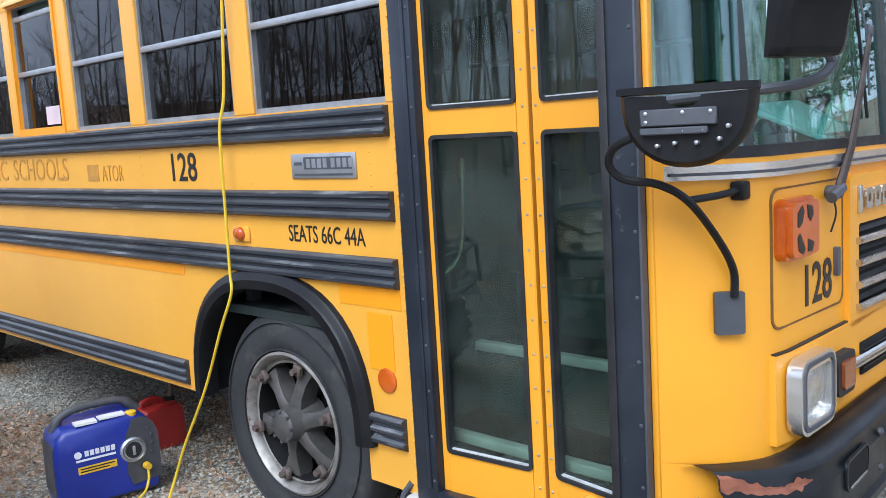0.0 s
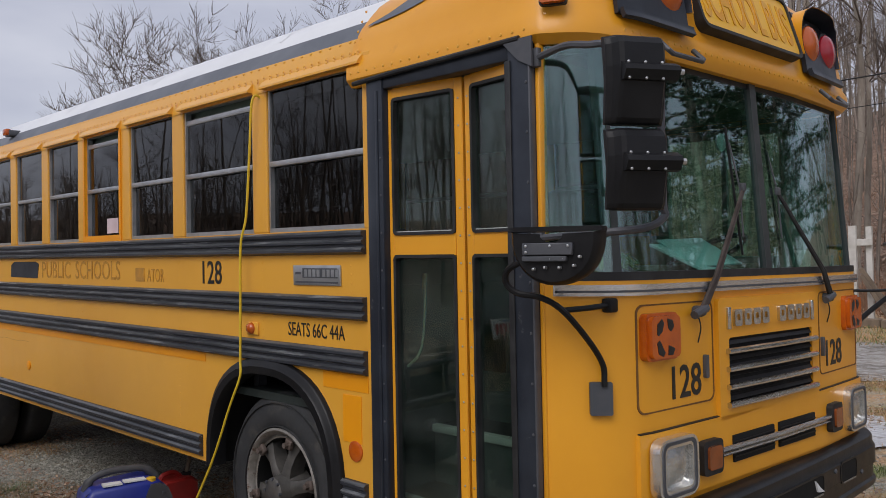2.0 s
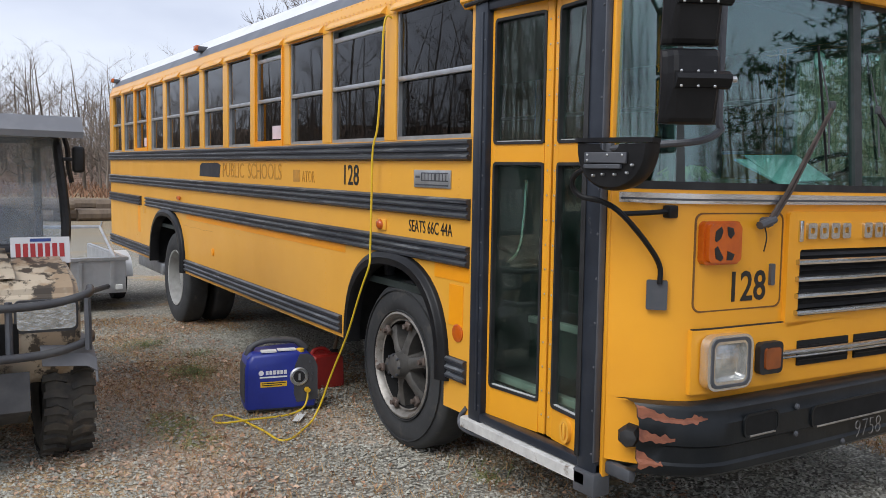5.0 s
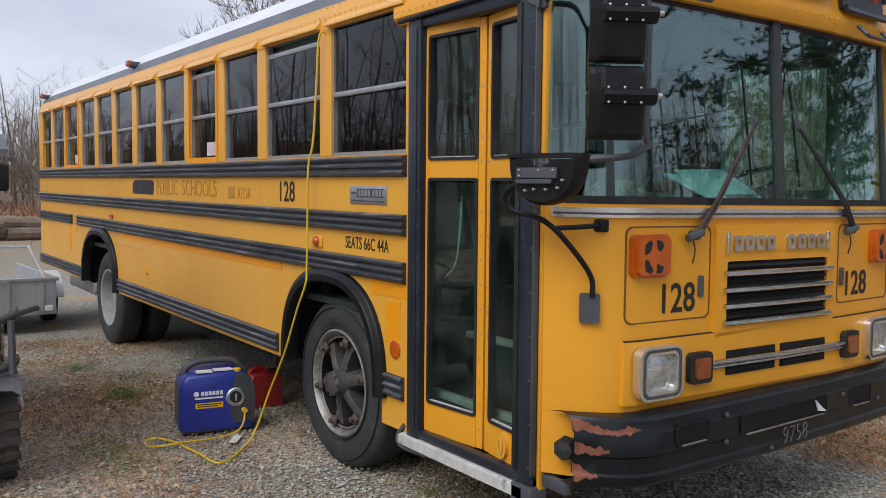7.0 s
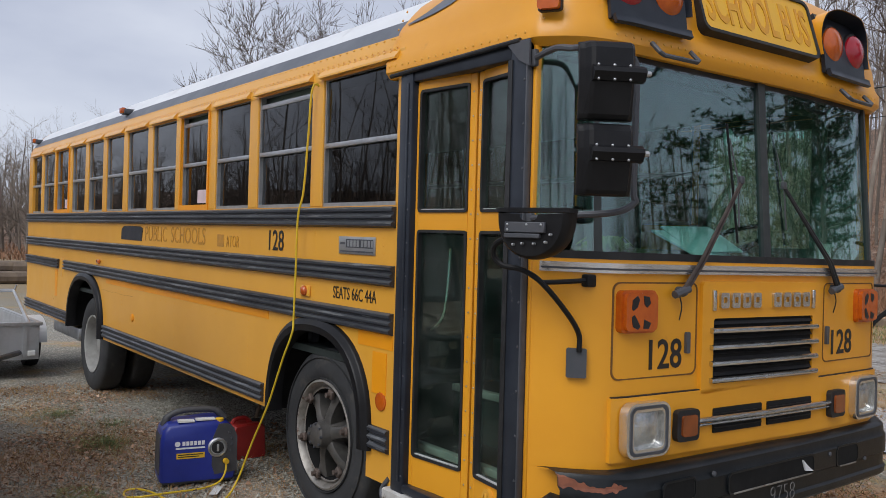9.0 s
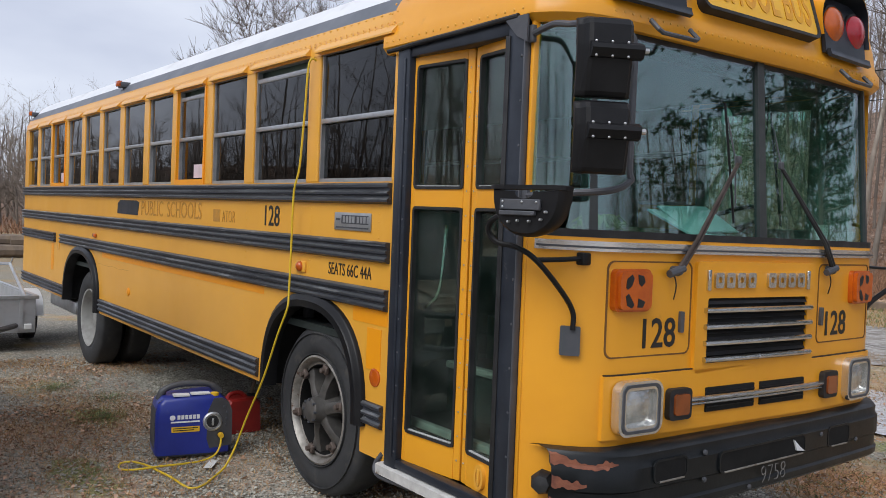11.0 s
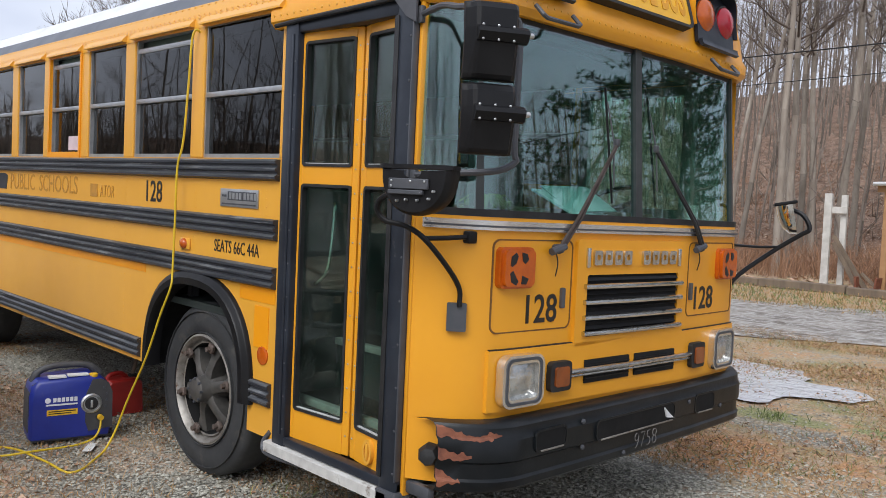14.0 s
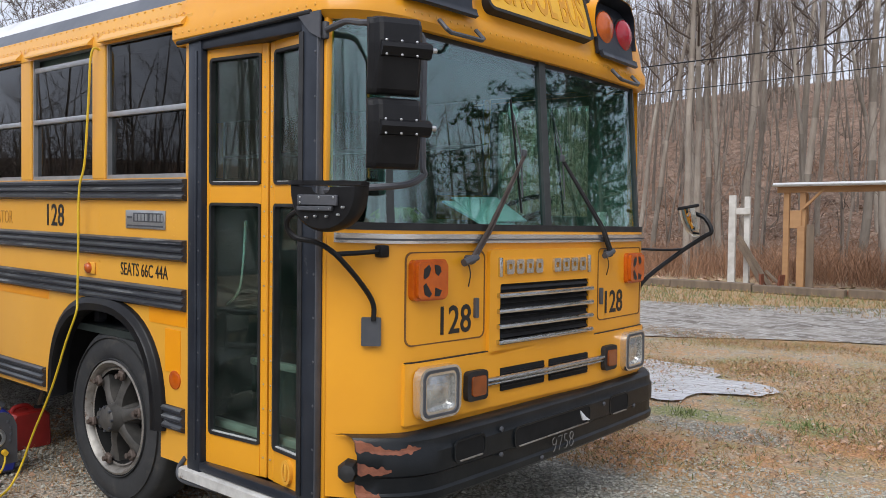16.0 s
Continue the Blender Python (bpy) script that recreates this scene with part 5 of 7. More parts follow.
part("arm_plate", shear(B(-0.16, -0.12, 2.38, 2.44, 1.02, 1.16, 0.008)), PLASTIC, fm)

# -- wipers
WIPER = material("brown_wiper_arm", (0.05, 0.035, 0.028), (0.09, 0.07, 0.06), 12, 0.5, 0.3, grain=60, bump=0.1, depth=0.003)
for py, ex, by0, by1, pz in ((0.605, 1.045, 0.985, 1.035, 1.410), (1.775, 1.395, 1.355, 1.425, 1.420)):
    w = bp("wiper", L([(0.020, -0.01), (0.022, 0.03), (0.015, 0.045), (0.004, 0.048)], "x", (fx(py), py, pz), 12), GREY_METAL, label="double-arm windshield wiper")
    for off in (0.0, 0.022):
        part("arm", shear(T([(fx(py) + 0.03, py + off, pz + 0.005), (fx(py) + 0.035, py + off + (ex - py) * 0.25, pz + 0.13), (-0.04, ex + off * 0.6, 1.905)], [0.011, 0.009, 0.006], 6)), WIPER if py < 1 else SEAL, w)
    part("arm_head", shear(T([(fx(py) + 0.032, py - 0.06, pz - 0.012), (fx(py) + 0.034, py + 0.03, pz + 0.012)], 0.017, 8)), GREY_METAL, w)
    part("hose", shear(T(smooth_path([(fx(py) + 0.02, py - 0.02, pz), (fx(py) + 0.03, py - 0.01, pz - 0.06), (fx(py) + 0.012, py + 0.0, pz - 0.12)], 4), 0.003, 5)), SEAL, w)
    part("elbow_clip", shear(B(-0.050, -0.030, ex - 0.011, ex + 0.015, 1.895, 1.93, 0.004)), GREY_METAL, w)
    part("blade", shear(T([(-0.082, by0, 2.165), (-0.063, (by0 + by1) / 2, 1.90), (-0.044, by1, 1.625)], 0.0055, 6)), PLASTIC, w)
    part("blade_spine", shear(T([(-0.072, by0 + 0.01, 2.10), (-0.046, (by0 + by1) / 2 + 0.02, 1.91), (-0.036, by1 - 0.005, 1.70)], 0.004, 5)), GREY_METAL, w)

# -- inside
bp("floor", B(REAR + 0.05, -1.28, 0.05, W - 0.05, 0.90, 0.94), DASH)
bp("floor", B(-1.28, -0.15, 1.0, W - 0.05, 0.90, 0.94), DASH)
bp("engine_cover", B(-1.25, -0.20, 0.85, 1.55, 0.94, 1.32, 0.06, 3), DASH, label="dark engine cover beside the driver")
bp("dashboard", P([(-0.10, 1.50), (-0.10, 1.54), (-0.30, 1.545), (-0.42, 1.52), (-0.46, 1.40), (-0.42, 1.10), (-0.10, 1.10)], "y", 0.30, W - 0.10), DASH_TOP, label="teal green dashboard top")
# Thin plates whose near-black paints the shade in the slots.
bp("defrost_slot", B(-0.24, -0.18, 0.4, 1.15, 1.545, 1.549), SHADE_BLACK)
bp("defrost_slot", B(-0.24, -0.18, 1.35, 2.1, 1.545, 1.549), SHADE_BLACK)
# driver's side wall with its window
for x0, x1, z0, z1 in ((-1.30, -0.165, 0.40, 1.62), (-1.30, -0.20, 2.33, 2.42), (-1.30, -1.16, 1.62, 2.33), (-0.36, -0.20, 1.62, 2.33)):
    bp("driver_wall", B(x0, x1, W - 0.05, W, z0, z1, 0.004), INNER, smooth=False)
bp("driver_window", B(-1.16, -0.36, W - 0.03, W - 0.025, 1.62, 2.33), CAB_GLASS, label="clear driver's side window")
bp("driver_window_bar", B(-0.80, -0.77, W - 0.045, W - 0.015, 1.62, 2.33), INNER)
bp("inner_post", B(-0.42, -0.35, W - 0.12, W - 0.05, 1.30, 2.40, 0.01), INNER, label="pale green inner post")
bp("inner_header", B(-0.36, -0.26, 0.16, W - 0.16, 2.36, 2.44, 0.02), DASH)
bp("headlining", sheet(bmesh.new(), [[(x, y, z - 0.05) for z, y in [(2.47, 0.06), (2.62, 0.12), (2.78, 0.30), (2.87, 0.7), (2.89, 1.22), (2.87, 1.74), (2.78, 2.14), (2.62, 2.32), (2.47, 2.38)]] for x in (REAR + 0.05, -6, -1.4, -0.5)]), INNER)
wheel_m = Matrix.Translation((-0.62, 1.80, 1.62)) @ Matrix.Rotation(radians(-28), 4, "Y")
sw = bp("steering_wheel", tube(bmesh.new(), [wheel_m @ Vector((0.235 * math.cos(a), 0.235 * math.sin(a), 0)) for a in np.linspace(0, 2 * math.pi, 33)], 0.014, 8), PLASTIC, label="black two-spoke steering wheel")
part("spoke", shear(tube(bmesh.new(), [wheel_m @ Vector((0.05, -0.23, 0)), wheel_m @ Vector((-0.02, 0, -0.03)), wheel_m @ Vector((0.05, 0.23, 0))], 0.014, 6)), PLASTIC, sw)
part("column", shear(tube(bmesh.new(), [wheel_m @ Vector((0, 0, -0.02)), wheel_m @ Vector((0, 0, -0.5))], 0.035, 8)), PLASTIC, sw)


def bus_seat(x, y0, y1, top=1.80):
    s = bp("seat", B(x - 0.42, x, y0, y1, 1.28, 1.40, 0.03, 2), DARK_VINYL, label="dark vinyl bench seat")
    bm = B(x - 0.12, x - 0.02, y0, y1, 1.38, top, 0.04, 3)
    part("backrest", shear(bm), DARK_VINYL, s)
    part("seat_leg", shear(B(x - 0.35, x - 0.30, y0 + 0.05, y0 + 0.10, 0.94, 1.28)), GREY_METAL, s)
    part("seat_leg", shear(B(x - 0.35, x - 0.30, y1 - 0.10, y1 - 0.05, 0.94, 1.28)), GREY_METAL, s)


for k in range(11):
    bus_seat(-2.05 - 0.70 * k, 0.08, 1.02)
    bus_seat(-2.05 - 0.70 * k, 1.42, 2.36)
ds = bp("driver_seat", B(-1.45, -1.0, 1.52, 2.05, 1.30, 1.42, 0.04, 3), DARK_VINYL, label="black high-backed driver's seat")
part("backrest", shear(B(-1.50, -1.38, 1.54, 2.03, 1.40, 2.02, 0.05, 3)), DARK_VINYL, ds)
bp("grab_rail", T(smooth_path([(-1.22, 0.30, 1.55), (-1.21, 0.28, 1.35), (-1.22, 0.26, 1.20), (-1.28, 0.22, 1.12)], 5), 0.012), CHROME, label="bright grab rail by the steps")
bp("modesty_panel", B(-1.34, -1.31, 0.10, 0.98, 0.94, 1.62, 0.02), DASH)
coil = [(-0.46 + 0.018 * math.cos(a), 1.86 + 0.018 * math.sin(a) + 0.015 * math.sin(a / 40), 2.27 - 0.0031 * a) for a in np.linspace(0, 2 * math.pi * 14, 168)]
bp("coiled_cord", T(coil, 0.0045, 5), SEAL, label="coiled black microphone cord")
bp("coiled_cord_lead", T(smooth_path([(-0.46, 1.95, 2.35), (-0.46, 1.94, 2.15), (-0.46, 1.88, 2.05)], 5), 0.004, 5), SEAL)
bp("inside_mirror", L([(0.04, 0.0), (0.042, 0.008), (0.003, 0.012)], "x", (-0.20, 1.17, 2.13), 16), WHITE, label="small round stick-on mirror")


# ==== ground ====
def ground_material():
    m = bpy.data.materials.new("gravel_and_grass_ground")
    m.use_nodes = True
    n, l = m.node_tree.nodes, m.node_tree.links
    b = n["Principled BSDF"]
    co = n.new("ShaderNodeTexCoord")

    def tex(s, detail=5, r=0.6):
        t = n.new("ShaderNodeTexNoise")
        t.inputs["Scale"].default_value, t.inputs["Detail"].default_value, t.inputs["Roughness"].default_value = s, detail, r
        l.new(co.outputs["Object"], t.inputs["Vector"])
        return t.outputs["Fac"]

    def span(v, lo, hi, a=0.0, c=1.0):
        r = n.new("ShaderNodeMapRange")
        r.inputs["From Min"].default_value, r.inputs["From Max"].default_value = lo, hi
        r.inputs["To Min"].default_value, r.inputs["To Max"].default_value = a, c
        l.new(v, r.inputs["Value"])
        return r.outputs["Result"]

    def mix(f, a, c):
        x = n.new("ShaderNodeMix")
        x.data_type = "RGBA"
        l.new(f, x.inputs["Factor"])
        for key, v in (("A", a), ("B", c)):
            if isinstance(v, tuple):
                x.inputs[key].default_value = (*v, 1)
            else:
                l.new(v, x.inputs[key])
        return x.outputs["Result"]

    vor = n.new("ShaderNodeTexVoronoi")
    vor.inputs["Scale"].default_value = 42
    l.new(co.outputs["Object"], vor.inputs["Vector"])
    sep = n.new("ShaderNodeSeparateColor")
    l.new(vor.outputs["Color"], sep.inputs["Color"])
    def blob(cx, cy, rx, ry):
        """One within a ragged oval patch of ground, nought outside it."""
        mp = n.new("ShaderNodeMapping")
        mp.inputs["Location"].default_value = (-cx / rx, -cy / ry, 0)
        mp.inputs["Scale"].default_value = (1 / rx, 1 / ry, 0)
        l.new(co.outputs["Object"], mp.inputs["Vector"])
        ln = n.new("ShaderNodeVectorMath")
        ln.operation = "LENGTH"
        l.new(mp.outputs["Vector"], ln.inputs[0])
        ad = n.new("ShaderNodeMath")
        ad.operation = "MULTIPLY_ADD"
        l.new(rag, ad.inputs[0])
        ad.inputs[1].default_value = 2.4
        l.new(ln.outputs["Value"], ad.inputs[2])
        return span(ad.outputs[0], 2.35, 1.95)

    def most(*masks):
        out = masks[0]
        for v in masks[1:]:
            mm = n.new("ShaderNodeMath")
            mm.operation = "MAXIMUM"
            l.new(out, mm.inputs[0])
            l.new(v, mm.inputs[1])
            out = mm.outputs[0]
        return out

    rag = tex(3.2, 7, 0.75)
    stone = mix(sep.outputs["Red"], (0.32, 0.302, 0.245), (0.575, 0.55, 0.465))
    stone = mix(span(vor.outputs["Distance"], 0.30, 0.62), stone, (0.20, 0.188, 0.16))
    stone = mix(span(tex(2.2, 6, 0.7), 0.50, 0.66, 0.0, 0.7), stone, (0.31, 0.265, 0.205))
    straw = mix(span(tex(34, 5, 0.75), 0.36, 0.64), (0.22, 0.148, 0.08), (0.60, 0.455, 0.275))
    rust = mix(span(tex(45, 4, 0.7), 0.38, 0.62), (0.30, 0.145, 0.065), (0.66, 0.37, 0.19))
    leafy = mix(span(tex(27, 4, 0.8), 0.36, 0.64), (0.33, 0.245, 0.175), (0.68, 0.54, 0.41))
    leafy = mix(span(tex(24, 5, 0.85), 0.46, 0.60, 0.0, 0.75), leafy, stone)
    green = mix(span(tex(38, 5, 0.75), 0.36, 0.64), (0.11, 0.125, 0.05), (0.42, 0.41, 0.20))
    turf = mix(span(tex(1.7, 5, 0.7), 0.45, 0.60, 0.0, 0.85), straw, rust)
    turf = mix(span(tex(4.1, 6, 0.7), 0.50, 0.60, 0.0, 0.7), turf, leafy)
    turf = mix(span(tex(1.3, 6, 0.7), 0.50, 0.62, 0.0, 0.75), turf, green)
    turf = mix(span(tex(5.5, 6, 0.75), 0.54, 0.64, 0.0, 0.7), turf, stone)
    turf = mix(span(tex(11, 5, 0.8), 0.54, 0.66, 0.0, 0.45), turf, (0.15, 0.11, 0.075))
    sp = n.new("ShaderNodeSeparateXYZ")
    l.new(co.outputs["Object"], sp.inputs["Vector"])
    more = n.new("ShaderNodeMath")
    more.operation = "ADD"
    l.new(tex(0.55, 6, 0.7), more.inputs[0])
    l.new(span(sp.outputs["Y"], 1.9, 3.6, -0.05, 0.17), more.inputs[1])
    patch = span(more.outputs[0], 0.48, 0.58)
    col = mix(patch, stone, turf)
    # leaf-strewn and mossy patches beside the bus, rusty needles and bare stones before it
    col = mix(most(blob(-3.3, -1.25, 1.5, 0.62), blob(-5.1, -0.25, 1.2, 0.42), blob(-1.75, -1.35, 0.6, 0.35), blob(-2.6, -0.05, 0.5, 0.22)), col, leafy)
    col = mix(most(blob(-2.25, -1.72, 0.7, 0.34), blob(-5.6, -0.62, 0.9, 0.28)), col, straw)
    col = mix(most(blob(-4.55, -0.5, 0.35, 0.2), blob(-3.0, -0.95, 0.5, 0.16), blob(-1.35, 0.2, 0.14, 0.07), blob(-0.55, 4.4, 0.4, 0.22), blob(0.35, 4.55, 0.4, 0.2)), col, green)
    col = mix(most(blob(-0.15, 4.0, 0.55, 0.28), blob(-0.9, 2.2, 0.8, 0.5)), col, stone)
    col = mix(most(blob(-0.42, 3.05, 0.40, 0.50), blob(0.9, 4.1, 0.5, 0.25)), col, rust)
    litter = mix(span(tex(0.9, 7, 0.8), 0.38, 0.62), (0.10, 0.055, 0.035), (0.33, 0.215, 0.15))
    litter = mix(span(tex(5, 6, 0.8), 0.54, 0.62), litter, (0.46, 0.36, 0.28))
    col = mix(span(sp.outputs["X"], -14, -26, 0.0, 0.75), col, mix(tex(0.35), (0.20, 0.15, 0.09), (0.33, 0.27, 0.17)))
    col = mix(span(sp.outputs["Z"], 0.05, 0.5), col, litter)
    l.new(col, b.inputs["Base Color"])
    b.inputs["Roughness"].default_value = 0.85
    b.inputs["Specular IOR Level"].default_value = 0.3
    bp_ = n.new("ShaderNodeBump")
    bp_.inputs["Strength"].default_value, bp_.inputs["Distance"].default_value = 0.7, 0.02
    l.new(vor.outputs["Distance"], bp_.inputs["Height"])
    l.new(bp_.outputs["Normal"], b.inputs["Normal"])
    return m


GROUND = ground_material()


def height(x, y):
    """The lie of the land: flat yard, a wooded hill beyond the track and lower rises round about."""
    z = 0.0
    d = y - 26 + (0.18 * x if x < 0 else -1.6 * x)
    if d > 0:
        h = 0.40 * d * d / (d + 14)
        z += 42 * (1 - math.exp(-h / 42))
    e = -y - 42
    if e > 0:
        h = 0.36 * e * e / (e + 14)
        z += 11 * (1 - math.exp(-h / 11))
    f = -x - 84
    if f > 0:
        h = 0.16 * f * f / (f + 40)
        z += 13 * (1 - math.exp(-h / 13))
    if z > 0.02:
        z += 1.4 * noise.noise(Vector((x * 0.03, y * 0.03, 0))) * min(1, z / 6)
    return min(z, 60)


def axis(near, far, step, grow):
    v, s, out = near, step, [0.0]
    while out[-1] < far:
        out.append(out[-1] + s)
        s = s if out[-1] < near else s * grow
    return [-a for a in reversed(out[1:])] + out


xs_g = [a - 4 for a in axis(16, 1500, 1.0, 1.16)]
ys_g = [a + 4 for a in axis(16, 1500, 1.0, 1.16)]
bm = sheet(bmesh.new(), [[(x, y, height(x, y) + 0.012 * noise.noise(Vector((x * 0.7, y * 0.7, 3)))) for x in xs_g] for y in ys_g])
ground = link("ground", bm, GROUND, smooth=True)
tagged(ground, "gravel yard with patches of straw-coloured grass", "ground", kind="structure")

# track beyond the yard
def wet_gravel():
    return material("wet_gravel_track", (0.36, 0.325, 0.285), (0.16, 0.135, 0.11), 1.6, 0.62, grain=25, bump=0.9, depth=0.05, lo=0.42, hi=0.60, third=(0.50, 0.48, 0.45), third_scale=7, third_lo=0.50, third_hi=0.58, stretch=(0.8, 1.3, 1), rough_vary=0.3)


TRACK = wet_gravel()


def track_edges(x):
    near = 10.35 + 0.13 * x
    far = near + 3.7 + (max(0.0, x + 8) * 0.32 if x < 8 else 5.1)
    return near, far


rows = []
for x in np.linspace(-24, 40, 70):
    a, b = track_edges(x)
    a += 0.35 * noise.noise(Vector((x * 0.5, 1, 0)))
    b += 0.5 * noise.noise(Vector((x * 0.4, 7, 0)))
    a -= min(1.4, max(0.0, 0.42 * (-0.4 - x)))
    rows.append([(x, a + (b - a) * k / 6, 0.016 + height(x, a + (b - a) * k / 6) + 0.012 * math.sin(math.pi * k / 6)) for k in range(7)])
tagged(link("road", sheet(bmesh.new(), rows), TRACK, smooth=True), "wet grey gravel track across the yard", "road", kind="structure")

# puddle
# The near-white base paints the bright sky's reflection into the water.
WATER = material("water_with_painted_sky", (0.72, 0.74, 0.77), (0.58, 0.59, 0.61), 2.5, 0.10, grain=9, bump=0.5, depth=0.03, rough_vary=0.06, spec=0.9, third=(0.46, 0.45, 0.43), third_scale=6, third_lo=0.56, third_hi=0.66)


def puddle(cx, cy, ax, ay, seed, turn=0.0):
    bm = bmesh.new()
    ring = []
    for k in range(64):
        a = 2 * math.pi * k / 64
        r = 1 + 0.45 * noise.noise(Vector((1.6 * math.cos(a), 1.6 * math.sin(a), seed))) + 0.16 * noise.noise(Vector((6 * math.cos(a), 6 * math.sin(a), seed)))
        u, v = ax * r * math.cos(a), ay * r * math.sin(a)
        ring.append(bm.verts.new((cx + u * math.cos(turn) - v * math.sin(turn), cy + u * math.sin(turn) + v * math.cos(turn), 0.021)))
    bm.faces.new(ring)
    return bm


tagged(link("puddle", puddle(-1.62, 5.62, 1.12, 0.92, 2.0, -0.20), WATER), "shallow puddle with the grey sky's reflection painted pale", "puddle", kind="structure")
tagged(link("puddle", puddle(-2.6, 12.3, 0.9, 0.22, 8.0, 0.1), WATER), "shallow puddle in the wheel track", "puddle", kind="structure")

# ==== trees ====
BARK = material("grey_bark", (0.31, 0.27, 0.225), (0.19, 0.155, 0.125), 3.0, 0.9, grain=14, bump=0.6, depth=0.03, stretch=(1, 1, 0.25), third=(0.40, 0.365, 0.31), third_scale=2.0, third_lo=0.55, third_hi=0.7, jitter=0.25)
TWIG = material("bare_twigs", (0.13, 0.10, 0.08), (0.09, 0.07, 0.055), 2.0, 0.9, bump=0, jitter=0.2)
BRUSH = material("dead_rust_brush", (0.32, 0.18, 0.105), (0.19, 0.10, 0.06), 1.2, 0.95, bump=0, jitter=0.45)
TWIGS_PALE = material("bleached_dead_stems", (0.36, 0.29, 0.23), (0.22, 0.15, 0.11), 1.0, 0.95, bump=0, jitter=0.5)
NEEDLE = material("pine_needles", (0.03, 0.055, 0.022), (0.05, 0.075, 0.03), 2.0, 0.8, bump=0, jitter=0.35)


def grow_tree(seed, h, r, spread, clear, limbs, levels=3, twigs=5, fine=0.006):
    """Trunk and limb segments (start, end, radii) of a bare tree at the origin."""
    rnd = random.Random(seed)
    trunk, branch = [], []
    p, d = Vector((0, 0, -0.3)), Vector((rnd.uniform(-0.05, 0.05), rnd.uniform(-0.05, 0.05), 1)).normalized()
    n = 9
    nodes = []
    for k in range(n):
        q = p + d * (h / n)
        r0, r1 = r * (1 - k / n) ** 0.8 + 0.012, r * (1 - (k + 1) / n) ** 0.8 + 0.010
        trunk.append((p, q, r0, r1))
        nodes.append((q, d, r1, (k + 1) / n))
        p = q
        d = (d + Vector((rnd.uniform(-1, 1), rnd.uniform(-1, 1), 0.6)) * 0.08).normalized()

    def shoot(p, d, length, r, level):
        steps = 3
        for k in range(steps):
            q = p + d * (length / steps)
            branch.append((p, q, r * (1 - k / steps * 0.6), r * (1 - (k + 1) / steps * 0.6)))
            if level < levels:
                for _ in range(twigs if k else 2):
                    side = Vector((rnd.gauss(0, 1), rnd.gauss(0, 1), rnd.gauss(0.25, 0.6))).normalized()
                    shoot(q, (d * 0.75 + side * 0.65).normalized(), length * rnd.uniform(0.45, 0.70), max(fine, r * 0.5 * (1 - k / steps * 0.4)), level + 1)
            p = q
            d = (d + Vector((rnd.gauss(0, 0.16), rnd.gauss(0, 0.16), 0.10))).normalized()

    for k in range(limbs):
        t = clear + (1 - clear) * (k + rnd.random()) / limbs
        i = min(n - 1, int(t * n))
        q, dd, rr, _ = nodes[i]
        a = rnd.uniform(0, 2 * math.pi)
        out = Vector((math.cos(a), math.sin(a), rnd.uniform(0.5, 1.1))).normalized()
        shoot(trunk[i][0].lerp(q, rnd.random()), out, spread * (1.15 - 0.7 * t) * rnd.uniform(0.7, 1.2), max(0.012, rr * 0.55), 1)
    return trunk, branch


def segment_mesh(name, segs, sides, placed=((0, 0, 0, 0, 1),)):
    """All segments as tapered prisms, repeated at each place (x, y, z, turn, size)."""
    s0 = np.array([a[0] for a in segs], float)
    s1 = np.array([a[1] for a in segs], float)
    r0 = np.array([a[2] for a in segs])[:, None, None]
    r1 = np.array([a[3] for a in segs])[:, None, None]
    d = s1 - s0
    d /= np.linalg.norm(d, axis=1)[:, None] + 1e-9
    ref = np.where(np.abs(d[:, 2:3]) > 0.9, np.array([[1.0, 0, 0]]), np.array([[0, 0, 1.0]]))
    u = np.cross(d, ref)
    u /= np.linalg.norm(u, axis=1)[:, None] + 1e-9
    v = np.cross(d, u)
    ang = np.arange(sides) * 2 * np.pi / sides
    ring = np.cos(ang)[None, :, None] * u[:, None, :] + np.sin(ang)[None, :, None] * v[:, None, :]
    verts = np.concatenate((s0[:, None, :] + ring * r0, s1[:, None, :] + ring * r1), 1).reshape(-1, 3)
    k = np.arange(sides)
    face = np.stack((k, (k + 1) % sides, (k + 1) % sides + sides, k + sides), 1)
    faces = (np.arange(len(segs))[:, None, None] * 2 * sides + face[None]).reshape(-1, 4)
    allv, allf = [], []
    for i, (x, y, z, turn, size) in enumerate(placed):
        c, s = math.cos(turn), math.sin(turn)
        rot = np.array(((c, -s, 0), (s, c, 0), (0, 0, 1)))
        allv.append(verts @ rot.T * size + np.array((x, y, z)))
        allf.append(faces + i * len(verts))
    me = bpy.data.meshes.new(name)
    me.from_pydata(np.concatenate(allv).tolist(), [], np.concatenate(allf).tolist())
    me.polygons.foreach_set("use_smooth", [True] * len(me.polygons))
    return me


def tree_thing(name, seed, h, r, spread, clear, limbs, levels, twigs, label, x, y, turn=0.0, fine=0.006):
    trunk, branch = grow_tree(seed, h, r, spread, clear, limbs, levels, twigs, fine)
    t = thing(name, label, "tree", x, y, height(x, y) - 0.05, math.degrees(turn))
    for part_name, segs, sides, mat in (("trunk", trunk, 9, BARK), ("crown", branch, 4, TWIG)):
        me = segment_mesh(part_name, segs, sides)
        me.materials.append(mat)
        ob = new(part_name, me)
        ob.parent = t
    return t


rnd = random.Random(11)
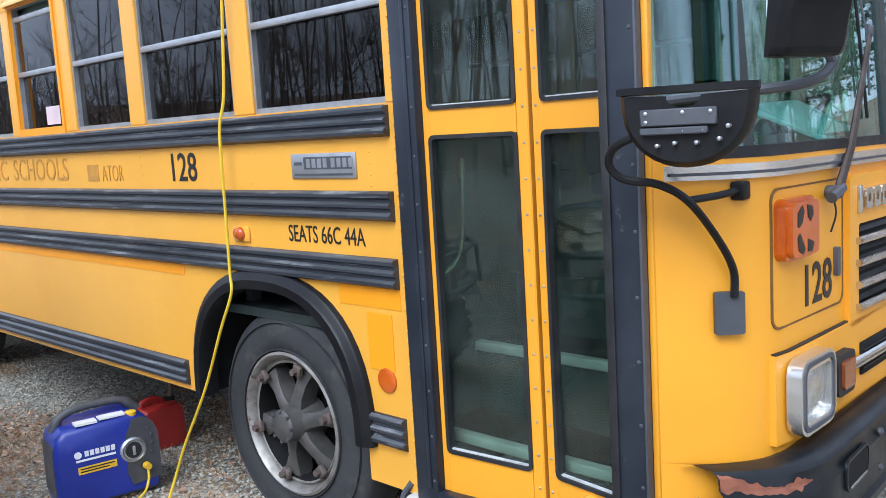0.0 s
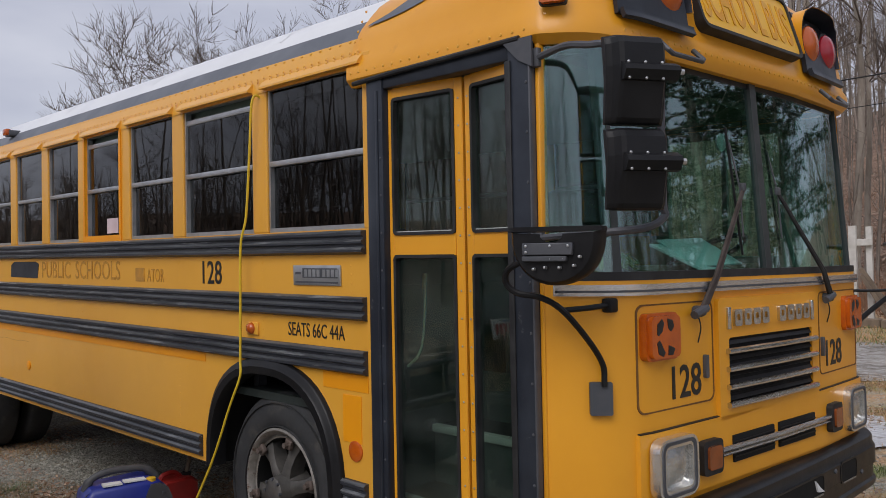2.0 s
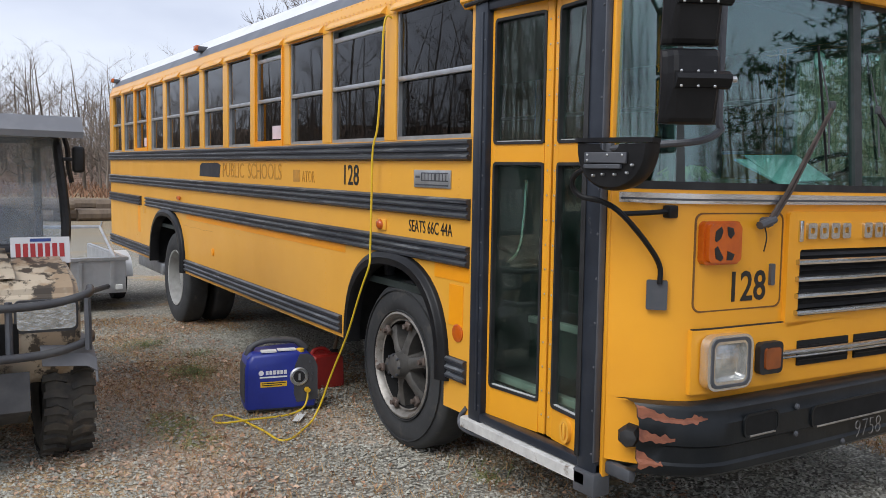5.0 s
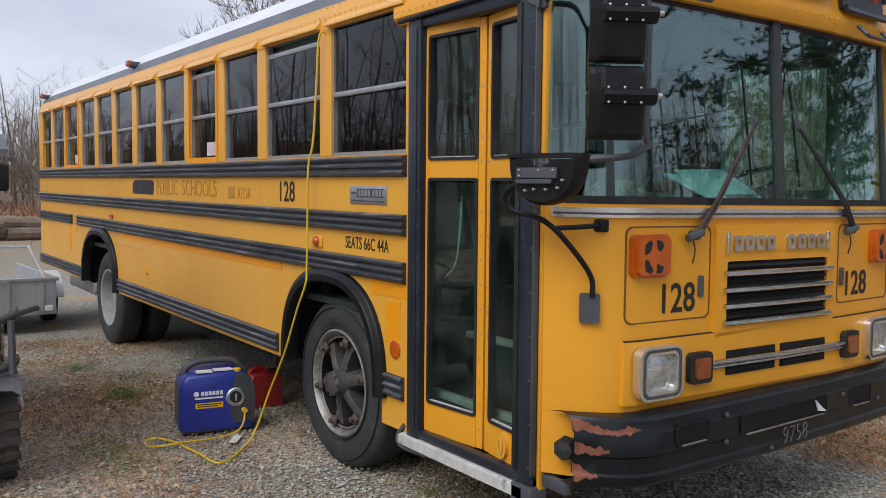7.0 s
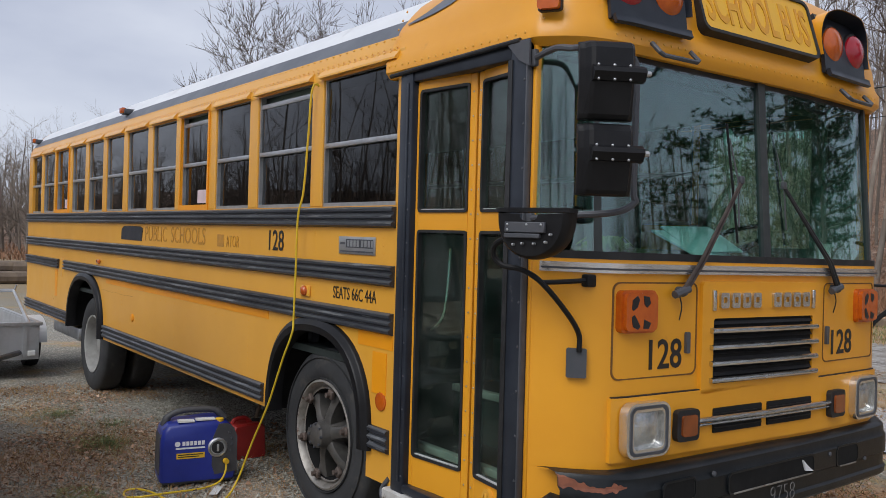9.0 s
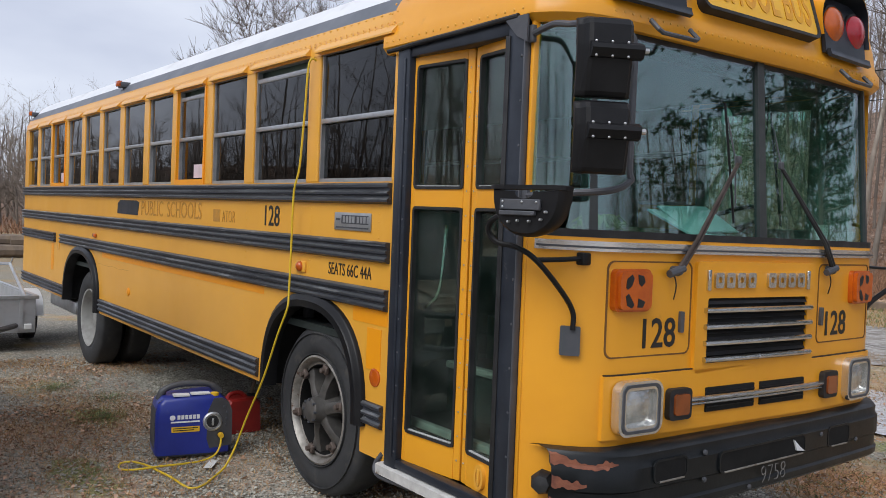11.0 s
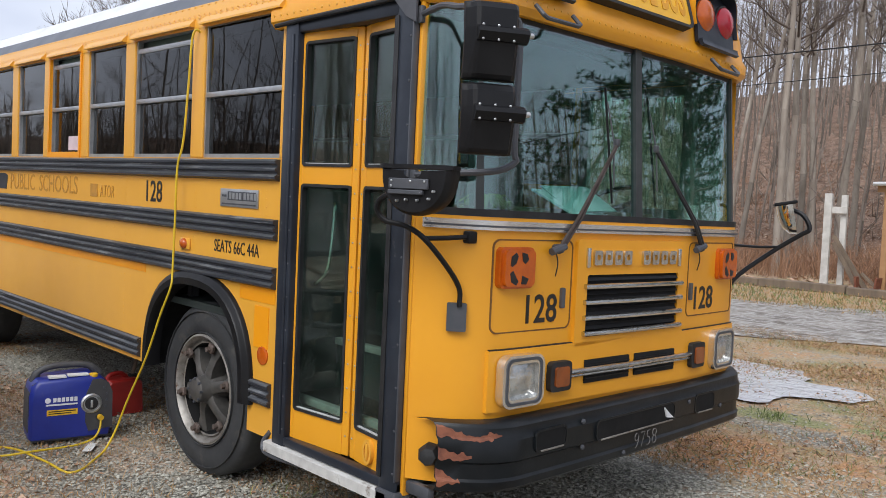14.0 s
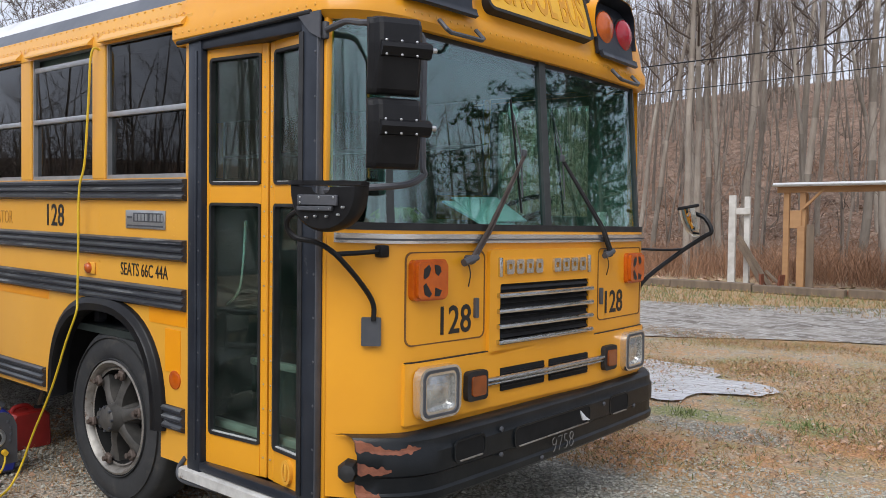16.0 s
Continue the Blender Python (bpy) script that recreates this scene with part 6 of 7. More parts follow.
# single trees at the foot of the hill
kinds = [tree_thing("bare_tree", 20 + k, 16 + 1.5 * k, 0.10 + 0.030 * k, 2.8, 0.45, 8, 3, 3, "tall bare grey-barked tree on the leaf-strewn hillside", -13.2 + 2.6 * k, 29.0 + (k * 37 % 5), k) for k in range(3)]
spots = [(-11.9, 27.5), (-10.2, 34.0), (-9.0, 29.5), (-7.3, 31.0), (-6.6, 28.2), (-5.2, 30.5), (-4.0, 33.5), (-2.6, 29.0), (-15.5, 30.5), (-17.5, 27.0), (-9.9, 26.9), (-0.5, 31.5), (-8.2, 36.0), (-13.6, 35.5), (1.5, 29.0), (-5.9, 36.5), (-9.5, 25.2), (-3.3, 25.6), (0.2, 27.4), (-11.0, 30.8)]
for i, (x, y) in enumerate(spots):
    copy_thing(kinds[i % 3], pose(x, y, height(x, y) - 0.1, rnd.uniform(-3, 3), rnd.uniform(-3, 3), rnd.uniform(0, 360)))
# broad trees seen over the roof
for k, (x, y, h) in enumerate(((-45.0, 16.6, 10.9), (-45.5, 19.6, 14.4), (-44.0, 21.6, 13.6), (-46.0, 25.5, 15.4), (-45.0, 28.0, 14.5), (-47.0, 34.0, 18.5), (-44.0, 38.0, 18.5), (-50.0, 29.5, 16.5))):
    tree_thing("bare_tree", 50 + k, h, 0.018 * h, 0.34 * h, 0.22, 12, 3, 4, "spreading bare tree against the grey sky", x, y, k, 0.014)


# woods too many to count
def wood(name, label, seed, n, place, h, clear, spread, limbs, levels, twigs, variants=4, girth=0.12):
    r_ = random.Random(seed)
    groups = [[] for _ in range(variants)]
    for i in range(n):
        x, y = place(r_)
        groups[i % variants].append((x, y, height(x, y) - 0.2, r_.uniform(0, 6.28), r_.uniform(0.7, 1.15)))
    meshes = []
    for k in range(variants):
        trunk, branch = grow_tree(seed * 10 + k, h, girth, spread, clear, limbs, levels, twigs)
        meshes.append(segment_mesh("m", trunk, 6, groups[k]))
        meshes.append(segment_mesh("m", branch, 3, groups[k]))
    bm = bmesh.new()
    for me in meshes:
        bm.from_mesh(me)
        bpy.data.meshes.remove(me)
    me = bpy.data.meshes.new(name)
    bm.to_mesh(me)
    bm.free()
    me.materials.append(WOOD_FAR)
    tagged(new(name, me), label, "woods", kind="stuff")


WOOD_FAR = material("winter_woods", (0.24, 0.20, 0.165), (0.15, 0.12, 0.098), 0.6, 0.95, bump=0, jitter=0.35)
wood("hillside_woods", "dense bare winter woods on the hill", 3, 210, lambda q: ((lambda y: (q.uniform(-1.05, 0.30) * y - 1.0, y))(36 + 75 * q.random())), 18, 0.40, 2.8, 9, 2, 4, 5, 0.075)
wood("crest_woods", "bare winter woods along the hill crest", 17, 480, lambda q: ((lambda y: (q.uniform(-1.05, 0.32) * y, y))(62 + 60 * q.random())), 16, 0.20, 3.0, 10, 2, 4, 4, 0.09)
wood("saplings", "thin bare saplings on the hillside", 13, 240, lambda q: ((lambda y: (q.uniform(-0.9, 0.25) * y, y))(27 + 35 * q.random())), 6.5, 0.3, 1.2, 5, 2, 2, 4, 0.035)
wood("far_woods", "distant grey line of bare winter woods", 4, 420, lambda q: (q.uniform(-135, -78), q.uniform(-60, 80)), 13, 0.10, 3.6, 14, 2, 4, 4, 0.16)
wood("opposite_woods", "bare winter woods on the opposite slope", 5, 260, lambda q: (q.uniform(-90, 45), q.uniform(-70, -27)), 19, 0.30, 3.4, 9, 2, 4)
wood("yard_woods", "bare winter trees beyond the yard's end", 6, 110, lambda q: (q.uniform(20, 48), q.uniform(17, 55)), 12, 0.25, 3.4, 10, 2, 3)


# evergreens that the windshield mirrors
def pine(x, y, h, seed, label):
    r_ = random.Random(seed)
    t = thing("pine_tree", label, "tree", x, y, height(x, y) - 0.05)
    me = segment_mesh("trunk", [(Vector((0, 0, h * k / 8)), Vector((0, 0, h * (k + 1) / 8)), 0.24 * (1 - k / 8.5), 0.24 * (1 - (k + 1) / 8.5)) for k in range(8)], 9)
    me.materials.append(BARK)
    new("trunk", me).parent = t
    vs, fs = [], []
    limbs = []
    for k in range(95):
        t_ = 0.22 + 0.78 * k / 95
        length = (1.05 - t_) ** 0.75 * h * 0.34 * r_.uniform(0.55, 1.15)
        a = k * 2.4 + r_.uniform(-0.5, 0.5)
        d = Vector((math.cos(a), math.sin(a), r_.uniform(-0.05, 0.3))).normalized()
        p0 = Vector((0, 0, h * t_))
        limbs.append((p0, p0 + d * length, 0.035, 0.008))
        for j in range(int(40 * max(0.4, length / 2))):
            c = p0 + d * length * r_.uniform(0.25, 1.05) + Vector((r_.gauss(0, 0.24), r_.gauss(0, 0.24), r_.gauss(0, 0.10)))
            for q in range(14):
                e = Vector((r_.gauss(0, 1), r_.gauss(0, 1), r_.gauss(0.3, 0.7))).normalized() * r_.uniform(0.08, 0.19)
                w = e.cross(Vector((0.3, 0.4, 1))).normalized() * 0.015
                i = len(vs)
                vs += [c - w, c + w, c + e]
                fs.append((i, i + 1, i + 2))
    me = segment_mesh("limbs", limbs, 4)
    me.materials.append(BARK)
    new("limbs", me).parent = t
    me = bpy.data.meshes.new("crown")
    me.from_pydata([tuple(v) for v in vs], [], fs)
    me.materials.append(NEEDLE)
    new("crown", me).parent = t


pine(9.9, 16.3, 15.0, 1, "tall dark green pine at the yard's edge")
pine(7.7, 17.4, 15.0, 2, "dark green pine at the yard's edge")
pine(12.5, 25.0, 17.0, 4, "tall dark green pine beyond the track")
pine(23.0, 21.5, 8.0, 3, "rounded dark evergreen beyond the yard")

# brush at the foot of the hill
def blades(name, label, category, mat, seed, n, place, hmin, hmax, width, lean, per=1):
    r_ = np.random.RandomState(seed)
    pts = place(r_, n)
    base = np.repeat(pts, per, 0) + (np.c_[r_.normal(0, 0.02 * per, (n * per, 2)), np.zeros(n * per)] if per > 1 else 0)
    m = len(base)
    a = r_.uniform(0, 2 * np.pi, m)
    h = r_.uniform(hmin, hmax, m)
    tip = base + np.c_[r_.normal(0, lean, m) * h, r_.normal(0, lean, m) * h, h]
    side = np.c_[np.cos(a), np.sin(a), np.zeros(m)] * width
    mid = (base + tip) / 2 + np.c_[np.zeros(m), np.zeros(m), h * 0.12]
    v = np.stack((base - side, base + side, mid + side * 0.7, mid - side * 0.7, tip), 1).reshape(-1, 3)
    k = np.arange(m)[:, None] * 5
    me = bpy.data.meshes.new(name)
    me.from_pydata(v.tolist(), [], (k + np.array([0, 1, 2, 3])).tolist() + (k + np.array([3, 2, 4])).tolist())
    me.materials.append(mat)
    return tagged(new(name, me), label, category, kind="stuff")


def in_box(x0, x1, y0, y1, dense=None):
    def place(r_, n):
        out = []
        while len(out) < n:
            x, y = r_.uniform(x0, x1), r_.uniform(y0, y1)
            if dense is None or dense(x, y) > r_.uniform():
                out.append((x, y, height(x, y)))
        return np.array(out)
    return place


blades("brush", "rust-brown dead brush at the foot of the hill", "brush", BRUSH, 1, 17000, in_box(-26, 6, 22.5, 30, lambda x, y: 0.5 + noise.noise(Vector((x * 0.5, y * 0.5, 0)))), 0.3, 1.35, 0.008, 0.6)
blades("brush", "low dead undergrowth on the hillside", "brush", BRUSH, 2, 12000, in_box(-34, 10, 28, 52, lambda x, y: 0.4 + noise.noise(Vector((x * 0.4, y * 0.4, 5)))), 0.15, 0.6, 0.012, 1.2)
blades("brush", "pale fallen twigs and dead stems on the hillside", "brush", TWIGS_PALE, 5, 9000, in_box(-34, 12, 27, 60), 0.15, 0.9, 0.016, 1.6)
blades("brush", "brown field edge scrub", "brush", BRUSH, 3, 9000, in_box(-100, -70, -50, 60), 0.3, 1.1, 0.05, 0.5)


# ==== things on the ground ====
BLUE = material("blue_generator_plastic", (0.018, 0.032, 0.26), (0.014, 0.025, 0.20), 5, 0.34, grain=140, bump=0.05, depth=0.002, third=(0.06, 0.07, 0.25), third_scale=14, third_lo=0.62, third_hi=0.8)
DARK_GREY = material("charcoal_plastic", (0.05, 0.05, 0.055), (0.08, 0.08, 0.08), 8, 0.5, grain=140, bump=0.08, depth=0.003)
RED_CAN = material("faded_red_plastic", (0.38, 0.025, 0.02), (0.28, 0.02, 0.018), 6, 0.45, grain=90, bump=0.08, depth=0.003)
CORD = material("yellow_cord", (0.72, 0.50, 0.02), (0.60, 0.40, 0.02), 20, 0.45, bump=0)
LABEL_Y = material("yellow_label", (0.75, 0.45, 0.02), (0.65, 0.38, 0.02), 20, 0.5)
PAPER = material("white_paper", (0.72, 0.72, 0.70), (0.62, 0.62, 0.60), 12, 0.7)
LOGO_WHITE = material("white_print", (0.75, 0.75, 0.78), (0.65, 0.65, 0.70), 20, 0.5)
TEAL_PAPER = material("teal_folder", (0.62, 0.80, 0.88), (0.55, 0.73, 0.80), 6, 0.6)
OLD_WOOD = material("weathered_wood", (0.20, 0.15, 0.105), (0.13, 0.10, 0.075), 5, 0.85, grain=30, bump=0.3, depth=0.006, stretch=(1, 1, 0.2))
PINE_WOOD = material("new_pine_board", (0.42, 0.24, 0.11), (0.34, 0.18, 0.08), 4, 0.7, grain=30, bump=0.2, depth=0.004, stretch=(0.3, 1, 1))
WHITE_WOOD = material("chalky_white_board", (0.62, 0.60, 0.56), (0.42, 0.40, 0.36), 3, 0.8, grain=30, bump=0.2, depth=0.004)

# generator, its control end towards the door
gen = thing("portable_generator", "blue portable generator with charcoal handle on the gravel", "generator", -3.174, -0.258, 0.012, -12)
prof = [(-0.235, 0.03), (-0.24, 0.06), (-0.238, 0.30), (-0.225, 0.36), (-0.19, 0.395), (0.10, 0.415), (0.17, 0.40), (0.215, 0.36), (0.236, 0.30), (0.24, 0.06), (0.235, 0.03)]
bm = bmesh.new()
rows = []
for x, k in ((-0.14, 0.90), (-0.125, 0.97), (-0.10, 1.0), (0.10, 1.0), (0.125, 0.975), (0.14, 0.92)):
    rows.append([(x, y * k, 0.03 + (z - 0.03) * k) for y, z in prof + prof[:1]])
sheet(bm, rows)
bm.faces.new([v for v in bm.verts if abs(v.co.x - 0.14) < 1e-6][:-1])
bm.faces.new([v for v in bm.verts if abs(v.co.x + 0.14) < 1e-6][:-1])
part("body", bm, BLUE, gen, "blue plastic shell")
part("base", B(-0.13, 0.13, -0.225, 0.225, 0.012, 0.05, 0.012), DARK_GREY, gen)
for sx in (-0.10, 0.10):
    for sy in (-0.19, 0.19):
        part("foot", L([(0.022, 0.0), (0.024, 0.012), (0.018, 0.02)], "z", (sx, sy, 0), 10), SEAL, gen)
part("end_panel", P([(0.10, 0.06), (0.242, 0.075), (0.240, 0.30), (0.218, 0.355), (0.175, 0.385), (0.12, 0.385), (0.085, 0.30), (0.080, 0.12)], "x", -0.11, 0.1435), DARK_GREY, gen, "dark control panel")
part("end_panel", P([(-0.242, 0.075), (-0.21, 0.06), (-0.215, 0.30), (-0.19, 0.388), (-0.22, 0.365), (-0.24, 0.30)], "x", -0.11, 0.11), DARK_GREY, gen)
part("handle", T(smooth_path([(0.0, -0.205, 0.365), (0.0, -0.175, 0.425), (0.0, -0.09, 0.458), (0.0, 0.03, 0.462), (0.0, 0.12, 0.45), (0.0, 0.185, 0.395)], 5), [0.026] * 5 + [0.02] * 16 + [0.026] * 5, 10), DARK_GREY, gen, "charcoal carrying handle")
part("top_label", B(0.06, 0.125, -0.13, -0.03, 0.402, 0.412), PAPER, gen)
part("top_label", B(0.06, 0.125, -0.02, 0.10, 0.409, 0.417), PAPER, gen)
part("fuel_cap", L([(0.028, 0.0), (0.028, 0.018), (0.022, 0.022)], "z", (0.10, 0.13, 0.395), 16), LABEL_Y, gen, "yellow cap")
dial = part("dial", L([(0.062, 0.0), (0.062, 0.012), (0.052, 0.018), (0.046, 0.010)], "x", (0.138, 0.115, 0.235), 28), ALU, gen, "grey dial ring")
part("knob", L([(0.040, 0.0), (0.038, 0.016)], "x", (0.142, 0.115, 0.235), 20), SEAL, dial)
part("pointer", B(0.155, 0.166, 0.108, 0.122, 0.212, 0.258, 0.003), ALU, dial)
for y, z, w in ((0.205, 0.29, 0.012), (0.205, 0.25, 0.012), (0.20, 0.21, 0.012), (0.19, 0.33, 0.016)):
    part("switch", B(0.140, 0.150, y - w / 2, y + w / 2, z - 0.008, z + 0.008, 0.002), GREY_METAL, gen)
part("socket", L([(0.022, 0.0), (0.020, 0.014)], "x", (0.140, 0.165, 0.145), 14), SEAL, gen)
part("maker_mark", L([(0.017, 0.0), (0.017, 0.002)], "x", (0.1405, -0.135, 0.270), 16), LOGO_WHITE, gen)
for k in range(6):
    part("maker_block", B(0.1395, 0.1425, -0.105 + 0.024 * k, -0.087 + 0.024 * k, 0.258, 0.284), LOGO_WHITE, gen)
part("maker_bar", B(0.1395, 0.1422, -0.145, 0.035, 0.236, 0.246), LOGO_WHITE, gen)
part("warning_label", B(0.1395, 0.1425, -0.140, 0.035, 0.175, 0.210), LABEL_Y, gen, "yellow warning label")
part("label_bar", B(0.142, 0.1432, -0.130, 0.025, 0.197, 0.203), LETTER, gen)
part("label_bar", B(0.142, 0.1432, -0.130, 0.0, 0.184, 0.190), LETTER, gen)

# jerry can
can = thing("fuel_can", "faded red plastic fuel can behind the generator", "fuel can", -3.60, 0.27, 0.006, 2)
prof = [(-0.135, 0.0), (-0.14, 0.02), (-0.135, 0.21), (-0.11, 0.245), (0.09, 0.25), (0.13, 0.215), (0.14, 0.02), (0.135, 0.0)]
bm = bmesh.new()
rows = [[(x, y * k, 0.004 + z * (0.5 + 0.5 * k)) for y, z in prof + prof[:1]] for x, k in ((-0.09, 0.90), (-0.075, 1.0), (0.075, 1.0), (0.09, 0.90))]
sheet(bm, rows)
bm.faces.new([v for v in bm.verts if abs(v.co.x - 0.09) < 1e-6][:-1])
bm.faces.new([v for v in bm.verts if abs(v.co.x + 0.09) < 1e-6][:-1])
part("body", bm, RED_CAN, can)
part("handle", T(smooth_path([(0, -0.095, 0.235), (0, -0.08, 0.275), (0, 0.0, 0.285), (0, 0.05, 0.245)], 5), 0.016, 8), RED_CAN, can)
part("cap", L([(0.03, 0.0), (0.032, 0.03), (0.02, 0.036)], "z", (0, 0.09, 0.238), 14), SEAL, can)
part("spout", T([(0, 0.09, 0.26), (0.02, 0.11, 0.38), (0.03, 0.12, 0.46)], [0.016, 0.012, 0.010], 8), OLD_WOOD, can, "tan pour spout")

# the yellow cord out of the window, down the side and to the generator
cord = thing("extension_cord", "long yellow extension cord hanging from a bus window", "extension cord")
down = [(-2.10, 0.03, 2.47), (-2.115, -0.035, 2.475), (-2.14, -0.042, 2.20), (-2.175, -0.045, 1.88), (-2.205, -0.06, 1.73), (-2.215, -0.06, 1.42), (-2.215, -0.065, 1.15), (-2.19, -0.085, 1.06), (-2.27, -0.10, 0.90), (-2.42, -0.11, 0.62), (-2.60, -0.13, 0.34), (-2.68, -0.16, 0.15), (-2.66, -0.23, 0.045), (-2.58, -0.33, 0.018),
        (-2.46, -0.45, 0.015), (-2.46, -0.53, 0.015), (-2.68, -0.545, 0.015), (-2.86, -0.575, 0.02), (-2.98, -0.61, 0.03), (-3.09, -0.665, 0.03), (-3.11, -0.725, 0.02), (-3.01, -0.75, 0.015), (-2.91, -0.69, 0.03), (-2.89, -0.55, 0.035), (-2.89, -0.40, 0.03), (-2.90, -0.28, 0.03), (-2.92, -0.19, 0.05), (-2.945, -0.145, 0.10), (-2.975, -0.128, 0.157)]
part("cable", T(smooth_path(down, 6), 0.0065, 7), CORD, cord, "yellow rubber cable")
part("plug", T([(-3.01, -0.125, 0.158), (-2.955, -0.132, 0.158)], [0.02, 0.016], 10), LABEL_Y, cord)
tag = thing("paper_tag", "white paper tag lying on the gravel", "tag", -2.82, -0.26, 0.02, -35)
part("paper", P(rounded(-0.10, 0.07, -0.025, 0.025, 0.004, 2), "z", 0.0, 0.002), PAPER, tag)

# things on the dashboard
folder = thing("folder", "teal folder lying open on the dashboard", "folder", -0.27, 1.0, 1.615, 0)
part("cover", B(-0.13, 0.13, -0.17, 0.17, 0.0, 0.012, 0.003, m=pose(0, 0, 0.0, 0, 26, 8)), TEAL_PAPER, folder)
part("sheet", B(-0.12, 0.12, -0.13, 0.20, 0.014, 0.022, 0.002, m=pose(0.0, 0.03, 0.012, 2, 30, -6)), TEAL_PAPER, folder)
plank = thing("wooden_strip", "brown wooden strip lying along the dashboard", "strip", -0.33, 1.25, 1.56)
part("strip", B(-0.02, 0.02, -0.95, 0.6, 0.0, 0.03, 0.004), OLD_WOOD, plank)
cup = thing("white_cup", "white cup on the dashboard", "cup", -0.22, 2.12, 1.562)
part("cup", L([(0.035, 0.0), (0.045, 0.09), (0.042, 0.09), (0.032, 0.005)], "z", (0, 0, 0), 18), PAPER, cup)
GREEN_FRINGE = material("yellow_green_fringe", (0.28, 0.36, 0.06), (0.20, 0.28, 0.05), 10, 0.8, bump=0)
mop = thing("green_duster", "yellow-green duster lying on the dashboard", "duster", -0.28, 0.42, 1.56)
bm = bmesh.new()
r_ = random.Random(4)
for k in range(140):
    a, b = r_.uniform(0, 6.28), r_.uniform(0.02, 0.10)
    tube(bm, [(0, 0, 0.01), (b * math.cos(a) * 0.6, b * math.sin(a), 0.03 + r_.random() * 0.05), (b * math.cos(a), b * 1.6 * math.sin(a), 0.01 + r_.random() * 0.04)], 0.003, 3, False)
part("fringe", bm, GREEN_FRINGE, mop)

# ==== beyond the track ====
def board(name, x0, x1, y0, y1, z0, z1, mat, parent, m=None):
    return part(name, B(x0, x1, y0, y1, z0, z1, 0.006, 1, m), mat, parent, smooth=False)


shed = thing("wood_stand", "open lean-to stand of pine boards with a white-edged roof", "shed", -4.2, 19.6, 0.0, 0)
for x, y in ((-0.28, 0.0), (0.12, 0.0), (3.1, 0.0), (-0.28, 1.6), (3.1, 1.6)):
    board("post", x - 0.07, x + 0.07, y - 0.06, y + 0.06, 0, 2.55, PINE_WOOD, shed)
board("beam", -0.50, 4.4, -0.10, -0.02, 2.50, 2.66, PINE_WOOD, shed)
part("roof", B(-0.55, 4.5, -0.25, 2.0, 2.67, 2.71, 0.004, m=pose(0, 0, 0, 2.0, 0, 0)), WHITE_RIM, shed, "weathered roof sheet")
board("roof_edge", -0.56, 4.5, -0.27, -0.25, 2.645, 2.745, WHITE, shed)
board("sign_board", -0.18, 0.10, -0.10, -0.065, 1.60, 2.05, PINE_WOOD, shed)
board("brace", -0.02, 0.04, -0.14, -0.06, -0.35, 0.35, PINE_WOOD, shed, pose(0.38, 0, 2.35, 0, 45, 0))
board("leaning_board", 0.24, 0.42, -0.13, -0.08, 0.05, 1.70, OLD_WOOD, shed)
board("leaning_board", 0.02, 0.20, -0.16, -0.11, 0.05, 1.65, PINE_WOOD, shed)
board("foot_board", -0.03, 0.03, -0.12, 0.0, 0.0, 0.75, OLD_WOOD, shed, pose(-0.15, -0.15, 0, 0, -48, 0) @ pose(0, 0, 0))
posts = thing("white_post_frame", "pair of chalky white posts with a grey brace", "posts", -5.70, 19.5, 0.0)
board("post", -0.22, -0.04, -0.05, 0.05, 0, 2.45, WHITE_WOOD, posts)
board("post", 0.14, 0.28, 0.10, 0.20, 0, 2.42, WHITE_WOOD, posts)
board("rail", -0.1, 0.32, 0.0, 0.06, 1.95, 2.12, WHITE_WOOD, posts)
board("brace", -0.05, 0.05, -0.10, -0.02, 0.0, 1.60, OLD_WOOD, posts, pose(0.95, -0.05, 0.05, 0, -33, 0))
board("brace", -0.05, 0.05, -0.20, -0.12, 0.0, 1.35, OLD_WOOD, posts, pose(0.80, -0.05, 0.05, 0, -30, 0))
pot = thing("planter_box", "dark reddish planter box by the timber edging", "planter", -4.72, 19.3, 0.0)
part("box", P([(-0.22, 0.0), (0.22, 0.0), (0.27, 0.42), (0.22, 0.42), (0.19, 0.05), (-0.19, 0.05), (-0.22, 0.42), (-0.27, 0.42)], "y", -0.2, 0.2), RUST_PATCH, pot, smooth=False)
for k in range(9):
    x = -17.0 + 2.2 * k
    t_ = thing("timber_edging", "grey weathered timber laid along the grass edge", "timber", x, 19.2 + 0.06 * ((k * 5) % 3) - 0.14 * k, 0.0, -3.5 + (k % 3), group="timber edging")
    part("sleeper", B(-1.07, 1.07, -0.12, 0.12, 0.0, 0.20 + 0.02 * (k % 2), 0.02, 1), OLD_WOOD, t_, smooth=False)
plank2 = thing("board_stack", "low stack of reddish boards beside the stand", "boards", -2.2, 19.0, 0.0)
for k in range(3):
    board("board", -1.2 + 0.1 * k, 1.3, -0.15, 0.15, 0.04 * k, 0.04 * k + 0.035, RUST_PATCH if k else OLD_WOOD, plank2)
wire = thing("overhead_wire", "thin dark wire strung along the woods", "wire", 0, 0, 0)
part("strand", T(smooth_path([(-40, 24.0, 7.6), (-20, 23.5, 7.0), (0, 23.0, 6.9), (20, 22.5, 7.4), (45, 22.0, 8.6)], 6), 0.022, 5), SEAL, wire)
part("strand", T(smooth_path([(-40, 24.4, 6.9), (-20, 23.9, 6.1), (0, 23.4, 6.2), (20, 22.9, 6.8), (45, 22.4, 8.0)], 6), 0.014, 5), SEAL, wire)
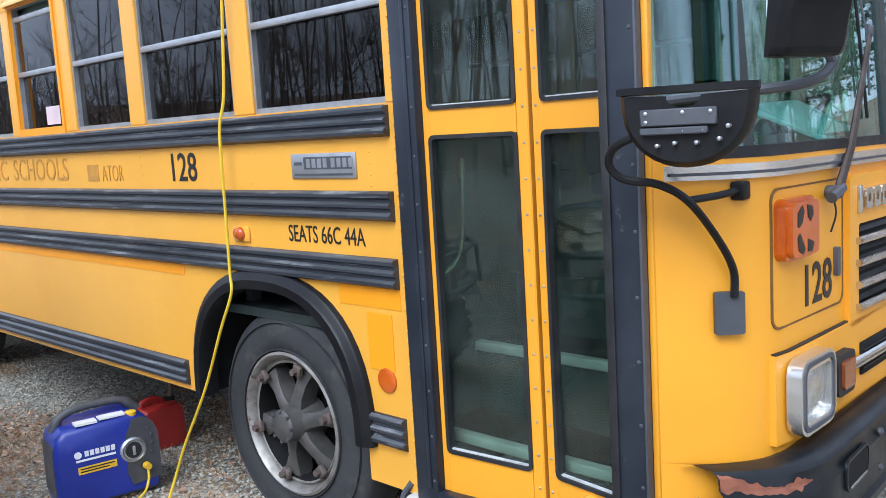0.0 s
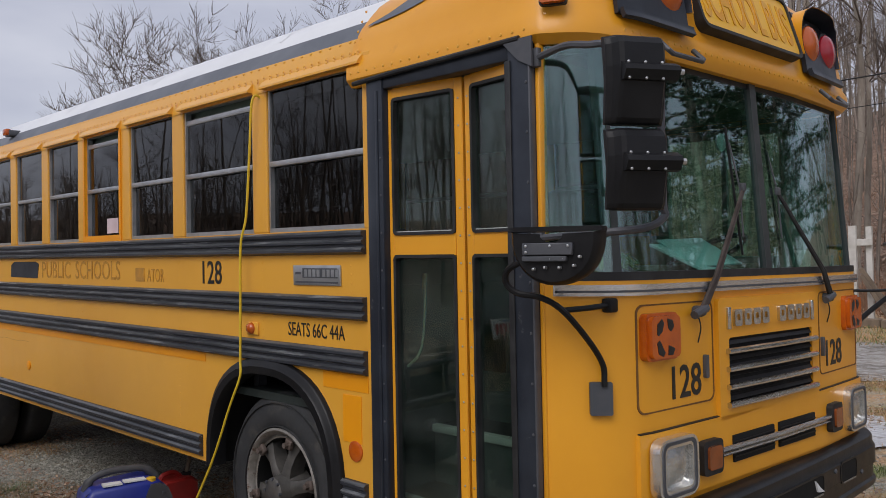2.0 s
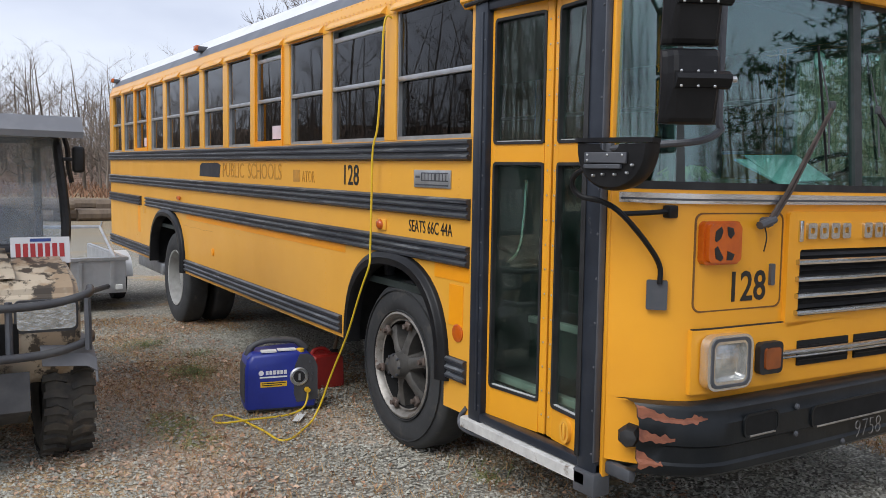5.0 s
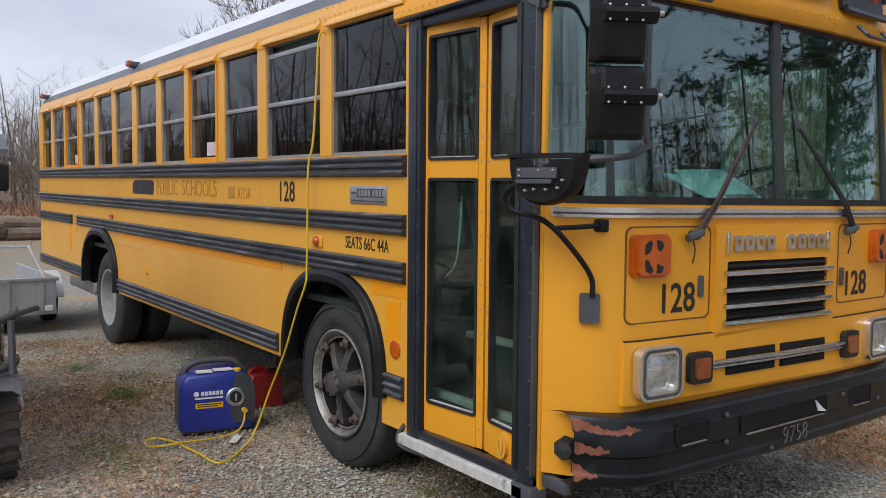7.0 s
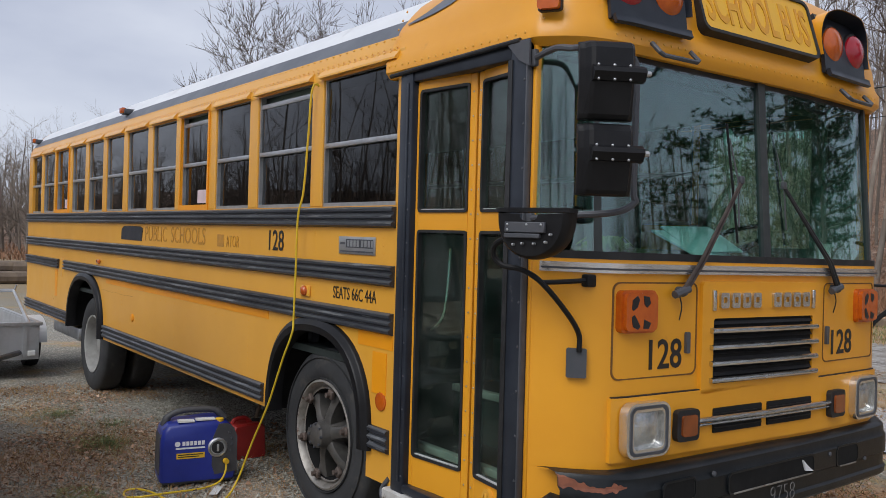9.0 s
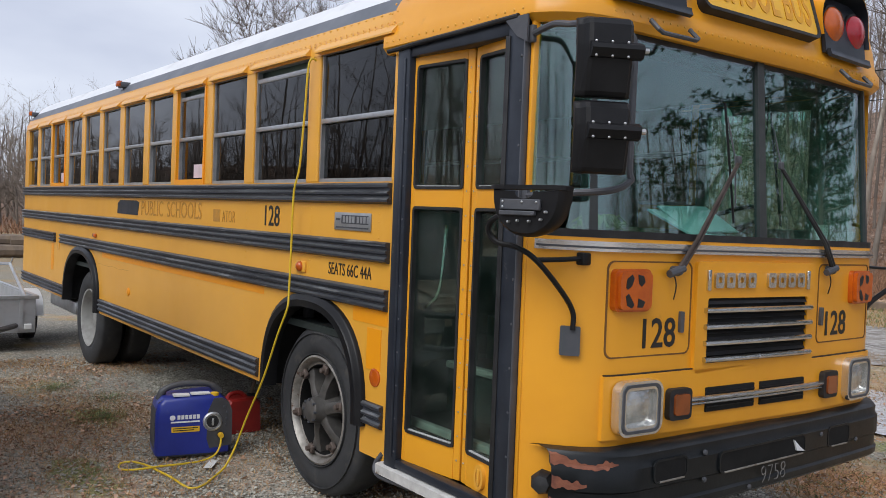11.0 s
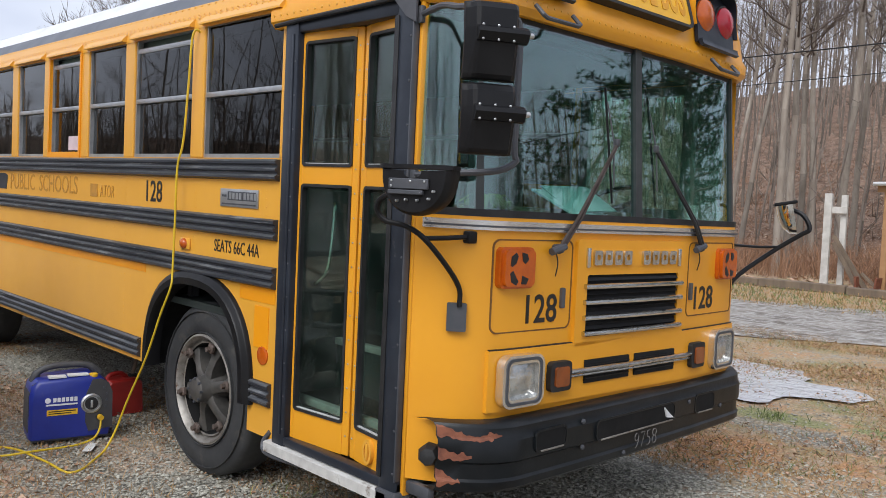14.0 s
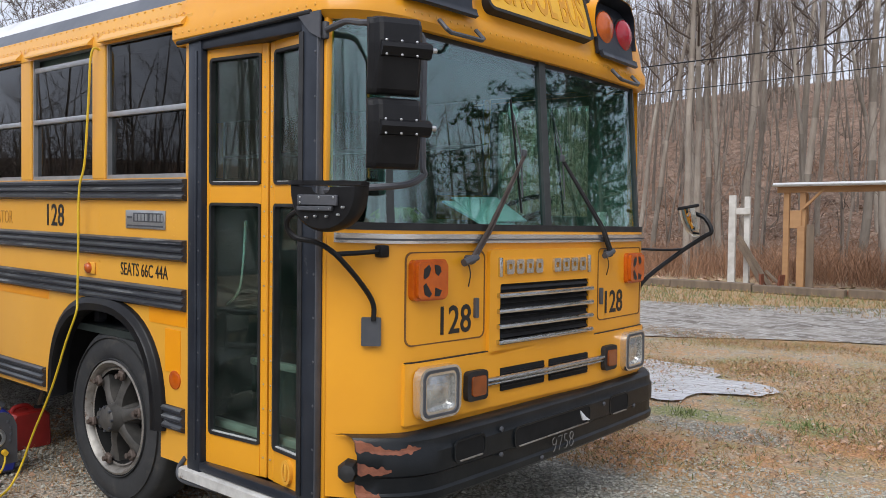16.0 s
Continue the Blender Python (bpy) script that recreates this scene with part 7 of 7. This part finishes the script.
for k in range(9):
    lx = -30.5 - (k % 3) * 0.5
    lg = thing("log", "grey cut log in the pile across the field", "log", lx, -1.0 + (k * 37 % 10) * 0.75, 0.0, 80 + (k * 29 % 20), group="log pile")
    part("log", T([(-2.2, 0, 0.22 + 0.36 * (k // 5)), (0, 0.06, 0.24 + 0.36 * (k // 5)), (2.2, 0, 0.22 + 0.36 * (k // 5))], [0.24, 0.22, 0.19], 9), OLD_WOOD, lg)


# ==== utility vehicle ====
CAMO = material("woodland_camouflage", (0.34, 0.25, 0.16), (0.50, 0.42, 0.31), 5.0, 0.5, grain=90, bump=0.05, depth=0.002, lo=0.45, hi=0.55, third=(0.07, 0.055, 0.04), third_scale=9.0, third_lo=0.52, third_hi=0.58)
UTV_GREY = material("grey_textured_plastic", (0.17, 0.175, 0.19), (0.22, 0.225, 0.235), 5, 0.55, grain=160, bump=0.1, depth=0.002)
MUD_TYRE = material("muddy_tyre_rubber", (0.035, 0.034, 0.032), (0.08, 0.07, 0.055), 7, 0.8, grain=60, bump=0.2, depth=0.006, third=(0.17, 0.13, 0.09), third_scale=6, third_lo=0.6, third_hi=0.8)
PLATE_RED = material("red_plate_print", (0.45, 0.03, 0.03), (0.38, 0.03, 0.03), 20, 0.5)
PLATE_BLUE = material("blue_plate_print", (0.04, 0.08, 0.30), (0.03, 0.06, 0.24), 20, 0.5)
utv = thing("utility_vehicle", "camouflage side-by-side utility vehicle with a clear windshield", "utility vehicle", -2.62, -2.19, 0.0, 0)
UW = 0.60                                            # half width of the tub


def up(name, bm, mat, label="", smooth=True, parent=None):
    return part(name, bm, mat, parent or utv, label, smooth)


bm = P([(0.02, 0.66), (0.04, 0.80), (0.0, 0.95), (-0.10, 1.02), (-0.62, 1.12), (-0.70, 1.12), (-0.70, 0.45), (-0.10, 0.45)], "y", -UW, UW)
bmesh.ops.bevel(bm, geom=list(bm.edges), offset=0.03, segments=2, affect="EDGES")
hood = up("hood", bm, CAMO, "camouflage patterned hood")
up("hood_ridge", P([(-0.08, 1.018), (-0.62, 1.118), (-0.62, 1.142), (-0.10, 1.045)], "y", 0.10, 0.30), CAMO, parent=hood)
up("grille", B(0.0, 0.045, -0.30, 0.30, 0.62, 0.80, 0.01), SHADE_BLACK)
for s in (-1, 1):
    y0, y1 = sorted((s * 0.28, s * 0.585))
    k = up("headlight", P(rounded(y0, y1, 0.745, 0.915, 0.03), "x", -0.03, 0.035), DARK_GREY, "wide clear headlight in a dark housing")
    up("lens", P(rounded(y0 + 0.012, y1 - 0.012, 0.76, 0.90, 0.025), "x", 0.03, 0.046), HEAD_LENS, "clear lens", parent=k)
    # flare over the tyre
    bm = bmesh.new()
    rows = []
    for yy, dz in ((s * 0.40, -0.02), (s * 0.62, -0.04), (s * 0.665, -0.07), (s * 0.67, -0.13)):
        rows.append([(x, yy, z + dz) for x, z in ((0.10, 0.60), (0.08, 0.665), (-0.02, 0.71), (-0.30, 0.735), (-0.58, 0.70), (-0.68, 0.58), (-0.70, 0.45))])
    sheet(bm, rows, 0.012)
    up("fender", bm, UTV_GREY, "grey plastic fender flare")
    up("mud_flap", B(-0.72, -0.70, min(s * 0.48, s * 0.70), max(s * 0.48, s * 0.70), 0.26, 0.55, 0.004), SEAL)
for z0, xo in ((0.905, 0.10), (0.655, 0.13)):
    up("brush_guard", T(smooth_path([(-0.06, -0.66, z0 + 0.05), (0.06, -0.66, z0 + 0.03), (xo, -0.40, z0 - 0.01), (xo + 0.02, 0, z0 - 0.015), (xo, 0.40, z0 - 0.01), (0.06, 0.62, z0 + 0.03), (-0.06, 0.66, z0 + 0.05)], 5), 0.022, 10), DARK_GREY, "grey tube brush guard")
for y in (-0.62, -0.25, 0.25, 0.62):
    up("guard_upright", T([(0.10, y, 0.92), (0.12, y, 0.65)], 0.018, 8), GREY_METAL)
up("front_skid", P([(0.10, 0.56), (0.12, 0.36), (-0.05, 0.26), (-0.4, 0.28), (-0.4, 0.45)], "y", -0.34, 0.34), DARK_GREY)
up("winch_hook", B(0.10, 0.16, -0.06, 0.06, 0.40, 0.48, 0.01), ALU)
up("cowl", B(-0.74, -0.60, -UW, UW, 1.05, 1.16, 0.03), DARK_GREY)
up("tub", B(-2.7, -0.66, -0.66, 0.66, 0.36, 0.62, 0.03), DARK_GREY)
up("side_sill", B(-1.6, -0.70, 0.62, 0.70, 0.32, 0.46, 0.02), UTV_GREY)
up("side_panel", B(-0.86, -0.68, 0.56, 0.66, 0.5, 1.16, 0.03), DARK_GREY)
up("bench_seat", B(-1.75, -1.25, -0.6, 0.6, 0.62, 0.80, 0.04, 3), DARK_VINYL)
up("bench_back", B(-1.88, -1.74, -0.6, 0.6, 0.78, 1.32, 0.05, 3), DARK_VINYL)
up("cargo_bed", ring_prism(bmesh.new(), [(-2.95, -0.70), (-1.95, -0.70), (-1.95, 0.70), (-2.95, 0.70)], [(-2.91, -0.66), (-1.99, -0.66), (-1.99, 0.66), (-2.91, 0.66)], "z", 0.68, 1.0), CAMO, smooth=False)
up("bed_floor", B(-2.93, -1.97, -0.68, 0.68, 0.66, 0.70), DARK_GREY)
ring = [(0.16 * math.cos(a), 0.16 * math.sin(a)) for a in np.linspace(0, 2 * math.pi, 25)]
up("steering_wheel", T([(-1.0 + 0.3 * u, 0.30 + v, 1.22 + 0.9 * u) for v, u in ring], 0.014, 7), SEAL)
for s in (-1, 1):
    up("roll_bar", T(smooth_path([(-0.66, s * 0.62, 1.08), (-0.70, s * 0.64, 1.30), (-0.82, s * 0.615, 1.72), (-0.95, s * 0.61, 1.77), (-1.75, s * 0.61, 1.77), (-1.85, s * 0.62, 1.72), (-1.88, s * 0.64, 0.7)], 4), 0.028, 9), SEAL, "black roll bar")
    mm = up("side_mirror", B(-0.80, -0.73, min(s * 0.69, s * 0.76), max(s * 0.69, s * 0.76), 1.58, 1.74, 0.02, 3), SEAL, "black side mirror")
    up("stalk", T([(-0.77, s * 0.64, 1.66), (-0.77, s * 0.72, 1.66)], 0.012, 6), SEAL, parent=mm)
up("windshield", B(-0.005, 0.0, -0.64, 0.64, 0.0, 0.66, m=pose(-0.67, 0, 1.14, 0, -13, 0)), CLEAR, "clear acrylic windshield with a pale haze")
up("windshield_trim", B(-0.012, 0.008, -0.65, 0.65, -0.015, 0.02, m=pose(-0.67, 0, 1.14, 0, -13, 0)), SEAL)
up("roof", P([(-0.24, 1.765), (-0.23, 1.80), (-0.30, 1.885), (-1.2, 1.915), (-1.95, 1.88), (-2.0, 1.83), (-1.95, 1.79), (-1.2, 1.83)], "y", -0.67, 0.67), UTV_GREY, "grey plastic roof")
up("roof_strap", T(smooth_path([(-1.0, 0.66, 1.87), (-1.02, 0.70, 1.74), (-1.04, 0.71, 1.62), (-1.06, 0.73, 1.52)], 5), 0.016, 5), SEAL, "loose black strap")
plate_u = up("front_plate", B(-0.004, 0.004, -0.155, 0.155, -0.077, 0.077, 0.003, m=pose(-0.50, 0.475, 1.130, 0, -12, 0)), WHITE, "white plate with red bars", False)
for k in range(7):
    up("plate_bar", B(0.0045, 0.006, -0.130 + 0.038 * k, -0.104 + 0.038 * k, -0.040, 0.040, m=pose(-0.50, 0.475, 1.130, 0, -12, 0)), PLATE_RED, parent=plate_u, smooth=False)
up("plate_bar", B(0.0045, 0.006, -0.055, 0.055, 0.050, 0.068, m=pose(-0.50, 0.475, 1.130, 0, -12, 0)), PLATE_BLUE, parent=plate_u, smooth=False)
up("plate_bar", B(0.0045, 0.006, -0.065, 0.065, -0.070, -0.050, m=pose(-0.50, 0.475, 1.130, 0, -12, 0)), PLATE_BLUE, parent=plate_u, smooth=False)
for k in range(3):
    up("hose_coil", T([(-0.60 + 0.07 * math.cos(a), 0.50 + 0.085 * math.sin(a), 1.125 - 0.016 * k) for a in np.linspace(0, 2 * math.pi, 21)], 0.009, 6), SEAL)


def knobby(x, y, s):
    w = up("wheel", L([(0.155, -0.10), (0.20, -0.125), (0.26, -0.13), (0.292, -0.115), (0.298, -0.09), (0.300, 0.09), (0.292, 0.115), (0.26, 0.13), (0.20, 0.125), (0.155, 0.10)], "y", (x, y, 0.312), 36), MUD_TYRE, "knobby mud tyre on a steel rim")
    for k in range(22):
        a = 2 * math.pi * k / 22
        for side, off in ((-1, 0), (1, 0.5)):
            m = Matrix.Translation((x, y, 0.312)) @ Matrix.Rotation(a + off * 2 * math.pi / 22, 4, "Y")
            bm = P([(side * 0.012, 0.0), (side * 0.065, 0.030), (side * 0.128, 0.018), (side * 0.132, -0.018), (side * 0.07, -0.012), (side * 0.012, -0.030)], "x", 0.285, 0.317, m)
            up("tread_lug", bm, MUD_TYRE, parent=w, smooth=False)
    up("rim", L([(0.158, s * 0.10), (0.162, s * 0.115), (0.15, s * 0.11), (0.14, s * 0.05), (0.06, s * 0.04), (0.045, s * 0.07), (0.004, s * 0.072)], "y", (x, y, 0.312), 24), GREY_METAL, "grey steel rim", parent=w)


for x in (-0.31, -2.25):
    for s in (-1, 1):
        knobby(x, s * 0.545, s)

# ==== trailer ====
TR_ALU = material("weathered_alloy_sheet", (0.50, 0.51, 0.52), (0.38, 0.39, 0.40), 4, 0.48, 0.6, grain=30, bump=0.15, depth=0.004)
trl = thing("utility_trailer", "small open alloy trailer with white fenders", "trailer", -9.15, -0.92, 0.0, 0)


def tp(name, bm, mat, label="", smooth=False):
    return part(name, bm, mat, trl, label, smooth)


tp("bed", B(-1.3, 1.05, -0.68, 0.68, 0.34, 0.38), TR_ALU)
for y in (-0.70, 0.67):
    tp("side_board", B(-1.3, 1.05, y, y + 0.03, 0.22, 0.62, 0.004), TR_ALU)
tp("front_board", B(1.04, 1.07, -0.70, 0.70, 0.22, 0.62, 0.004), TR_ALU, "dented alloy front board")
tp("top_rail", B(1.02, 1.09, -0.73, 0.73, 0.60, 0.64, 0.006), ALU)
for y in (-0.73, 0.68):
    tp("top_rail", B(-1.32, 1.05, y, y + 0.05, 0.60, 0.64, 0.006), ALU)
for y in (-0.55, -0.2, 0.2, 0.55):
    tp("rib", B(1.068, 1.085, y - 0.02, y + 0.02, 0.24, 0.60), TR_ALU)
tp("ramp_arm", T([(1.0, 0.60, 0.62), (0.2, 0.58, 0.95)], 0.02), ALU)
tp("ramp_arm", T([(0.2, 0.58, 0.95), (0.1, -0.58, 0.95)], 0.02), ALU)
tp("latch", T([(0.22, 0.58, 0.94), (0.24, 0.60, 1.02)], 0.012), ALU)
tp("drawbar", T([(1.05, 0.5, 0.30), (2.2, 0.0, 0.36)], 0.03), GREY_METAL)
tp("drawbar", T([(1.05, -0.5, 0.30), (2.2, 0.0, 0.36)], 0.03), GREY_METAL)
for s in (-1, 1):
    bm = bmesh.new()
    rows = [[(-0.05 + 0.42 * math.cos(a), yy, 0.33 + 0.30 * max(0.0, math.sin(a)) ** 0.7) for a in np.linspace(0, math.pi, 13)] for yy in (s * 0.70, s * 0.93)]
    sheet(bm, rows, 0.012)
    tp("fender", bm, WHITE, "white trailer fender", True)
    w = tp("wheel", L([(0.16, -0.07), (0.22, -0.085), (0.27, -0.07), (0.28, 0.0), (0.27, 0.07), (0.22, 0.085), (0.16, 0.07)], "y", (-0.05, s * 0.82, 0.28), 28), RUBBER, "black trailer tyre", True)
    part("rim", L([(0.165, s * 0.05), (0.15, s * 0.07), (0.13, s * 0.03), (0.05, s * 0.02), (0.03, s * 0.05), (0.004, s * 0.052)], "y", (-0.05, s * 0.82, 0.28), 20), WHITE_RIM, w)
tp("tail_lamp", B(1.07, 1.10, 0.58, 0.66, 0.26, 0.32, 0.008), PAPER)


# ==== loose ground cover ====
STONE = material("pale_gravel", (0.42, 0.405, 0.345), (0.31, 0.297, 0.248), 9.0, 0.85, grain=200, bump=0.1, depth=0.002, jitter=0.30)
LEAF = material("dead_leaves", (0.36, 0.215, 0.13), (0.24, 0.14, 0.085), 6.0, 0.8, bump=0, jitter=0.5)
STRAW = material("straw_grass", (0.42, 0.27, 0.12), (0.28, 0.16, 0.07), 2.0, 0.9, bump=0, jitter=0.4)
GRASS = material("winter_grass", (0.12, 0.17, 0.05), (0.20, 0.22, 0.08), 2.0, 0.85, bump=0, jitter=0.4)


def gravel(seed, n, place):
    r_ = np.random.RandomState(seed)
    pts = place(r_, n)
    base = np.array(((1, 0, 0), (-1, 0, 0), (0, 1, 0), (0, -1, 0), (0, 0, 1), (0, 0, -1)), float)
    tri = np.array(((0, 2, 4), (2, 1, 4), (1, 3, 4), (3, 0, 4), (2, 0, 5), (1, 2, 5), (3, 1, 5), (0, 3, 5)))
    size = 0.0045 + 0.0105 * r_.rand(n) ** 2.0
    v = base[None] * size[:, None, None] * np.array((1, 1, 0.62)) * r_.uniform(0.7, 1.3, (n, 6, 1)) + r_.normal(0, 0.16, (n, 6, 3)) * size[:, None, None]
    a = r_.uniform(0, 6.283, n)
    c, s = np.cos(a)[:, None], np.sin(a)[:, None]
    v = np.stack((v[..., 0] * c - v[..., 1] * s, v[..., 0] * s + v[..., 1] * c, v[..., 2]), -1)
    v += pts[:, None, :] + np.array((0, 0, 0.006))
    me = bpy.data.meshes.new("gravel")
    me.from_pydata(v.reshape(-1, 3).tolist(), [], (np.arange(n)[:, None, None] * 6 + tri[None]).reshape(-1, 3).tolist())
    me.materials.append(STONE)
    tagged(new("gravel", me), "loose pale grey gravel over the yard", "gravel", kind="stuff")


def stony(x, y):
    return 0.62 + 1.1 * noise.noise(Vector((x * 0.8, y * 0.8, 2)))


def grassy(x, y):
    return 0.35 - 1.1 * noise.noise(Vector((x * 0.8, y * 0.8, 2)))


gravel(1, 60000, in_box(-7.0, 2.0, -2.6, 1.2, stony))
gravel(2, 15000, in_box(-0.8, 2.6, -0.2, 3.2, stony))
gravel(3, 8000, in_box(-3.0, 3.5, 3.0, 9.5, stony))


def leaves(seed, n, place, smin=0.008, smax=0.024):
    r_ = np.random.RandomState(seed)
    pts = place(r_, n)
    s = r_.uniform(smin, smax, n)[:, None]
    a = r_.uniform(0, 6.283, n)[:, None]
    u = np.c_[np.cos(a), np.sin(a), r_.normal(0, 0.25, (n, 1))] * s
    w = np.c_[-np.sin(a), np.cos(a), r_.normal(0, 0.25, (n, 1))] * s * 0.6
    lift = np.c_[np.zeros((n, 2)), r_.uniform(0.012, 0.03, n)]
    v = np.stack((pts - u + lift, pts - w + lift * 1.4, pts + u + lift, pts + w + lift * 1.2), 1).reshape(-1, 3)
    me = bpy.data.meshes.new("leaf_litter")
    me.from_pydata(v.tolist(), [], (np.arange(n)[:, None] * 4 + np.arange(4)).tolist())
    me.materials.append(LEAF)
    tagged(new("leaf_litter", me), "brown dead leaves scattered over the ground", "leaves", kind="stuff")


leaves(3, 5000, in_box(-7.5, 2.2, -2.8, 1.0, grassy))
leaves(4, 5000, in_box(-4.0, 3.0, 2.8, 9.5, grassy))
LEAF = material("curled_tan_leaves", (0.46, 0.32, 0.225), (0.32, 0.20, 0.135), 6.0, 0.8, bump=0, jitter=0.55)
leaves(6, 2200, in_box(-5.0, -1.2, -1.95, -0.75, lambda x, y: 0.75 + noise.noise(Vector((x * 1.3, y * 1.3, 9)))), 0.007, 0.020)
leaves(7, 900, in_box(-6.5, -3.6, -0.75, 0.15), 0.008, 0.022)
leaves(8, 1400, in_box(-1.2, 2.2, 2.7, 7.5, grassy), 0.010, 0.026)
leaves(5, 9000, in_box(-26, 6, 20, 44), 0.05, 0.13)
blades("straw", "short straw-coloured winter grass", "grass", STRAW, 6, 26000, in_box(-7.5, 2.2, -2.8, 0.6, grassy), 0.015, 0.05, 0.0022, 0.9)
blades("straw", "short straw-coloured winter grass", "grass", STRAW, 7, 52000, in_box(-5.0, 4.0, 2.4, 10.0, grassy), 0.012, 0.05, 0.003, 1.2)
blades("straw", "rough grass verge beyond the track", "grass", STRAW, 8, 9000, in_box(-16, 6, 13.5, 19.5), 0.03, 0.12, 0.008, 0.7)
blades("grass", "thin green winter grass", "grass", GRASS, 9, 6000, in_box(-16, 6, 14.0, 19.0), 0.04, 0.12, 0.008, 0.7)
blades("grass", "thin green winter grass", "grass", GRASS, 10, 6000, in_box(-4.5, 3.5, 2.6, 9.5, grassy), 0.02, 0.07, 0.003, 0.8)
for k, (x, y, n) in enumerate(((-4.45, -0.47, 260), (-5.75, -0.55, 300), (-5.1, -0.25, 160), (-0.55, -0.55, 60), (-1.37, 0.2, 26), (0.33, 4.52, 80), (-0.59, 4.34, 60), (0.95, 4.7, 50), (-3.0, -0.95, 60))):
    r_ = random.Random(k)
    t_ = thing("grass_tuft", "small tuft of green winter grass in the gravel", "grass tuft", x, y, 0.0, group="grass tufts")
    bm = bmesh.new()
    for _ in range(n):
        a, d, h = r_.uniform(0, 6.28), abs(r_.gauss(0, 0.17)), r_.uniform(0.03, 0.085)
        px, py = d * math.cos(a), d * math.sin(a)
        lx, ly = r_.gauss(0, 0.05), r_.gauss(0, 0.05)
        w = 0.0025
        vs = [bm.verts.new(q) for q in ((px - w, py, 0), (px + w, py, 0), (px + lx * 0.5 + w, py + ly * 0.5, h * 0.7), (px + lx * 0.5 - w, py + ly * 0.5, h * 0.7), (px + lx * 1.3, py + ly * 1.3, h))]
        bm.faces.new(vs[:4])
        bm.faces.new((vs[3], vs[2], vs[4]))
    tagged(part("foliage", bm, GRASS, t_), kind="stuff")
